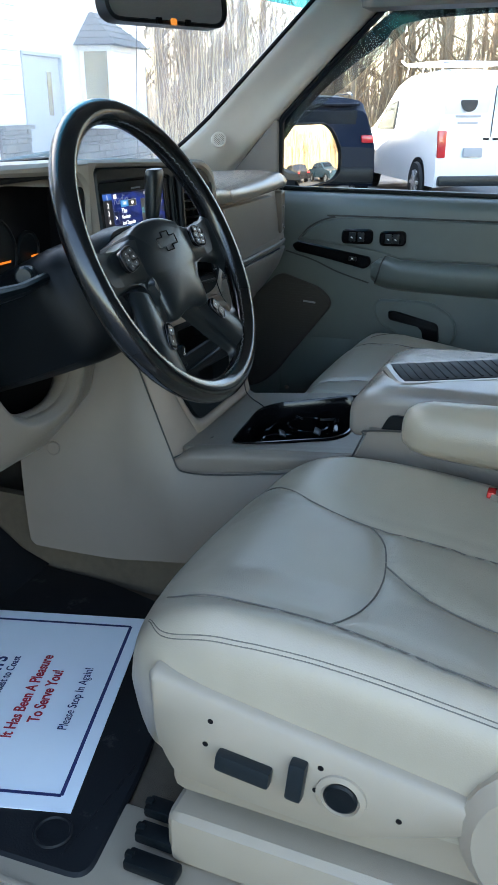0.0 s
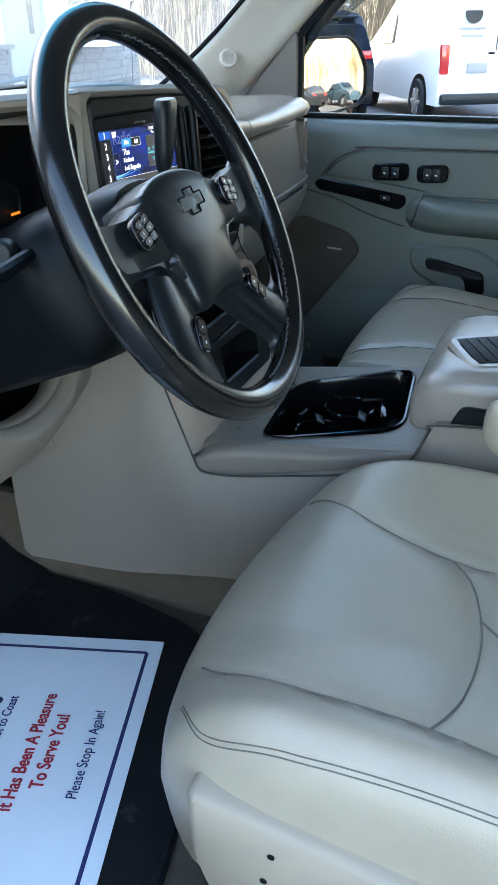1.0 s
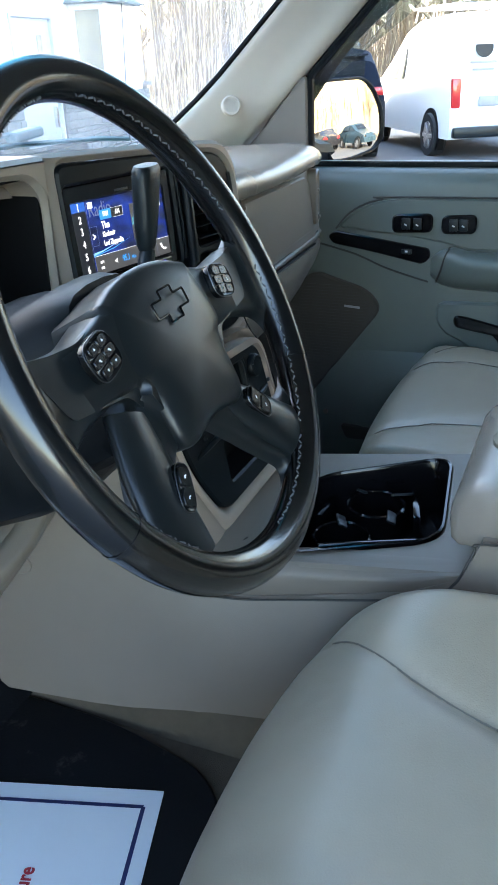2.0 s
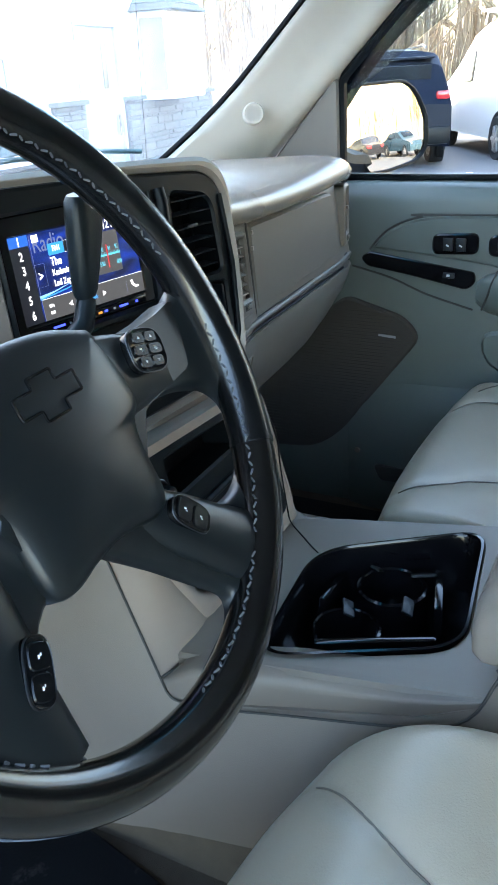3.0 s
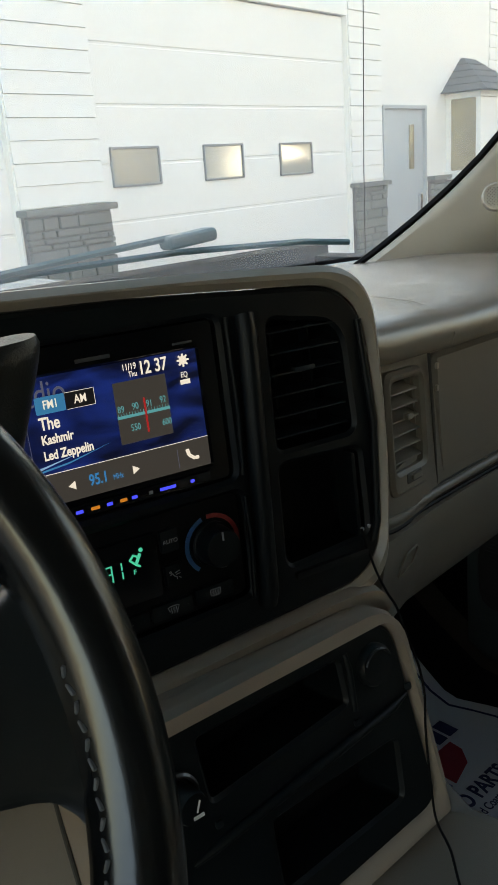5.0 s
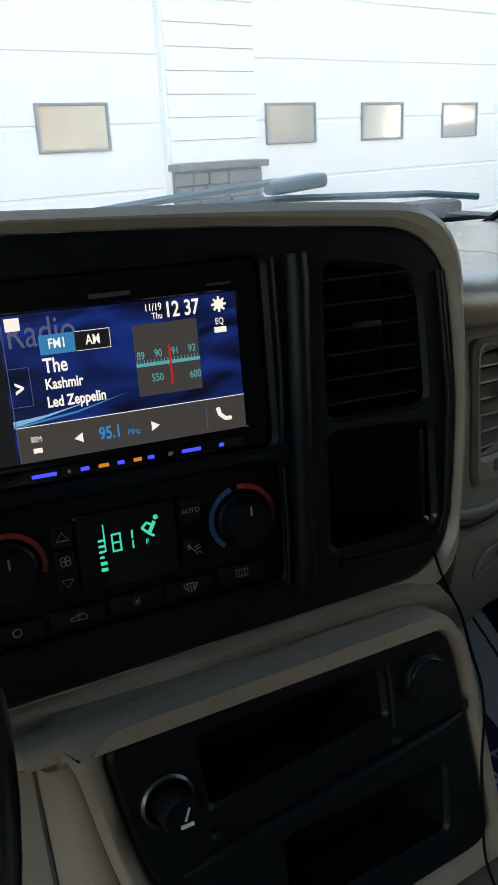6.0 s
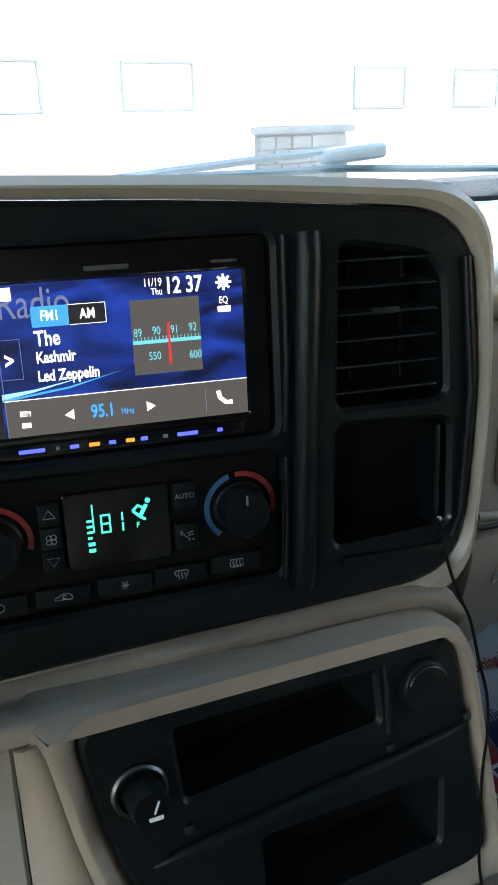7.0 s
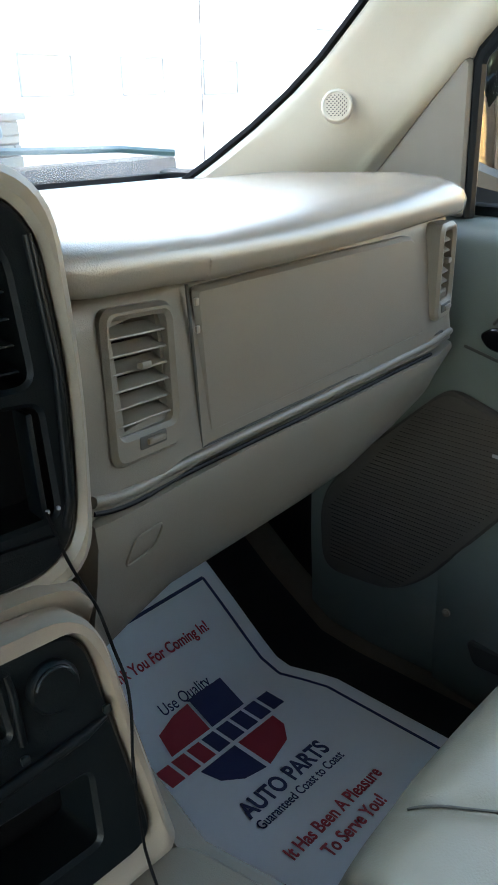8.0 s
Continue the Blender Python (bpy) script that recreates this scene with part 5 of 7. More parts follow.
# driver-side switch block and dark recess below the column
bm = bmesh.new()
rbox(bm, (-0.575, 0.005, 1.245), (0.17, 0.04, 0.07), 0.012)
rbox(bm, (-0.52, -0.012, 1.262), (0.03, 0.02, 0.03), 0.01)
part("headlamp_switch_panel", bm, BLACK, dash, "black headlamp switch panel")

# ---- centre console ----
con = thing("centre_console", (0.10, -0.3, 0.64), "beige floor console with black cup tray and padded lid", "console")


def cz(x, y):
    return 0.972 - 0.085 * (y + 0.18) + 0.04 * max(0, x)


outer = rpoly([(-0.066, -0.100), (0.235, -0.10), (0.275, -0.45), (-0.040, -0.452)], [0.01, 0.03, 0.02, 0.02], 5)
hole = rpoly([(-0.048, -0.186), (0.160, -0.170), (0.248, -0.358), (0.026, -0.384)], [0.045, 0.05, 0.04, 0.04], 7)
bm = bmesh.new()
plate(bm, outer, [hole], 0.05, 0.004)
bm.transform(Matrix(((1, 0, 0, 0), (0, 0, 1, 0), (0, -1, 0, 0), (0, 0, 0, 1))))
for v in bm.verts:
    v.co.z += cz(v.co.x, v.co.y)
part("top_shell", bm, BEIGE, con, "beige console top round the tray")
bm = bmesh.new()
inn = [Vector((p[0], p[1])) for p in hole]
cc = sum(inn, Vector((0, 0))) / len(inn)
rg = []
for k, dz in ((1.015, 0.004), (0.985, 0.0045), (0.965, 0.0), (0.95, -0.035), (0.93, -0.075), (0.5, -0.08), (0.02, -0.08)):
    rg.append([((cc + (p - cc) * k).x, (cc + (p - cc) * k).y, cz((cc + (p - cc) * k).x, (cc + (p - cc) * k).y) + dz) for p in inn])
loft(bm, rg, True, False)
tray = part("cup_tray", bm, BLACK_GLOSS, con, "glossy black cup holder tray")
for (x, y), r in (((0.065, -0.245), 0.040), ((0.155, -0.270), 0.042)):
    bm = bmesh.new()
    z0 = cz(x, y) - 0.076
    lathe(bm, (x, y, z0), (0, 0, 1), [(r, 0), (r, 0.045), (r - 0.003, 0.047), (r - 0.005, 0.045), (r - 0.007, 0.002), (0, 0.002)])
    part("cup_ring", bm, BLACK_GLOSS, tray)
for a, b, h in (((0.02, -0.225), (0.075, -0.345), 0.05), ((0.105, -0.20), (0.185, -0.205), 0.045), ((0.12, -0.335), (0.20, -0.315), 0.045)):
    va_, vb_ = Vector((*a, 0)), Vector((*b, 0))
    d = vb_ - va_
    c = (va_ + vb_) / 2
    part("divider", box((c.x, c.y, cz(c.x, c.y) - 0.05), (d.length, 0.010, h), 0.003, 2, Matrix.Rotation(math.atan2(d.y, d.x), 4, "Z")), BLACK_GLOSS, tray)
for x, y, a in ((0.10, -0.235, 0.4), (0.19, -0.235, 1.1), (0.185, -0.30, 2.0), (0.12, -0.30, 0.2)):
    part("cup_flap", box((x, y, cz(x, y) - 0.03), (0.030, 0.014, 0.004), 0.002, 2, Matrix.Rotation(a, 4, "Z") @ Matrix.Rotation(0.5, 4, "X")), CHARCOAL, tray)

# side walls
bm = bmesh.new()
rows = []
for y, xt, zt, xb, zb in ((0.175, -0.150, 1.138, -0.168, 0.768), (0.165, -0.147, 1.139, -0.166, 0.757), (0.10, -0.126, 1.143, -0.152, 0.750), (0.04, -0.097, 1.149, -0.140, 0.745), (0.0, -0.0805, 1.152, -0.131, 0.743), (-0.0127, -0.0798, 1.150, -0.129, 0.744), (-0.0308, -0.0822, 1.110, -0.125, 0.745), (-0.0545, -0.0854, 1.055, -0.120, 0.746), (-0.0781, -0.0886, 1.000, -0.114, 0.747),
                          (-0.0996, -0.0915, 0.950, -0.111, 0.748), (-0.1065, -0.0924, 0.936, -0.110, 0.749), (-0.118, -0.0905, 0.929, -0.108, 0.75), (-0.16, -0.080, 0.928, -0.102, 0.752), (-0.23, -0.068, 0.936, -0.092, 0.755), (-0.36, -0.054, 0.962, -0.08, 0.76), (-0.42, -0.048, 0.990, -0.075, 0.76), (-0.44, -0.045, 1.042, -0.073, 0.76), (-0.60, -0.040, 1.055, -0.07, 0.76), (-0.9, -0.04, 1.055, -0.07, 0.76)):
    rows.append([(lerp(xt, xb, t) - 0.012 * math.sin(math.pi * t), y, lerp(zt, zb, t)) for t in [i / 8 for i in range(9)]])
sheet(bm, rows, (0.03, 0, 0))
part("driver_side_wall", bm, BEIGE, con, "large beige knee-side panel of the console", angle=30)
bm = bmesh.new()
rows = []
rows.append([(-0.0905, -0.098, 0.940), (-0.0910, -0.098, 0.945), (-0.0890, -0.099, 0.950), (-0.078, -0.104, 0.953), (-0.060, -0.112, 0.956), (-0.045, -0.117, 0.954)])
rows.append([(-0.0925, -0.108, 0.928), (-0.0935, -0.108, 0.940), (-0.0905, -0.109, 0.952), (-0.076, -0.113, 0.9600), (-0.055, -0.119, 0.9645), (-0.038, -0.122, 0.962)])
for y, z, xo in ((-0.13, 0.945, -0.078), (-0.18, 0.945, -0.065), (-0.23, 0.945, -0.0535), (-0.36, 0.968, -0.042), (-0.42, 0.995, -0.038), (-0.455, 1.035, -0.036)):
    zz = cz(-0.03, y)
    rows.append([(xo - 0.009, y, min(z - 0.018, zz - 0.012)), (xo - 0.010, y, lerp(z, zz, 0.35)), (xo - 0.006, y, lerp(z, zz, 0.75)), (xo + 0.004, y, zz - 0.0006), (xo + 0.026, y, zz + 0.0004), (xo + 0.040, y, zz - 0.002)])
sheet(bm, [spline(r, 3) for r in rows], (0.008, 0, -0.01))
part("shell_edge", bm, BEIGE, con, angle=75)
bm = bmesh.new()
tube(bm, spline([(-0.0805, -0.010, 1.153), (-0.0815, -0.0200, 1.135), (-0.0835, -0.0310, 1.110), (-0.0868, -0.0545, 1.055), (-0.0900, -0.0781, 1.000), (-0.0930, -0.0996, 0.950), (-0.0940, -0.1065, 0.936), (-0.0930, -0.118, 0.929), (-0.0870, -0.16, 0.928), (-0.0760, -0.23, 0.936), (-0.0670, -0.36, 0.961), (-0.0615, -0.41, 0.984), (-0.0535, -0.432, 1.030), (-0.05, -0.445, 1.042), (-0.05, -0.60, 1.056)], 4), 0.0016, 6)
part("panel_gap", bm, SEAM, con)
bm = bmesh.new()
rows = []
for y, xt, zt in ((0.30, 0.30, 1.0), (0.0, 0.252, 1.12), (-0.06, 0.25, 1.0), (-0.12, 0.248, 0.97), (-0.45, 0.285, 1.0), (-0.9, 0.28, 1.04)):
    rows.append([(lerp(xt, xt + 0.03, t), y, lerp(zt, 0.70, t)) for t in (0, 0.3, 0.6, 1)])
sheet(bm, rows, (-0.02, 0, 0))
part("passenger_side_wall", bm, BEIGE, con)
bm = bmesh.new()
sheet(bm, [[(x, y, z) for z, x in ((0.80, -0.070), (0.70, -0.062), (0.63, -0.068))] for y in (0.40, 0.1, -0.2, -0.6, -0.9)], (0.02, 0, 0))
part("tunnel_carpet", bm, CARPET, truck, "brown carpet at the foot of the console")
# lower stack cheek facing the driver
bm = bmesh.new()
rows = []
EDGE = [(-0.061, 0.022), (-0.055, 0.0125), (-0.049, -0.03), (-0.040, -0.080), (-0.014, -0.125), (0.014, -0.168), (0.024, -0.190)]
for (x, zl), zc in zip(EDGE, (1.154, 1.148, 1.113, 1.065, 1.020, 0.975, 0.952)):
    q = T4 @ Vector((x, 0.004, zl))
    p = Vector((-0.0845 - 0.058 * (1.07 - zc), -0.048 - 0.43 * (1.07 - zc), zc))
    n_ = Vector((-0.8, -0.6, 0))
    rows.append([tuple(q.lerp(p, t) + n_ * (0.010 * math.sin(math.pi * t ** 0.7))) for t in [k / 8 for k in range(9)]])
sheet(bm, rows, (0.012, 0.012, 0))
part("stack_cheek", bm, LEDGE, con, "rounded beige cheek of the lower stack", angle=70)
bm = bmesh.new()
tube(bm, [(-0.0925, -0.097, 0.952), (-0.076, -0.108, 0.955), (-0.050, -0.122, 0.961), (-0.010, -0.140, 0.969)], 0.0016, 6)
part("panel_gap", bm, SEAM, con)
bm = bmesh.new()
lathe(bm, (-0.1535, 0.113, 0.962), (-1, -0.30, 0), [(0.0125, -0.004), (0.0125, 0.0025), (0.0110, 0.0035), (0, 0.0030)])
part("screw_cover", bm, BEIGE, con)
# lid
lid = thing("console_lid", (0.11, -0.55, 1.03), "padded beige console lid with a dark open tray", "armrest lid")
bm = bmesh.new()
rings = []
for y, z0, z1, hw in ((-0.398, 1.040, 1.060, 0.125), (-0.402, 1.025, 1.078, 0.137), (-0.412, 1.020, 1.092, 0.142), (-0.432, 1.022, 1.104, 0.145), (-0.46, 1.026, 1.111, 0.146), (-0.55, 1.034, 1.116, 0.146), (-0.85, 1.045, 1.120, 0.146)):
    pr = rpoly([(0.112 - hw, z0), (0.112 + hw, z0), (0.112 + hw, z1), (0.112 - hw, z1)], [0.012, 0.012, min(0.03, (z1 - z0) * 0.45), min(0.03, (z1 - z0) * 0.45)], 4)
    rings.append([(p[0], y, p[1]) for p in pr])
loft(bm, rings)
lb = part("lid_body", bm, BEIGE_PAD, lid, angle=50)
bm = bmesh.new()
LT = Matrix.Translation((0.116, -0.588, 1.1180)) @ Matrix.Rotation(radians(27), 4, "Z") @ Matrix.Rotation(-0.022, 4, "X")
plate(bm, rrect(-0.064, -0.158, 0.064, 0.158, 0.03), [rrect(-0.046, -0.140, 0.046, 0.140, 0.022)], 0.02, 0.005)
bm.transform(Matrix(((1, 0, 0, 0), (0, 0, 1, 0), (0, -1, 0, 0), (0, 0, 0, 1))))
part("tray_rim", bm, BEIGE_PAD, lid, M=LT)
part("tray_mat", box((0, 0, -0.0015), (0.098, 0.286, 0.005), 0.002), BLACK_DEEP, lid, "black ribbed rubber tray mat", M=LT)
for i in range(18):
    part("mat_rib", box((0, 0.128 - 0.015 * i, 0.001), (0.086, 0.004, 0.003), 0.0008), BLACK_DEEP, lid, M=LT)
bm = bmesh.new()
plate(bm, rpoly([(-0.453, 1.030), (-0.528, 1.036), (-0.523, 1.068), (-0.472, 1.070)], 0.011, 4), [], 0.01, 0.002)
bm.transform(Matrix(((0, 1, 0, 0), (1, 0, 0, 0), (0, 0, 1, 0), (0, 0, 0, 1))))
part("latch_recess", bm, BLACK, lid, "black latch recess", M=Matrix.Translation((-0.0405, 0, 0)))
# thin charging cable hanging over the stack corner
cab = thing("charging_cable", (0.18, -0.14, 0.98), "thin black charging cable along the stack corner", "cable")
bm = bmesh.new()
run_ = [sp(0.2005, 0.004, 1.236), sp(0.2085, 0.005, 1.202), sp(0.217, 0.008, 1.177)]
run_ += [T4 @ Vector(p) for p in ((0.2235, 0.014, 0.020), (0.2265, 0.010, -0.008), (0.2275, 0.004, -0.030), (0.2225, -0.0025, -0.052), (0.2170, -0.0025, -0.084), (0.2130, -0.0025, -0.138), (0.2140, -0.0025, -0.163))]
run_ += [Vector(p) for p in ((0.189, -0.138, 0.979), (0.163, -0.164, 0.981), (0.158, -0.176, 0.973), (0.156, -0.182, 0.94))]
tube(bm, spline([tuple(p) for p in run_], 6), 0.0011, 6)
part("cord", bm, BLACK_DEEP, cab)


# ---- seats ----
def seat(cx, yf, zt, name, label, driver):
    st = thing(name, (cx, yf - 0.28, 0.64), label, "seat", "front seats")
    hw = 0.280

    def top(x, y):
        u_ = (x - cx) / hw
        d = yf - y
        nose = max(0.0, 1 - d / (0.14 if driver else 0.060))
        z = zt - (0.068 if driver else 0.036) * nose ** 2.4 + ((0.020 * math.sin(min(d, 0.5) / 0.5 * math.pi * 0.9) - 0.055 * max(0, d - 0.18)) if driver else (0.004 - 0.13 * max(0, d - 0.12)))
        side = abs(u_)
        z += (0.038 if driver else 0.010) * max(0, side - 0.35) ** 1.2 / 0.65 ** 1.2 * (1 - 0.5 * nose)
        z -= 0.065 * (max(0, (side - 0.80) / 0.2) ** 2.2 if driver else 0.75 * max(0, (side - 0.91) / 0.09) ** 2.4)
        return z

    o = -1 if driver else 1
    SEAMS = [[(o * -0.185, 0.035), (o * -0.168, 0.062), (o * -0.112, 0.145), (o * -0.074, 0.239), (o * -0.070, 0.357), (o * -0.07, 0.5)],
             [(o * 0.150, 0.030), (o * 0.178, 0.070), (o * 0.197, 0.157), (o * 0.203, 0.264), (o * 0.222, 0.40), (o * 0.225, 0.5)],
             [(o * -0.074, 0.239), (o * -0.035, 0.268), (o * 0.05, 0.288), (o * 0.13, 0.285), (o * 0.175, 0.275), (o * 0.203, 0.264)],
             [(o * 0.02, 0.285), (o * 0.06, 0.335), (o * 0.085, 0.40), (o * 0.095, 0.5)]]
    SEAMS = [spline([(cx + p[0], yf - p[1] - (0.022 if driver else 0), 0) for p in q], 8) for q in SEAMS]
    cloud = [Vector((p.x, p.y)) for q in SEAMS for p in q]
    rs = random.Random(3 if driver else 4)
    folds = [(rs.uniform(-0.22, 0.22), rs.uniform(0.05, 0.45), rs.uniform(-0.6, 0.6), rs.uniform(0.03, 0.07)) for _ in range(26)]

    def bow_at(d):
        return (0.045 if driver else 0.020) * lerp(1, 0.3, min(1, max(0, d - 0.2) / 0.2))

    def skin(x, y, ya):
        z = top(x, y)
        p = Vector((x, ya))
        dd = min((p - q).length for q in cloud)
        z -= 0.0050 * math.exp(-(dd / 0.009) ** 2)
        z += 0.003 * min(1, dd / 0.04)
        for fx, fd, fa, fl in folds:
            ux, uy = x - cx - fx, yf - fd - y
            al, ac = ux * math.cos(fa) + uy * math.sin(fa), -ux * math.sin(fa) + uy * math.cos(fa)
            if abs(al) < fl and abs(ac) < 0.02:
                z -= 0.0012 * math.exp(-(ac / 0.005) ** 2) * (1 - (al / fl) ** 2)
        return z

    bm = bmesh.new()
    rings = []
    ys = [0.0, 0.004, 0.012, 0.022, 0.034] + [0.046 + 0.0105 * k for k in range(48)]
    NX = 64
    for d in ys:
        y = yf - d
        k = 1 - (0.16 if driver else 0.05) * max(0, 1 - d / 0.10) ** 2
        zb = zt - 0.150 + 0.055 * max(0, 1 - d / 0.05) ** 2
        bow = bow_at(d)
        r_ = []
        for i in range(2 * NX + 1):
            s_ = i / NX - 1
            x_, y_ = cx + hw * k * s_, y - bow * abs(s_) ** 2.5
            r_.append((x_, y_, max(zb + 0.012, skin(x_, y, y_) - 0.030 * max(0, 1 - d / 0.006) - 0.006 * max(0, 1 - d / 0.03) ** 2 - 0.022 * max(0, (abs(s_) - 0.965) / 0.035) ** 2)))
        low_ = [(cx + hw * k * s_, y - bow * abs(s_) ** 2.5, zb) for s_ in (0.99, 0.6, 0, -0.6, -0.99)]
        rings.append(r_ + low_)
    loft(bm, rings)
    part("cushion", bm, LEATHER, st, "creased grey-beige leather cushion", angle=80)

    def line(pts, r=0.0011, m=SEAT_SEAM, lift=0.0021):
        bm = bmesh.new()
        path_ = []
        for p in pts:
            yu = p[1]
            for _ in range(6):
                k = 1 - (0.16 if driver else 0.05) * max(0, 1 - (yf - yu) / 0.10) ** 2
                yu = min(yf, p[1] + bow_at(yf - yu) * min(1, abs((p[0] - cx) / (hw * k))) ** 2.5)
            path_.append((p[0], p[1], skin(p[0], yu, p[1]) + lift))
        tube(bm, path_, r, 6)
        part("seam", bm, m, st)

    for q in SEAMS:
        line(q)
    for off in (0.2615, 0.2645):
        pts = spline([(cx + o * (off - 0.050), yf - 0.060, 0), (cx + o * (off - 0.010), yf - 0.10, 0), (cx + o * off, yf - 0.17, 0), (cx + o * off, yf - 0.30, 0), (cx + o * off, yf - 0.5, 0)], 14)
        line(pts, 0.0007, SEAT_SEAM, 0.0004)
    # backrest
    bm = bmesh.new()
    rings = []
    for t in (0, 0.08, 0.25, 0.5, 0.75, 0.92, 1.0):
        z = lerp(zt - 0.05, zt + 0.62, t)
        y0 = yf - 0.56 - 0.20 * t
        h2 = 0.25 - 0.05 * max(0, t - 0.6) - (0.03 if t in (0, 1.0) else 0)
        th = 0.075 - (0.03 if t in (0, 1.0) else 0)
        rings.append([tuple(p) for p in spline([(cx - h2, y0, z), (cx - h2 * 0.75, y0 + th * 0.9, z), (cx, y0 + th * 0.6, z), (cx + h2 * 0.75, y0 + th * 0.9, z), (cx + h2, y0, z), (cx + h2 * 0.8, y0 - th, z), (cx, y0 - th * 1.1, z), (cx - h2 * 0.8, y0 - th, z)], 3, True)])
    loft(bm, rings)
    part("backrest", bm, LEATHER, st, angle=60)
    # base skirt
    bm = bmesh.new()
    rbox(bm, (cx, yf - 0.36, zt - 0.185), (0.50, 0.52, 0.10), 0.02)
    rbox(bm, (cx, yf - 0.365, zt - 0.285), (0.560, 0.52, 0.085), 0.022, 3)
    part("base_skirt", bm, SEAT_PLASTIC, st, "beige seat base skirt")
    for k in range(3):
        bm = bmesh.new()
        rbox(bm, (cx - (0.230, 0.263, 0.300)[k], yf - 0.090 - 0.004 * k, (0.674, 0.664, 0.656)[k]), (0.026, 0.072, 0.016), 0.004)
        rbox(bm, (cx - (0.230, 0.263, 0.300)[k], yf - 0.058 - 0.004 * k, (0.680, 0.670, 0.662)[k]), (0.010, 0.012, 0.012), 0.003)
        part("slide_rail", bm, BLACK, st, "black seat slide rail")
    return st, top


dseat, dtop = seat(-0.346, -0.246, 0.972, "driver_seat", "grey-beige leather driver seat with power controls", True)
pseat, ptop = seat(0.565, -0.172, 0.962, "passenger_seat", "grey-beige leather passenger seat", False)
# outboard control panel of the driver seat
bm = bmesh.new()
plate(bm, rpoly([(0.336, 0.950), (0.50, 0.922), (0.70, 0.890), (0.735, 0.862), (0.70, 0.842), (0.585, 0.792), (0.495, 0.794), (0.365, 0.805), (0.340, 0.855)], [0.015, 0.05, 0.02, 0.015, 0.02, 0.03, 0.05, 0.02, 0.03], 5), [], 0.03, 0.008)
XM = Matrix(((0, 1, 0, 0), (-1, 0, 0, 0), (0, 0, 1, 0), (0, 0, 0, 1)))      # the plate's face looks towards -x, its width along -y
SP = Matrix.Translation((-0.639, -0.008, 0.001)) @ XM
spn = part("switch_panel", bm, SEAT_PLASTIC, dseat, "beige plastic side panel", M=SP, angle=60)
bm = bmesh.new()
rbox(bm, (0.459, -0.006, 0.8575), (0.066, 0.016, 0.024), 0.005, 2, Matrix.Rotation(radians(6), 4, "Y"))
part("slide_switch", bm, CHARCOAL, spn, "long charcoal seat switch", M=SP)
bm = bmesh.new()
rbox(bm, (0.521, -0.006, 0.864), (0.020, 0.016, 0.052), 0.005, 2, Matrix.Rotation(radians(6), 4, "Y"))
part("recline_switch", bm, CHARCOAL, spn, "upright charcoal seat switch", M=SP)
bm = bmesh.new()
lathe(bm, (0.570, 0.002, 0.8535), (0, -1, 0), [(0.029, 0), (0.028, 0.005), (0.022, 0.007), (0.0205, 0.004)])
part("lumbar_ring", bm, SEAT_PLASTIC, spn, M=SP)
bm = bmesh.new()
lathe(bm, (0.570, 0.002, 0.8535), (0, -1, 0), [(0.019, 0), (0.019, 0.006), (0.016, 0.008), (0, 0.006)])
part("lumbar_knob", bm, BLACK, spn, "round black lumbar knob", M=SP)
for y, z in ((0.417, 0.904), (0.410, 0.870), (0.546, 0.884), (0.541, 0.852), (0.633, 0.844)):
    bm = bmesh.new()
    lathe(bm, (y, 0.0005, z), (0, -1, 0), [(0.0035, 0), (0.0035, 0.001), (0, 0.0005)], 10)
    part("screw_hole", bm, BLACK_DEEP, spn, M=SP)
# folded arm rest and recliner cover
bm = bmesh.new()
loft(bm, [[(-0.098 + 0.042 * k * math.cos(a), y, 1.078 + dz + 0.043 * k * math.sin(a)) for a in [i * math.pi / 10 for i in range(20)]] for y, k, dz in ((-0.508, 0.35, 0), (-0.512, 0.62, 0), (-0.525, 0.85, 0), (-0.55, 1.0, 0), (-0.65, 1.12, 0.0), (-0.85, 1.15, 0.01), (-0.95, 1.1, 0.01))])
part("arm_rest", bm, LEATHER, dseat, "folded-down padded arm rest")
bm = bmesh.new()
lathe(bm, (-0.60, -0.80, 0.86), (-1, 0, 0), [(0.10, 0), (0.10, 0.035), (0.085, 0.05), (0, 0.052)])
part("recliner_cover", bm, SEAT_PLASTIC, dseat, "round grey recliner cover")
# seat-belt buckle
bk = thing("seat_belt_buckle", (-0.13, -0.65, 0.99), "pale seat-belt buckle with a red button", "buckle")
bm = bmesh.new()
rbox(bm, (-0.131, -0.682, 0.985), (0.03, 0.06, 0.045), 0.008)
part("case", bm, BEIGE, bk)
part("button", box((-0.131, -0.654, 1.002), (0.022, 0.014, 0.012), 0.003), TAIL_RED, bk, "red release button")

# ---- floor mats and paper mats ----
mt = thing("rubber_floor_mat", (-0.40, 0.0, FLOOR_Z), "black rubber floor mat with dusty wear", "floor mat")
bm = bmesh.new()
plate(bm, rpoly([(-0.072, 0.22), (-0.076, 0.06), (-0.116, -0.11), (-0.19, -0.17), (-0.5, -0.248), (-0.69, -0.275), (-0.72, 0.22)], [0.01, 0.05, 0.05, 0.04, 0.05, 0.03, 0.02], 5), [], 0.012, 0.004)
bm.transform(Matrix(((1, 0, 0, 0), (0, 0, 1, 0), (0, -1, 0, 0), (0, 0, 0, 1))))
part("mat", bm, RUBBER, mt, M=Matrix.Translation((0, 0, 0.650)))
bm = bmesh.new()
sheet(bm, [[(x, y, z) for x in (-0.72, -0.5, -0.3, -0.1, -0.068)] for y, z in ((0.215, 0.651), (0.28, 0.675), (0.36, 0.735), (0.45, 0.80), (0.50, 0.86))], (0, 0.008, -0.008))
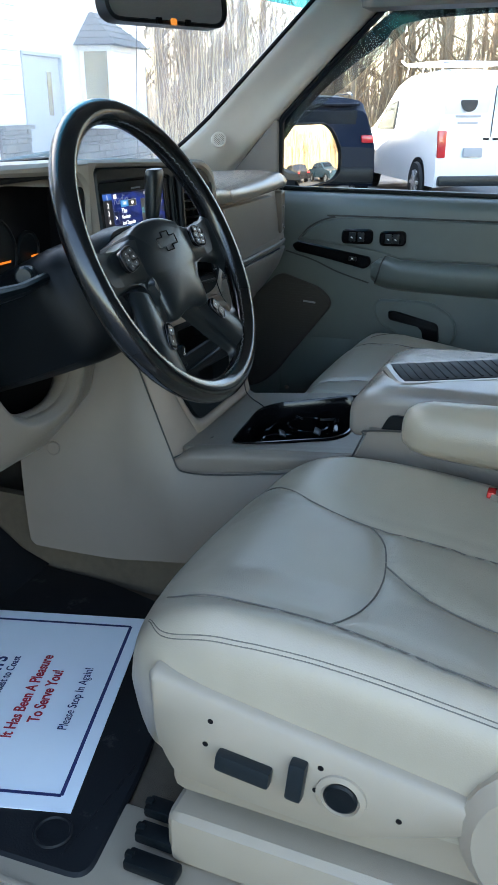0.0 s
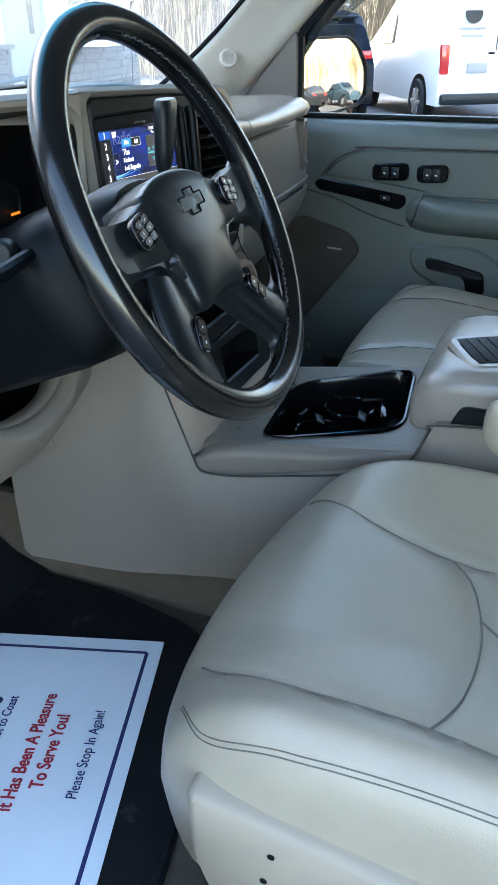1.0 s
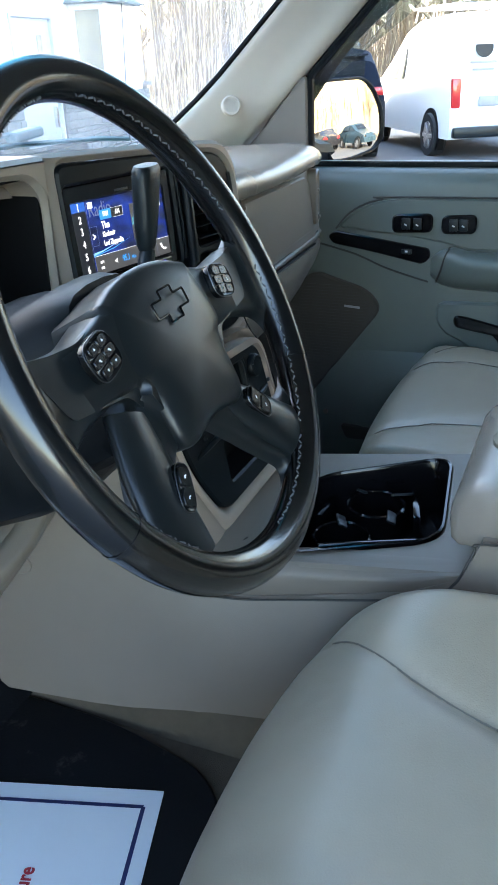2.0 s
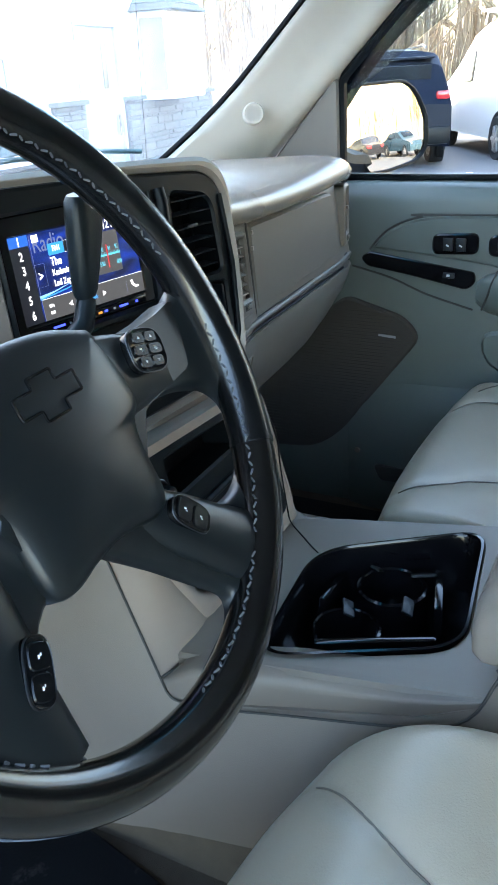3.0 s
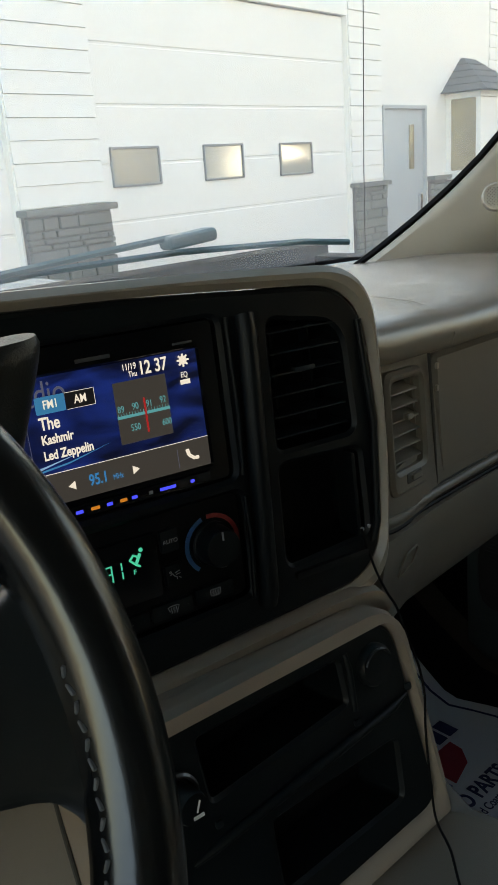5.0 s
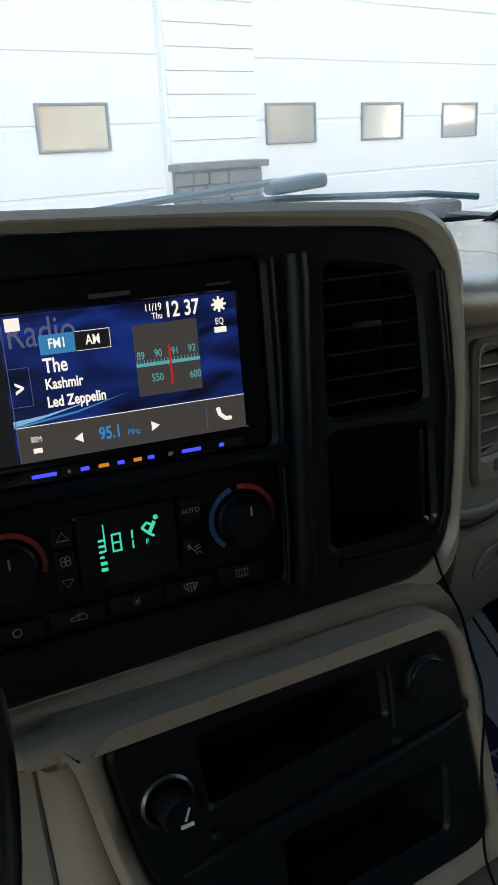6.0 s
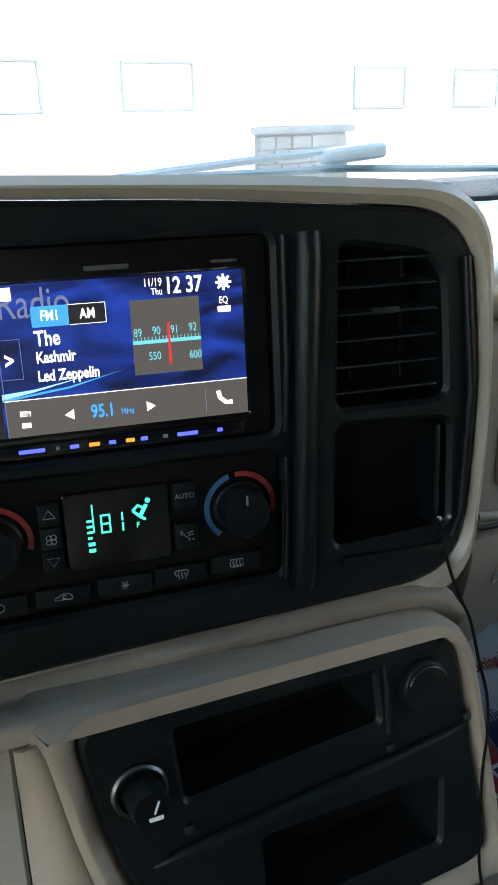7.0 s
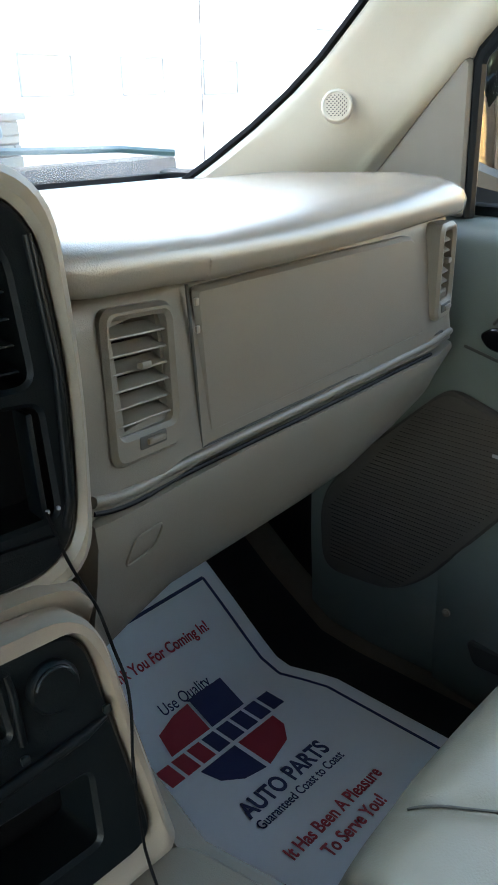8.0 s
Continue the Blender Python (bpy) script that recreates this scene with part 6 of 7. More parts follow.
part("toe_flap", bm, RUBBER, mt)
bm = bmesh.new()
tube(bm, [(-0.645 + 0.024 * math.cos(a), -0.195 + 0.024 * math.sin(a), 0.652) for a in [i * math.pi / 12 for i in range(24)]], 0.003, 6, closed=True)
part("raised_ring", bm, RUBBER, mt)
for k in range(6):
    part("mat_ridge", box((-0.66, -0.225, 0.6515), (0.02, 0.004, 0.002), 0.001), RUBBER, mt, M=Matrix.Translation((0.03 * k, -0.002 * k, 0)))


def paper_mat(P, length, curl, label):
    """Printed paper mat; local x along its width (0.446), y from the seat edge forwards."""
    pm = thing("paper_floor_mat", tuple(P.translation), label, "paper mat", "paper mats")
    W2 = 0.229

    def lift(x, y):
        f = max(0.0, y - curl)
        g = f * f / (0.03 + f)
        return 0.0006 * math.sin(9 * x + 5 * y) + 0.60 * g + 0.003 * math.sin(14 * y + 6 * x) * min(1, f * 8) + 0.10 * g * max(0, x) * 2

    def back(y):
        f = max(0.0, y - curl)
        return y - 0.20 * f * f / (0.03 + f)

    bm = bmesh.new()
    n = 24
    notch = lambda y: W2 - (0.034 * min(1, max(0, (y - curl + 0.06) / 0.08)))
    sheet(bm, [[(x, back(length * j / n), lift(x, length * j / n)) for x in [lerp(-notch(length * j / n), notch(length * j / n), i / 12) for i in range(13)]] for j in range(n + 1)], (0, 0, -0.0012))
    part("paper", bm, PAPER, pm, M=P)
    border = [(-(W2 - 0.028), 0.022), ((W2 - 0.028), 0.022)]
    side = [length * j / 16 for j in range(1, 16)] + [length - 0.03]
    loop = border + [((notch(y) - 0.028), y) for y in side if y > 0.03] + [(-(notch(y) - 0.028), y) for y in reversed(side) if y > 0.03]
    bm = bmesh.new()
    k = len(loop)
    for i in range(k):
        a, b = Vector(loop[i]), Vector(loop[(i + 1) % k])
        m_ = max(1, int((b - a).length / 0.03))
        t_ = (b - a).normalized()
        q = Vector((-t_.y, t_.x)) * 0.0028
        for j in range(m_):
            c, d = a.lerp(b, j / m_), a.lerp(b, (j + 1) / m_)
            vs = [bm.verts.new((v.x, back(v.y), lift(v.x, v.y) + 0.0005)) for v in (c - q, d - q, d + q, c + q)]
            bm.faces.new(vs)
    part("printed_border", bm, NAVY_INK, pm, smooth=False, M=P)

    def put(body, size, y, m, bold=0.0, wide=0.84):
        slope = math.atan((lift(0, y + 0.01) - lift(0, y - 0.01)) / 0.02)
        words("printed_line", body, size, P @ Matrix.Translation((0, back(y), lift(0, y) + (0.0012 if y < curl else 0.006))) @ Matrix.Rotation(slope, 4, "X") @ Matrix.Diagonal((wide, 1, 1, 1)), m, pm, "CENTER", bold=bold)

    put("Please Stop In Again!", 0.021, 0.062, NAVY_INK, 0.0, 0.86)
    put("To Serve You!", 0.026, 0.112, RED_INK, 0.0006)
    put("It Has Been A Pleasure", 0.026, 0.142, RED_INK, 0.0006)
    put("Guaranteed Coast to Coast", 0.0195, 0.195, NAVY_INK, 0.0002)
    put("AUTO PARTS", 0.036, 0.222, NAVY_INK, 0.0010)
    put("Use Quality", 0.026, 0.418, NAVY_INK)
    put("Thank You For Coming In!", 0.025, 0.487, RED_INK, 0.0005)

    def blob(pts, m, h):
        bm = bmesh.new()
        vs = [bm.verts.new((x * 1.35, back(0.253 + (y - 0.262) * 1.28), lift(x * 1.35, 0.253 + (y - 0.262) * 1.28) + h)) for x, y in pts]
        bm.faces.new(vs)
        bmesh.ops.triangulate(bm, faces=bm.faces)
        part("logo_shape", bm, m, pm, smooth=False, M=P)

    for x0 in (-0.056, 0.002):
        m = RED_INK if x0 < 0 else NAVY_INK
        blob([(x0, 0.345), (x0 + 0.054, 0.345), (x0 + 0.054, 0.388), (x0, 0.388)] if x0 > 0 else [(x0 - 0.006, 0.345), (x0 + 0.054, 0.345), (x0 + 0.054, 0.385), (x0 + 0.03, 0.383), (x0, 0.374)], m, 0.0008)
    blob([(-0.056, 0.308), (-0.002, 0.308), (-0.002, 0.262), (-0.03, 0.268), (-0.05, 0.284)], NAVY_INK, 0.0008)
    blob([(0.004, 0.308), (0.064, 0.308), (0.062, 0.290), (0.045, 0.272), (0.004, 0.262)], RED_INK, 0.0008)
    for i in range(8):
        x0 = -0.092 + 0.0235 * i
        blob([(x0, 0.313), (x0 + 0.019, 0.313), (x0 + 0.019, 0.340), (x0, 0.340)], RED_INK if i < 3 else NAVY_INK, 0.0011)
    return pm


pmat = thing("rubber_floor_mat", (0.60, 0.0, FLOOR_Z), "black rubber floor mat in the passenger footwell", "floor mat")
bm = bmesh.new()
sheet(bm, [[(x, y, z) for x in (0.30, 0.5, 0.7, 0.86)] for y, z in ((-0.25, 0.640), (0.18, 0.641), (0.25, 0.648), (0.36, 0.715), (0.50, 0.820), (0.59, 0.99))], (0, 0.006, -0.006))
part("mat", bm, RUBBER, pmat)
paper_mat(pose(-0.390, -0.135, 0.6525, 0, 0, 16.2), 0.56, 0.36, "printed white paper mat lying on the driver floor")
paper_mat(pose(0.572, -0.141, 0.653, 0, 0, 0) @ Matrix.Diagonal((0.88, 1, 1, 1)), 0.585, 0.360, "printed white paper mat curling up the passenger footwell")

# ---- passenger door ----
door = thing("passenger_door", (0.93, -0.4, 0.62), "closed beige passenger door in shaded grey-green with armrest, switches and speaker", "car door")


def dp(y, z, x=0.90):
    return (x, y, z)


PD = Matrix(((0, 1, 0, 0), (-1, 0, 0, 0), (0, 0, 1, 0), (0, 0, 0, 1)))


def dplate(pts, r, x, depth, m, name, label="", holes=(), edge=0.004, parent=None):
    bm = bmesh.new()
    plate(bm, rpoly([(-y, z) for y, z in pts], r, 6), [rpoly([(-y, z) for y, z in h], 0.01, 5) for h in holes], depth, edge)
    return part(name, bm, m, parent or door, label, M=Matrix.Translation((x, 0, 0)) @ PD)


# main inner panel, slightly bellied
bm = bmesh.new()
rows = []
for y in [0.30 - 0.065 * i for i in range(20)]:
    rows.append([(x, y, z) for z, x in ((0.56, 0.905), (0.66, 0.898), (0.80, 0.892), (0.95, 0.892), (1.08, 0.897), (1.16, 0.903), (1.24, 0.908), (1.285, 0.910), (1.305, 0.916), (1.316, 0.930), (1.320, 0.955), (1.316, 0.985))])
rows = [r for r in rows if r[0][1] <= 0.30]
sheet(bm, rows, (0.03, 0, -0.01))
part("inner_panel", bm, DOOR_SHADED, door, "beige moulded door panel in shaded grey-green", angle=40)
# arched upper insert
dplate([(0.015, 1.198), (-0.01, 1.225), (-0.045, 1.246), (-0.085, 1.257), (-0.14, 1.262), (-0.95, 1.268), (-0.95, 1.165), (-0.26, 1.160), (-0.225, 1.172), (-0.12, 1.186)], [0.01, 0.02, 0.02, 0.03, 0.03, 0.01, 0.01, 0.02, 0.02, 0.03], 0.900, 0.012, DOOR_SHADED, "upper_insert", "arched beige door insert in shaded grey-green")
bm = bmesh.new()
tube(bm, spline([(0.8995, 0.018, 1.196), (0.8995, -0.01, 1.228), (0.8995, -0.045, 1.249), (0.8995, -0.085, 1.260), (0.8995, -0.14, 1.265), (0.8995, -0.95, 1.271)], 5), 0.0022, 6)
part("panel_gap", bm, SEAM, door)
bm = bmesh.new()
tube(bm, spline([(0.889, 0.05, 1.165), (0.888, -0.03, 1.145), (0.886, -0.10, 1.118), (0.884, -0.19, 1.094)], 5), 0.0022, 6)
part("panel_gap", bm, SEAM, door)
# dark trim sliver with lock switch
dplate([(0.036, 1.180), (0.020, 1.192), (-0.187, 1.161), (-0.190, 1.142), (-0.174, 1.127), (-0.058, 1.151), (0.024, 1.164)], [0.008, 0.012, 0.008, 0.010, 0.012, 0.05, 0.012], 0.896, 0.012, BLACK_GLOSS, "trim_sliver", "glossy dark door trim with a lock switch", edge=0.002)
part("lock_switch", box((0.893, -0.140, 1.154), (0.008, 0.022, 0.010), 0.002), CHARCOAL, door)
part("switch_mark", box((0.8888, -0.140, 1.155), (0.001, 0.006, 0.004), 0), WHITE_MARK, door)
for y0, y1, mk in ((-0.106, -0.192, True), (-0.210, -0.281, False)):
    sb = dplate([(y0, 1.230), (y1, 1.234), (y1, 1.195), (y0, 1.192)], 0.014, 0.893, 0.012, BLACK_GLOSS, "switch_bezel", "black seat heater switch plate" if mk else "black memory switch plate", edge=0.003)
    for k in (0.36, 0.64):
        part("switch_key", box((0.890, lerp(y0, y1, k), 1.2125), (0.006, 0.018, 0.024), 0.002), CHARCOAL, sb)
        part("switch_mark", box((0.8865, lerp(y0, y1, k), 1.211), (0.001, 0.006, 0.0028), 0, 1, Matrix.Rotation(0.5, 4, "X")), WHITE_MARK, sb)
# armrest
bm = bmesh.new()
rings = []
for y, d_, z0, z1 in ((-0.193, 0.012, 1.110, 1.140), (-0.211, 0.020, 1.098, 1.152), (-0.238, 0.032, 1.094, 1.160), (-0.27, 0.040, 1.092, 1.153), (-0.36, 0.048, 1.090, 1.153), (-0.60, 0.052, 1.090, 1.155), (-0.95, 0.052, 1.090, 1.155)):
    rings.append([tuple(p) for p in spline([(0.905, y, z1), (0.90 - d_ * 0.6, y, z1 + 0.002), (0.90 - d_, y, z1 - 0.012), (0.90 - d_ * 0.95, y, (z0 + z1) / 2 - 0.01), (0.90 - d_ * 0.6, y, z0), (0.905, y, z0 - 0.01)], 3, True)])
loft(bm, rings)
part("armrest", bm, DOOR_SHADED, door, "padded beige armrest in shaded grey-green", angle=60)
bm = bmesh.new()
tube(bm, [(0.888, -0.231, 1.168), (0.876, -0.224, 1.150), (0.874, -0.216, 1.120), (0.886, -0.206, 1.094)], 0.002, 6)
part("panel_gap", bm, SEAM, door)
# lower storage bulge with pull cup
dplate([(-0.205, 1.052), (-0.36, 1.056), (-0.425, 1.02), (-0.435, 0.96), (-0.40, 0.92), (-0.33, 0.91), (-0.28, 0.96), (-0.215, 0.99)], 0.03, 0.884, 0.012, DOOR_SHADED, "pull_cup", edge=0.005)
dplate([(-0.248, 1.026), (-0.276, 1.024), (-0.385, 1.000), (-0.392, 0.950), (-0.352, 0.952), (-0.345, 0.985), (-0.25, 1.000)], 0.012, 0.879, 0.014, BLACK_GLOSS, "door_pull", "black door pull recess", edge=0.003)
# speaker grille
sg = dplate([(0.066, 1.106), (-0.060, 1.068), (-0.092, 1.028), (0.079, 0.803), (0.139, 0.760), (0.268, 0.750), (0.277, 0.880), (0.204, 0.976)], [0.025, 0.04, 0.025, 0.05, 0.04, 0.04, 0.05, 0.05], 0.880, 0.014, GRILLE, "speaker_grille", "dark brown perforated speaker grille")
part("maker_mark_bar", box((0.8788, -0.026, 1.030), (0.002, 0.036, 0.005), 0.0005, 1, Matrix.Rotation(radians(4), 4, "X")), GREY_MARK, sg)
bm = bmesh.new()
for i in range(43):
    z = 0.782 + 0.007 * i
    ya = 0.25 if z < 0.86 else lerp(0.262, 0.085, min(1, (z - 0.86) / 0.23))
    yb = lerp(0.118, -0.074, (z - 0.782) / 0.24) if z < 1.02 else lerp(-0.076, -0.02, (z - 1.02) / 0.06)
    tube(bm, [(0.8792, ya, z), (0.8792, yb, z)], 0.0009, 4)
part("grille_rib", bm, GRILLE, sg)
# bulge and map pocket
bm = bmesh.new()
rings = []
for y, d_ in ((0.06, 0.006), (0.02, 0.02), (-0.06, 0.034), (-0.2, 0.04), (-0.6, 0.042), (-0.95, 0.042)):
    rings.append([tuple(p) for p in spline([(0.91, y, 0.93), (0.898 - d_ * 0.5, y, 0.90), (0.895 - d_, y, 0.83), (0.895 - d_, y, 0.72), (0.898 - d_ * 0.6, y, 0.62), (0.91, y, 0.58)], 3, True)])
loft(bm, rings)
part("map_pocket", bm, DOOR_SHADED, door, angle=60)
bm = bmesh.new()
lathe(bm, (0.872, 0.033, 0.775), (-1, 0, 0), [(0.006, 0), (0.006, 0.004), (0, 0.006)], 12)
part("screw_cap", bm, BEIGE, door)
dplate([(-0.005, 0.752), (-0.20, 0.756), (-0.20, 0.722), (-0.02, 0.716)], 0.012, 0.858, 0.02, SEAM, "pocket_mouth", edge=0.003)
# sail panel, window frame and glass
bm = bmesh.new()
plate(bm, rpoly([(-0.260, 1.325), (-0.088, 1.318), (-0.090, 1.500), (-0.10, 1.505)], 0.006, 3), [], 0.03, 0.004)
part("sail_panel", bm, BEIGE, door, "beige triangular mirror sail panel", M=Matrix.Translation((0.922, 0, 0)) @ PD)
bm = bmesh.new()
tube(bm, [(0.935, 0.086, 1.318), (0.935, 0.086, 1.495), (0.93, 0.078, 1.508), (0.93, -0.06, 1.645), (0.93, -0.19, 1.765), (0.93, -0.26, 1.79), (0.93, -0.9, 1.80)], 0.009, 8)
part("window_seal", bm, BLACK, door, "black window seal")
bm = bmesh.new()
rbox(bm, (0.958, -0.42, 1.324), (0.02, 1.02, 0.014), 0.004)
part("belt_seal", bm, BLACK, door)
bm = bmesh.new()
plate(bm, [(-0.086, 1.318), (-0.086, 1.498), (0.06, 1.645), (0.19, 1.765), (0.26, 1.79), (0.92, 1.80), (0.92, 1.318)], [], 0.004, 0.0005)
bm_d = bmesh.new()
up_ = spline([(0.985, 0.115, 1.498), (0.985, 0.055, 1.556), (0.985, -0.005, 1.620), (0.985, -0.100, 1.692), (0.985, -0.210, 1.768), (0.985, -0.300, 1.800), (0.985, -0.900, 1.805)], 4)
lo_ = spline([(0.992, 0.100, 1.446), (0.992, 0.055, 1.505), (0.992, 0.003, 1.562), (0.992, -0.065, 1.618), (0.992, -0.160, 1.680), (0.992, -0.280, 1.738), (0.992, -0.900, 1.745)], 4)
sheet(bm_d, [[p, p.lerp(q, 0.5), q] for p, q in zip(up_, lo_)], (0.003, 0, 0))
part("rain_deflector", bm_d, SMOKED, door, "smoked plastic rain deflector over the window")
gl = part("window_pane", bm, GLASS, door, M=Matrix.Translation((0.945, 0, 0)) @ PD)
gl.visible_shadow = False
bm = bmesh.new()
plate(bm, rpoly([(-0.080, 1.475), (-0.078, 1.50), (0.062, 1.643), (0.192, 1.762), (0.26, 1.788), (0.60, 1.796), (0.60, 1.755), (0.26, 1.742), (0.10, 1.600)], 0.01, 3), [], 0.003, 0.0005)
gl = part("rain_deflector", bm, SMOKE, door, "smoked plastic rain deflector", M=Matrix.Translation((0.975, 0, 0)) @ PD)
part("outer_skin", box((0.995, -0.38, 0.95), (0.03, 1.25, 0.72), 0.012), TRUCK_PAINT, door)

# door mirror
dm = thing("door_mirror", (1.10, 0.10, 1.30), "black truck door mirror reflecting the car park", "side mirror")
mc = Vector((1.115, 0.045, 1.407))

eye_ = Vector((-0.62, -0.58, 1.53))
view = (mc - eye_).normalized()
refl = Vector((0.22, -1.0, 0.030)).normalized()
nrm = (refl - view).normalized()
rx = Vector((0, 0, 1)).cross(nrm).normalized()
# local x across, -y outwards to the viewer, z up
MM = Matrix.Translation(mc) @ Matrix((rx, -nrm, (-nrm).cross(rx) * -1)).transposed().to_4x4()
OUT = [(-0.135, 0.047), (-0.100, 0.078), (0.040, 0.080), (0.070, 0.060), (0.099, 0.012), (0.099, -0.048), (0.072, -0.073), (-0.010, -0.086), (-0.062, -0.087), (-0.074, -0.066), (-0.134, -0.047)]
bm = bmesh.new()
plate(bm, rpoly([(x * 1.09, z * 1.08) for x, z in OUT], 0.02, 4), [rpoly(OUT, 0.018, 4)], 0.02, 0.005)
vs0 = rpoly([(x * 1.08, z * 1.07) for x, z in OUT], 0.02, 4)
loft(bm, [[(x * k, yy, z * k) for x, z in vs0] for k, yy in ((1.0, 0.018), (0.97, 0.05), (0.8, 0.09), (0.5, 0.11), (0.1, 0.115))])
part("housing", bm, BLACK, dm, "black mirror housing", M=MM)
bm = bmesh.new()
go_ = rpoly(OUT, 0.018, 4)
loft(bm, [[(x * k, ((x * k) ** 2 + (z * k) ** 2) / 2.6 - 0.003, z * k) for x, z in go_] for k in [1 - i / 14 for i in range(14)] + [0.01]], True, False)
part("mirror_glass", bm, DOOR_MIRROR, dm, M=MM @ Matrix.Translation((0, 0.006, 0)))
bm = bmesh.new()
tube(bm, [(0.96, 0.13, 1.36), (1.02, 0.115, 1.345), (1.08, 0.10, 1.34)], [0.035, 0.028, 0.03], 10)
part("arm", bm, BLACK, dm)

# ---- bonnet, cowl and wipers ----
hood = thing("truck_bonnet", (XC, 1.2, 1.2), "pale silver truck bonnet in front of the windshield", "bonnet")
bm = bmesh.new()
rows = []
for y, z in ((0.62, 1.335), (0.9, 1.325), (1.3, 1.305), (1.7, 1.275), (1.95, 1.23), (2.03, 1.15)):
    rows.append([(XC + s * 0.86, y, z - 0.035 * abs(s) ** 3 + (0.012 if abs(s) < 0.5 else 0)) for s in [i / 8 - 1 for i in range(17)]])
sheet(bm, rows, (0, 0, -0.03))
part("panel", bm, TRUCK_PAINT, hood, angle=50)
bm = bmesh.new()
for s in (-1, 1):
    rbox(bm, (XC + s * 0.88, 1.25, 1.0), (0.10, 1.6, 0.5), 0.04)
rbox(bm, (XC, 2.02, 0.85), (1.8, 0.10, 0.6), 0.04)
part("fender", bm, TRUCK_PAINT, hood)
bm = bmesh.new()
sheet(bm, [[(x, y - 0.10 * ((x - XC) / 0.85) ** 2, z) for x in [lerp(-0.74, 0.94, i / 12) for i in range(13)]] for y, z in ((0.52, 1.352), (0.56, 1.356), (0.62, 1.345), (0.66, 1.325))], (0, 0, -0.01))
part("cowl", bm, COWL, hood, "grey plastic cowl grille")


def wiper(px, ex_, side):
    wp = thing("windshield_wiper", (px, 0.56, 1.36), "grey windshield wiper resting on the cowl", "wiper", "wipers")
    bm = bmesh.new()
    rbox(bm, (px, 0.485, 1.4290), (0.088, 0.03, 0.019), 0.009, 3, Matrix.Rotation(radians(-4 * side), 4, "Y"))
    part("pivot_cover", bm, COWL, wp)
    bm = bmesh.new()
    tube(bm, [(px - 0.03, 0.487, 1.433), (px - 0.15, 0.500, 1.424), (px - 0.30, 0.510, 1.412)], 0.005, 6)
    part("arm", bm, COWL, wp)
    bm = bmesh.new()
    tube(bm, [(px - 0.42, 0.515, 1.402), (px - 0.2, 0.513, 1.410), (px + 0.0, 0.505, 1.410), (px + 0.2, 0.455, 1.404), (ex_, 0.424, 1.396)], 0.0048, 6)
    part("blade", bm, COWL, wp)


wiper(0.476, 0.745, 1)
wiper(-0.22, 0.06, 1)
ant = thing("radio_antenna", (0.875, 0.50, 1.30), "thin mast radio antenna on the fender", "antenna")
bm = bmesh.new()
cyl(bm, (0.875, 0.50, 1.25), (0.875, 0.50, 1.33), 0.012, 0.008)
tube(bm, [(0.875, 0.50, 1.32), (0.86, 0.485, 1.5), (0.845, 0.465, 1.75), (0.83, 0.45, 2.0)], 0.0009, 6)
part("mast", bm, BLACK, ant)

# ---- ground ----
gr = thing("ground", (0, 0, 0), "grey asphalt car park reaching to the wood", "ground", kind="structure")
bm = bmesh.new()
bmesh.ops.create_grid(bm, x_segments=40, y_segments=40, size=400)
part("asphalt", bm, ASPHALT, gr, smooth=False)
bm = bmesh.new()
for i in range(8):
    rbox(bm, (9.6, -12 + 2.8 * i, 0.004), (4.6, 0.10, 0.004), 0, 1, Matrix.Rotation(radians(8), 4, "Z"))
part("parking_lines", bm, LINE_PAINT, gr, smooth=False)
bm = bmesh.new()
NS = 60
vs = []
for a in range(NS + 1):
    th = radians(-160 + 250 * a / NS)
    vs.append([(math.sin(th) * r, math.cos(th) * r, z) for r, z in ((26.5, 0.02), (30, 0.5), (45, 1.6), (80, 3.0), (160, 3.5))])
loft(bm, vs, False, False)
part("wood_floor", bm, LEAF_LITTER, gr, "leaf-covered bank under the trees")

# ---- garage building ----
bd = thing("garage_building", (6, 6.7, 0), "white-sided garage with stone base, overhead doors and bay window", "building")
BA = math.degrees(math.atan2(0.13, 1.0))
B = pose(0, 6.03, 0, 0, 0, BA)      # local x along the wall, y into the building, z up
HT = 4.7
XL, XR = -16.0, 14.4


def bpart(name, bm, m, label="", parent=None, smooth=True):
    return part(name, bm, m, parent or bd, label, smooth, M=B)


# wall with openings: overhead doors, entry door, bay
DOORS = [(-8.3, -4.6), (-3.6, 0.05), (0.50, 3.42), (4.46, 8.78)]
ENT = (9.605, 10.86)
holes = [[(a, 0.0 + 0.02), (b, 0.02), (b, 3.30), (a, 3.30)] for a, b in DOORS] + [[(ENT[0], 0.10), (ENT[1], 0.10), (ENT[1], 2.25), (ENT[0], 2.25)], [(11.6, 1.36), (12.6, 1.36), (12.6, 2.30), (11.6, 2.30)]]
bm = bmesh.new()
plate(bm, [(XL, 0.0), (XR, 0.0), (XR, HT), (XL, HT)], holes, 0.25, 0.001)
bpart("front_wall", bm, GARAGE_WHITE, "white front wall")
bm = bmesh.new()
rbox(bm, ((XL + XR) / 2, 9.3, HT / 2), (XR - XL - 0.02, 0.2, HT), 0)
rbox(bm, (XL + 0.1, 4.8, HT / 2), (0.2, 9.0, HT), 0)
rbox(bm, (XR - 0.1, 4.8, HT / 2), (0.2, 9.0, HT), 0)
bpart("side_wall", bm, SIDING)
bm = bmesh.new()
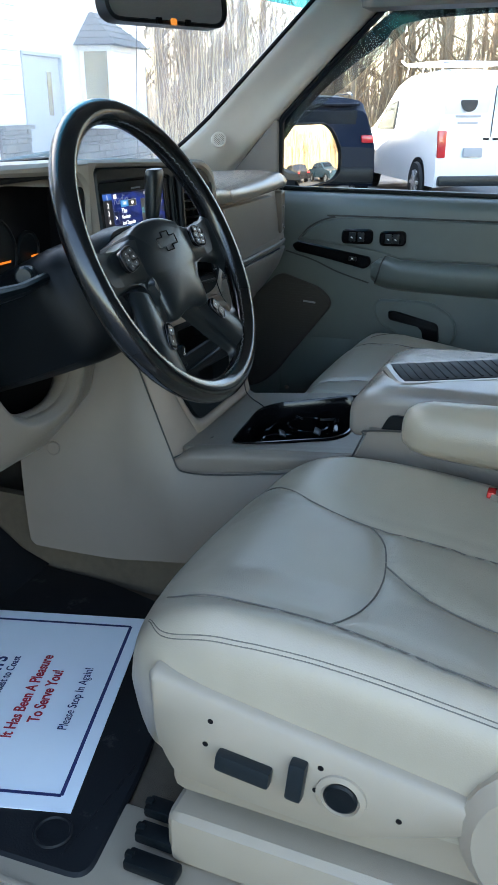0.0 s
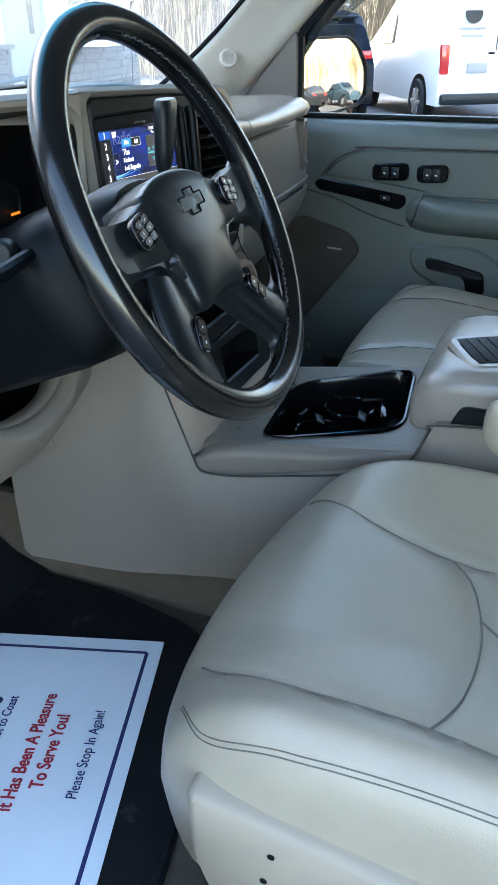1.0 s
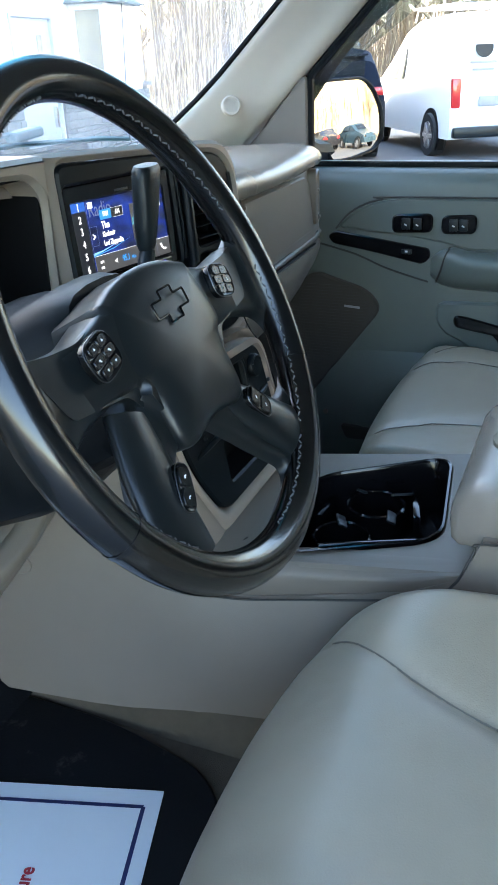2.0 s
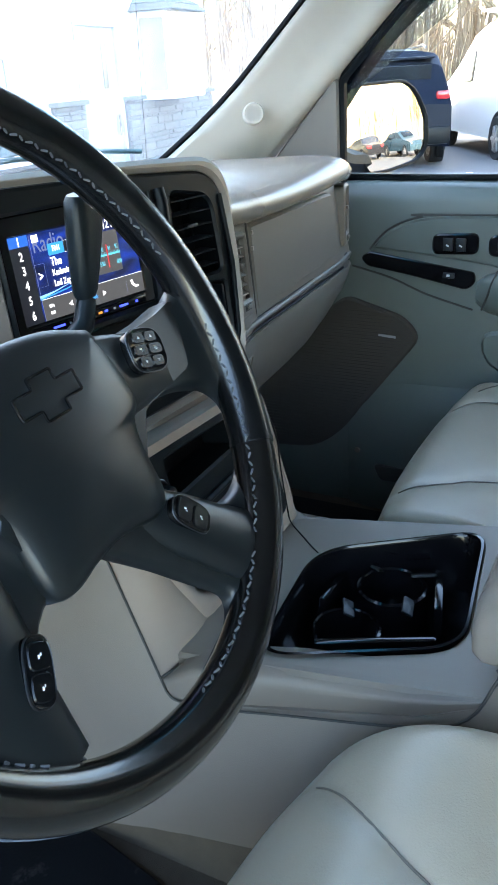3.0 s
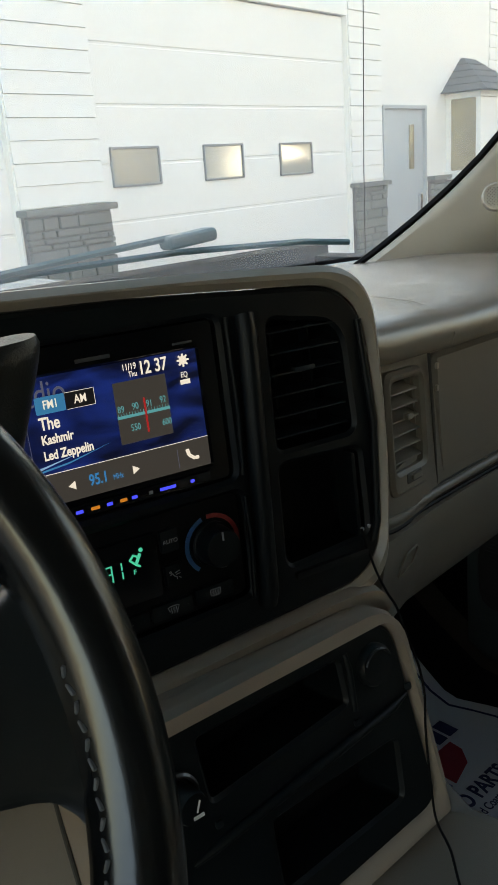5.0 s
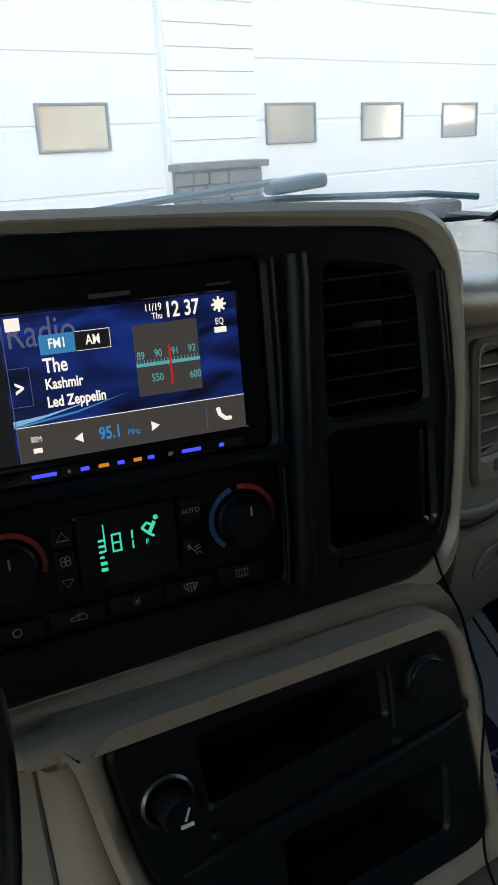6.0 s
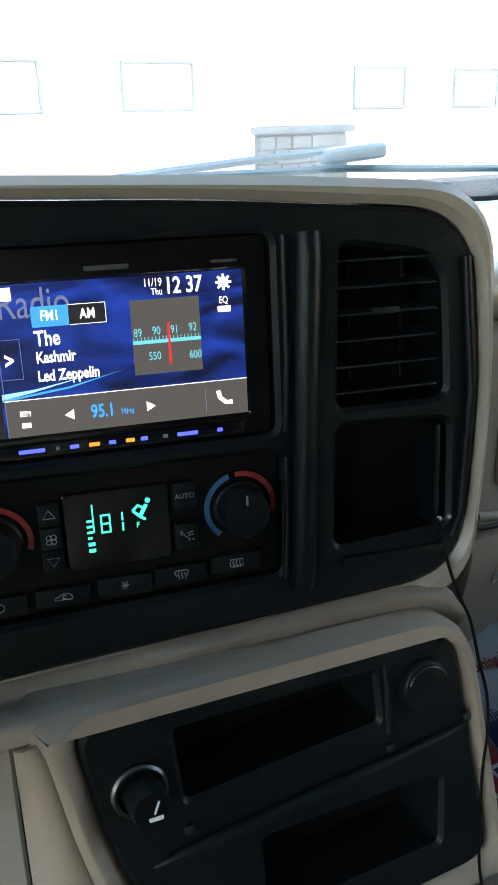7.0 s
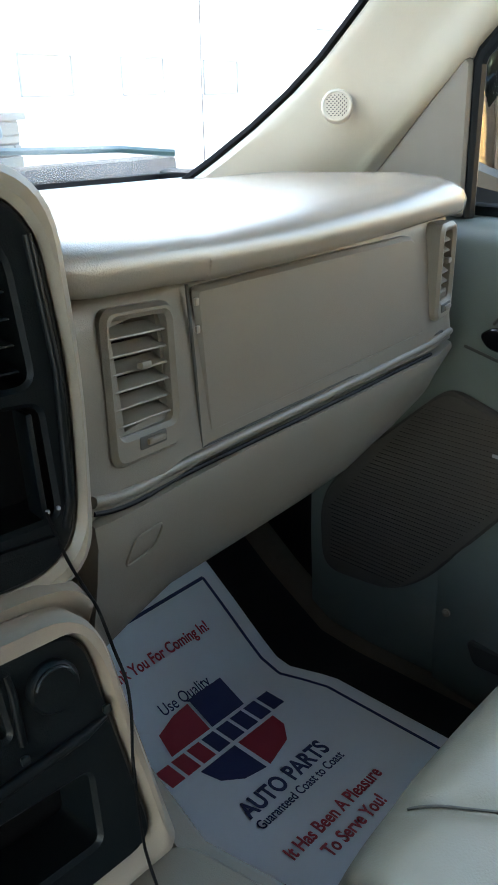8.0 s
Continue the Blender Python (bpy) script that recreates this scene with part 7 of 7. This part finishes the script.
loft(bm, [[(XL - 0.4, -0.45, HT - 0.05), (XL - 0.4, 4.7, HT + 1.6), (XL - 0.4, 9.9, HT - 0.05)], [(XR + 0.4, -0.45, HT - 0.05), (XR + 0.4, 4.7, HT + 1.6), (XR + 0.4, 9.9, HT - 0.05)]])
bpart("roof", bm, SHINGLE, "grey shingle roof")
# siding boards in the stretches between the doors
k = 0
for a, b, z0 in ((3.44, 4.43, 1.33), (8.80, 9.58, 1.28), (13.02, 14.38, 1.26), (0.08, 0.48, 1.30)):
    z = z0
    while z < 4.2:
        bm = bmesh.new()
        loft(bm, [[(a, -0.002, z), (a, -0.022, z + 0.004), (a, -0.006, z + 0.187), (a, 0.0, z + 0.187)], [(b, -0.002, z), (b, -0.022, z + 0.004), (b, -0.006, z + 0.187), (b, 0.0, z + 0.187)]])
        bpart("siding_board", bm, SIDING, smooth=False)
        z += 0.19
# stone base
random.seed(5)
for a, b, zt in ((3.44, 4.44, 1.265), (8.80, 9.58, 1.195), (10.92, 14.39, 1.18), (0.08, 0.48, 1.22)):
    bm = bmesh.new()
    rbox(bm, ((a + b) / 2, -0.02, zt / 2), (b - a, 0.05, zt), 0)
    base = bpart("stone_base", bm, MORTAR, "grey ledgestone base")
    bm = bmesh.new()
    rbox(bm, ((a + b) / 2, -0.06, zt + 0.03), (b - a + 0.06, 0.16, 0.06), 0.01)
    bpart("stone_cap", bm, STONE, parent=base)
    z = 0.02
    while z < zt - 0.05:
        h = random.choice((0.05, 0.07, 0.09, 0.12))
        h = min(h, zt - z)
        x = a
        while x < b - 0.02:
            w_ = min(random.uniform(0.14, 0.42), b - x)
            bm = bmesh.new()
            rbox(bm, (x + w_ / 2, -0.06 + random.uniform(-0.012, 0.012), z + h / 2), (w_ - 0.012, 0.06, h - 0.012), 0.008, 1)
            bpart("stone", bm, STONE, parent=base)
            x += w_
        z += h
# overhead doors with square windows
for a, b in DOORS:
    bm = bmesh.new()
    rbox(bm, ((a + b) / 2, 0.10, 0.02 + 3.27 / 2), (b - a, 0.05, 3.27), 0)
    od = bpart("overhead_door", bm, GARAGE_WHITE, "white sectional overhead door")
    for i in range(6):
        bm = bmesh.new()
        rbox(bm, ((a + b) / 2, 0.072, 0.30 + 0.545 * i), (b - a - 0.04, 0.02, 0.525), 0.008, 1)
        bpart("door_section", bm, GARAGE_WHITE, parent=od)
WIN = [(-6.5, 1.42), (-5.2, 1.42), (-2.85, 1.42), (-1.5, 1.42), (0.88, 1.468), (2.21, 1.468), (4.61, 1.450), (5.95, 1.443), (7.305, 1.429)]
for x0, z0 in WIN:
    w_, h_ = 0.665, 0.377
    bm = bmesh.new()
    plate(bm, rrect(x0, z0, x0 + w_, z0 + h_, 0.01, 2), [rrect(x0 + 0.024, z0 + 0.024, x0 + w_ - 0.024, z0 + h_ - 0.024, 0.01, 2)], 0.05, 0.004)
    bm.transform(Matrix.Translation((0, 0.035, 0)))
    wn = bpart("door_window", bm, FRAME_GREY, "small grey-framed door window")
    bm = bmesh.new()
    rbox(bm, (x0 + w_ / 2, 0.055, z0 + h_ / 2), (w_ - 0.04, 0.006, h_ - 0.04), 0)
    bpart("pane", bm, DOOR_PANE, parent=wn, smooth=False)
# entry door
bm = bmesh.new()
plate(bm, [(ENT[0], 0.10), (ENT[1], 0.10), (ENT[1], 2.25), (ENT[0], 2.25)], [[(ENT[0] + 0.05, 0.11), (ENT[1] - 0.05, 0.11), (ENT[1] - 0.05, 2.20), (ENT[0] + 0.05, 2.20)]], 0.12, 0.004)
bm.transform(Matrix.Translation((0, -0.025, 0)))
fr = bpart("entry_frame", bm, STEEL_DOOR, "pale grey door frame")
bm = bmesh.new()
rbox(bm, ((ENT[0] + ENT[1]) / 2, 0.05, 1.155), (ENT[1] - ENT[0] - 0.1, 0.05, 2.09), 0.004)
ed = bpart("entry_door", bm, STEEL_DOOR, "pale blue-grey steel entry door with a narrow light")
bm = bmesh.new()
rbox(bm, (ENT[1] - 0.40, 0.02, 1.68), (0.13, 0.02, 0.62), 0.004)
bpart("door_light", bm, PANE, parent=ed)
bm = bmesh.new()
rbox(bm, (ENT[1] - 0.18, 0.0, 0.86), (0.07, 0.06, 0.30), 0.015)
bpart("door_handle", bm, CHROME, parent=ed)
# bay window with a small hip roof
BX0, BX1, BD = 11.50, 12.70, -0.58
bm = bmesh.new()
for z0, z1, over in ((1.16, 1.29, 0.05), (2.33, 2.42, 0.02)):
    rbox(bm, ((BX0 + BX1) / 2, BD / 2, (z0 + z1) / 2), (BX1 - BX0 + 2 * over, -BD + 2 * over - 0.02, z1 - z0), 0.01, 1)
for x, y in ((BX0 + 0.04, BD + 0.04), (BX1 - 0.04, BD + 0.04), (BX0 + 0.04, -0.045), (BX1 - 0.04, -0.045)):
    rbox(bm, (x, y, 1.81), (0.08, 0.08, 1.05), 0.006, 1)
bay = bpart("bay_window", bm, SIDING, "white bay window", smooth=False)
bpart("front_panel", box(((BX0 + BX1) / 2, BD + 0.05, 1.81), (BX1 - BX0 - 0.16, 0.03, 1.04)), SIDING, parent=bay, smooth=False)
for x in (BX0 + 0.03, BX1 - 0.03):
    bpart("pane", box((x, BD / 2, 1.81), (0.012, -BD - 0.16, 1.04)), PANE, parent=bay, smooth=False)
RB = [(BX0 - 0.16, 0.02), (BX0 - 0.16, BD - 0.16), (BX1 + 0.12, BD - 0.16), (BX1 + 0.12, 0.02)]
RTOP = [(12.00, 0.02), (12.00, -0.05), (12.40, -0.05), (12.40, 0.02)]
bm = bmesh.new()
loft(bm, [[(x, y, 2.42) for x, y in RB], [(x, y, 2.945) for x, y in RTOP]])
br = bpart("bay_roof", bm, SHINGLE, "grey shingled bay roof", smooth=False)
for i in range(5):
    t = i / 5
    q0, q1, q2, q3 = ([lerp(a[0], b[0], t), lerp(a[1], b[1], t)] for a, b in zip(RB, RTOP))
    z0 = lerp(2.42, 2.945, t) + 0.008
    bm = bmesh.new()
    tube(bm, [(q0[0], q0[1], z0), (q1[0], q1[1], z0), (q2[0], q2[1], z0), (q3[0], q3[1], z0)], 0.012, 5)
    bpart("shingle_course", bm, SHINGLE, parent=br)


# ---- vehicles ----
def wheel_at(par, m, x, y, r, w_):
    bm = bmesh.new()
    lathe(bm, (x, y - w_ / 2, r), (0, 1, 0), [(r * 0.62, 0.01), (r * 0.93, 0), (r, w_ * 0.2), (r, w_ * 0.8), (r * 0.93, w_), (r * 0.62, w_ - 0.01)], 24)
    wh = part("wheel", bm, TYRE, par, M=m)
    bm = bmesh.new()
    lathe(bm, (x, y - w_ / 2 + 0.01, r), (0, 1, 0), [(r * 0.64, 0), (r * 0.64, w_ - 0.02)], 24)
    s = -1 if y < 0 else 1
    for k in range(6):
        a = k * math.pi / 3
        rbox(bm, (x + r * 0.33 * math.cos(a), y + s * (w_ / 2 - 0.004), r + r * 0.33 * math.sin(a)), (r * 0.55, 0.02, 0.05), 0.005, 1, Matrix.Rotation(-a, 4, "Y"))
    part("rim", bm, WHEEL_ALLOY, wh, M=m)


def car(at, heading, L, Wd, prof, glasspoly, paint, label, cat, wb, wr, name):
    """heading: degrees, 0 is +y, positive to the right; local x forwards, y left."""
    m = Matrix.Translation(at) @ Matrix.Rotation(radians(90 - heading), 4, "Z")
    c = thing(name, at, label, cat)
    bm = bmesh.new()
    hw = Wd / 2
    rings = []
    for y, k in ((-hw, -0.11), (-hw + 0.03, -0.05), (-hw + 0.10, -0.005), (-hw * 0.6, 0.04), (0, 0.055), (hw * 0.6, 0.04), (hw - 0.10, -0.005), (hw - 0.03, -0.05), (hw, -0.11)):
        ring_ = []
        for x, z in prof:
            tum = max(0, z - 1.0) * 0.16
            yy = y * (1 - tum / hw * (1 if abs(y) > hw * 0.8 else 0.9))
            ring_.append((x, yy, z + (k if z > 1.4 else max(k, 0) * 0.3)))
        rings.append(ring_)
    loft(bm, rings)
    part("body", bm, paint, c, M=m, angle=25)
    for s in (-1, 1):
        for g in glasspoly:
            bm = bmesh.new()
            pts = rpoly(g, 0.05, 3)
            off = lambda z: s * (hw * (1 - max(0, z - 1.0) * 0.16 / hw) + 0.006)
            f = [bm.verts.new((x, off(z), z)) for x, z in pts]
            b_ = [bm.verts.new((x, off(z) - s * 0.02, z)) for x, z in pts]
            bm.faces.new(f)
            for i in range(len(f)):
                j = (i + 1) % len(f)
                bm.faces.new((f[i], f[j], b_[j], b_[i]))
            part("side_window", bm, CAR_GLASS, c, M=m)
    for x in wb:
        for s in (-1, 1):
            bm = bmesh.new()
            arch_ = [(x + (wr + 0.07) * math.cos(a), wr + (wr + 0.07) * math.sin(a)) for a in [i * math.pi / 12 for i in range(-2, 15)]]
            loft(bm, [[(px, s * yy, pz) for px, pz in arch_] for yy in (hw - 0.10, hw + 0.004)])
            part("wheel_arch", bm, BLACK_DEEP, c, M=m)
            wheel_at(c, m, x, s * (hw - 0.065), wr, 0.22)
    return c, m


# dark SUV
SUVP = [(-2.25, 0.35), (-2.33, 0.55), (-2.30, 0.95), (-2.18, 1.15), (-2.02, 1.50), (-1.80, 1.66), (-0.8, 1.70), (0.2, 1.66), (0.9, 1.25), (1.1, 1.10), (2.0, 0.98), (2.25, 0.75), (2.25, 0.35)]
suv, sm = car((14.27, 4.66, -0.06), 64, 4.6, 1.88, SUVP, [[(-1.9, 1.17), (-1.2, 1.12), (-1.2, 1.50), (-1.7, 1.50)], [(-1.1, 1.12), (-0.1, 1.10), (-0.1, 1.54), (-1.1, 1.54)], [(0.0, 1.10), (0.85, 1.10), (0.2, 1.52), (0.0, 1.54)]], SUV_PAINT, "dark blue sport utility car parked beyond the truck", "car", (-1.38, 1.36), 0.36, "parked_suv")
for s in (-1, 1):
    bm = bmesh.new()
    rbox(bm, (-2.20, s * 0.82, 1.08), (0.17, 0.20, 0.13), 0.04)
    part("tail_light", bm, TAIL_RED, suv, M=sm)
    bm = bmesh.new()
    tube(bm, [(-1.8, s * 0.62, 1.74), (-1.6, s * 0.62, 1.77), (0.0, s * 0.62, 1.76), (0.2, s * 0.62, 1.72)], 0.02, 6)
    part("roof_rail", bm, CHROME, suv, M=sm)
bm = bmesh.new()
rbox(bm, (-2.12, 0, 1.34), (0.03, 1.30, 0.36), 0.01, 2, Matrix.Rotation(radians(-24), 4, "Y"))
part("rear_window", bm, CAR_GLASS, suv, M=sm)
bm = bmesh.new()
rbox(bm, (-2.02, 0, 1.60), (0.26, 1.40, 0.035), 0.012)
part("spoiler", bm, SUV_PAINT, suv, M=sm)
part("number_plate_bar", box((-2.335, 0, 0.95), (0.02, 0.32, 0.14), 0.005), WHITE_MARK, suv, M=sm)
part("rear_bumper", box((-2.28, 0, 0.52), (0.16, 1.86, 0.26), 0.05), BLACK, suv, M=sm)
# white van
VP = [(-2.25, 0.32), (-2.30, 0.55), (-2.27, 1.0), (-2.16, 1.9), (-2.05, 2.02), (-1.0, 2.07), (-0.1, 2.04), (0.35, 1.92), (0.95, 1.50), (1.35, 1.16), (2.1, 0.98), (2.3, 0.8), (2.3, 0.32)]
van, vm = car((15.2, 2.25, -0.03), 59, 4.6, 1.80, VP, [[(0.10, 1.16), (1.12, 1.13), (0.62, 1.56), (0.10, 1.64)]], VAN_WHITE, "white panel van with a roof ladder rack", "van", (-1.45, 1.46), 0.34, "parked_van")
for s in (-1, 1):
    bm = bmesh.new()
    rbox(bm, (-2.27, s * 0.82, 0.98), (0.10, 0.14, 0.42), 0.03)
    part("tail_light", bm, TAIL_RED, van, M=vm)
    bm = bmesh.new()
    rbox(bm, (-2.215, s * 0.42, 1.52), (0.03, 0.72, 0.50), 0.02, 2, Matrix.Rotation(radians(-7), 4, "Y"))
    part("rear_door_panel", bm, VAN_WHITE, van, M=vm)
    bm = bmesh.new()
    tube(bm, [(-2.0, s * 0.70, 2.20), (0.1, s * 0.70, 2.22), (0.35, s * 0.70, 2.30)], 0.022, 6)
    part("rack_rail", bm, VAN_WHITE, van, M=vm)
    part("door_handle", box((-2.285, s * 0.08, 1.06), (0.02, 0.10, 0.03), 0.006), BLACK, van, M=vm)
for x in (-1.8, -0.9, -0.1):
    bm = bmesh.new()
    tube(bm, [(x, -0.74, 2.02), (x, -0.70, 2.20), (x, 0.70, 2.20), (x, 0.74, 2.02)], 0.018, 6)
    part("rack_bar", bm, VAN_WHITE, van, M=vm)
part("rear_bumper", box((-2.30, 0, 0.42), (0.14, 1.7, 0.16), 0.04), CHARCOAL, van, M=vm)
part("number_plate_bar", box((-2.315, 0.30, 0.86), (0.02, 0.32, 0.14), 0.005), GREY_MARK, van, M=vm)
part("door_gap", box((-2.262, 0, 1.2), (0.02, 0.012, 1.3), 0, 1, Matrix.Rotation(radians(-5), 4, "Y")), SEAM, van, M=vm)
bm = bmesh.new()
lathe(bm, (-2.243, 0.40, 1.60), (-1, 0, 0.12), [(0.14, 0), (0.14, 0.006), (0, 0.007)], 20)
part("door_logo", bm, CHARCOAL, van, "plain dark oval logo", M=vm)
for z, w_ in ((1.40, 0.42), (1.30, 0.34)):
    part("sign_bar", box((-2.25, 0.40, z), (0.012, w_, 0.035), 0), GREY_MARK, van, M=vm)
for z in (1.62, 1.56, 1.50):
    part("sign_bar", box((-2.235, -0.40, z), (0.012, 0.36, 0.025), 0), BLUE_MARK, van, M=vm)
# cars behind the truck, seen in the mirror
SED = [(-2.2, 0.35), (-2.25, 0.6), (-2.2, 0.92), (-1.5, 1.02), (-0.9, 1.40), (-0.2, 1.46), (0.4, 1.42), (1.1, 1.0), (2.1, 0.82), (2.25, 0.6), (2.25, 0.35)]
for at, hd, paint, lb in (((6.4, -16.5, 0), 22, CAR_PAINT, "blue-grey saloon car parked behind the truck"), ((3.0, -18.0, 0), 200, CAR_DARK, "dark grey saloon car parked behind the truck")):
    c, m = car(at, hd, 4.5, 1.8, SED, [[(-1.2, 1.06), (-0.1, 1.06), (-0.1, 1.38), (-0.8, 1.36)], [(0.0, 1.06), (0.95, 1.04), (0.35, 1.36), (0.0, 1.38)]], paint, lb, "car", (-1.35, 1.35), 0.32, "parked_saloon_car")
    for s in (-1, 1):
        bm = bmesh.new()
        rbox(bm, (2.20, s * 0.68, 0.74), (0.10, 0.30, 0.14), 0.04)
        part("head_light", bm, CHROME, c, M=m)
        bm = bmesh.new()
        rbox(bm, (-2.20, s * 0.68, 0.82), (0.08, 0.30, 0.14), 0.03)
        part("tail_light", bm, TAIL_RED, c, M=m)
    bm = bmesh.new()
    rbox(bm, (0.77, 0, 1.24), (0.03, 1.25, 0.50), 0.01, 2, Matrix.Rotation(radians(-58), 4, "Y"))
    part("front_window", bm, CAR_GLASS, c, M=m)


# ---- trees ----
def tree_mesh(seed, h, r0):
    rnd = random.Random(seed)
    bt, bl = bmesh.new(), bmesh.new()
    lean = (rnd.uniform(-0.5, 0.5), rnd.uniform(-0.5, 0.5))
    pts = [(lean[0] * (t ** 2) + rnd.uniform(-0.06, 0.06), lean[1] * (t ** 2) + rnd.uniform(-0.06, 0.06), h * t - 0.3) for t in [i / 9 for i in range(10)]]
    tube(bt, pts, [r0 * (1.25 if i == 0 else 1 - 0.09 * i) for i in range(10)], 8)
    for k in range(26):
        t = rnd.uniform(0.12, 0.97)
        i = min(8, int(t * 9))
        p = Vector(pts[i]).lerp(Vector(pts[i + 1]), t * 9 - i)
        a = rnd.uniform(0, 2 * math.pi)
        ln = rnd.uniform(0.7, 2.2) * (1.15 - t * 0.6) * h / 10
        d = Vector((math.cos(a), math.sin(a), rnd.uniform(0.25, 1.1)))
        q = [p, p + d * ln * 0.5 + Vector((0, 0, 0.05)), p + d * ln + Vector((rnd.uniform(-0.2, 0.2), rnd.uniform(-0.2, 0.2), 0.25))]
        rr = r0 * (0.32 - 0.2 * t)
        tube(bl, q, [rr, rr * 0.65, rr * 0.25], 5)
        for m_ in range(5):
            s0 = Vector(q[1]).lerp(Vector(q[2]), rnd.random())
            d2 = (d + Vector((rnd.uniform(-1, 1), rnd.uniform(-1, 1), rnd.uniform(-0.3, 0.9)))).normalized()
            tube(bl, [s0, s0 + d2 * ln * 0.25, s0 + d2 * ln * 0.5 + Vector((0, 0, 0.1))], [rr * 0.4, rr * 0.28, rr * 0.12], 4)
    return bt, bl


PROTO = []
for i, (h, r0) in enumerate(((13, 0.16), (15, 0.21), (11, 0.11), (14, 0.13), (9, 0.07))):
    bt, bl = tree_mesh(40 + i, h, r0)
    tr = thing("tree", (0, 0, 0), "tall bare winter tree with thin grey-brown branches", "tree", "bare woodland trees")
    part("trunk", bt, BARK, tr)
    part("limbs", bl, BARK, tr, angle=60)
    PROTO.append(tr)
rnd = random.Random(11)
spots = []
for i in range(200):
    th = radians(rnd.uniform(30, 205))
    r = rnd.uniform(27.5, 46)
    x, y = math.sin(th) * r, math.cos(th) * r
    if y > 5 and x < 15.5:
        continue
    spots.append((x, y))
for i in range(3):
    spots.append((rnd.uniform(20.0, 34), rnd.uniform(12, 34)))
for i, (x, y) in enumerate(spots):
    src = PROTO[i % 5]
    k = rnd.uniform(0.85, 1.2)
    m = Matrix.Translation((x, y, 0.3)) @ Matrix.Rotation(rnd.uniform(0, 6.28), 4, "Z")
    if i < 5:
        PROTO[i].matrix_basis = m
    else:
        copy_thing(src, m)
# dry brush at the edge of the wood
bm = bmesh.new()
for i in range(5200):
    th = radians(rnd.uniform(28, 205))
    r = rnd.uniform(26.5, 40)
    x, y = math.sin(th) * r, math.cos(th) * r
    if y > 5 and x < 15.0:
        continue
    h = rnd.uniform(0.5, 2.6)
    a = rnd.uniform(0, 6.28)
    dx, dy = math.cos(a) * 0.3 * h, math.sin(a) * 0.3 * h
    w_ = rnd.uniform(0.008, 0.022)
    p = [Vector((x, y, 0.1)), Vector((x + dx * 0.4, y + dy * 0.4, h * 0.6)), Vector((x + dx, y + dy, h))]
    tube(bm, p, [w_, w_ * 0.7, w_ * 0.3], 3, caps=False)
for i in range(5200):
    x, y = rnd.uniform(-6, 30), rnd.uniform(-44, -28)
    h = rnd.uniform(6.0, 14.0) * (0.6 + 0.4 * rnd.random())
    a = rnd.uniform(0, 6.28)
    dx, dy = math.cos(a) * 0.12 * h, math.sin(a) * 0.12 * h
    w_ = rnd.uniform(0.02, 0.05)
    tube(bm, [Vector((x, y, 0.1)), Vector((x + dx * 0.3, y + dy * 0.3, h * 0.55)), Vector((x + dx, y + dy, h))], [w_, w_ * 0.7, w_ * 0.25], 3, caps=False)
for i in range(1500):
    x, y = rnd.uniform(17.0, 38), rnd.uniform(7.5, 34)
    h = rnd.uniform(2.0, 8.5) * (0.5 + 0.5 * rnd.random())
    a = rnd.uniform(0, 6.28)
    dx, dy = math.cos(a) * 0.12 * h, math.sin(a) * 0.12 * h
    w_ = rnd.uniform(0.007, 0.019)
    tube(bm, [Vector((x, y, 0.1)), Vector((x + dx * 0.3, y + dy * 0.3, h * 0.55)), Vector((x + dx, y + dy, h))], [w_, w_ * 0.7, w_ * 0.25], 3, caps=False)
br_ = finish("dry_brush", bm, BRUSH, None, smooth=False)
tagged(br_, "tangled dry tan brush along the wood edge", "brush", kind="stuff")
# brown saplings between the trees
bm = bmesh.new()
for i in range(3400):
    th = radians(rnd.uniform(62, 118))
    r = rnd.uniform(27.5, 42)
    x, y = math.sin(th) * r, math.cos(th) * r
    h = rnd.uniform(2.5, 9.5) * (0.5 + 0.5 * rnd.random())
    a = rnd.uniform(0, 6.28)
    k = rnd.uniform(0.08, 0.35)
    dx, dy = math.cos(a) * k * h, math.sin(a) * k * h
    w_ = rnd.uniform(0.010, 0.030)
    tube(bm, [Vector((x, y, 0.1)), Vector((x + dx * 0.3, y + dy * 0.3, h * 0.55)), Vector((x + dx, y + dy, h))], [w_, w_ * 0.7, w_ * 0.25], 3, caps=False)
yw = finish("sapling_thicket", bm, BARK, None, smooth=False)
tagged(yw, "thicket of thin brown bare saplings among the trees", "thicket", kind="stuff")
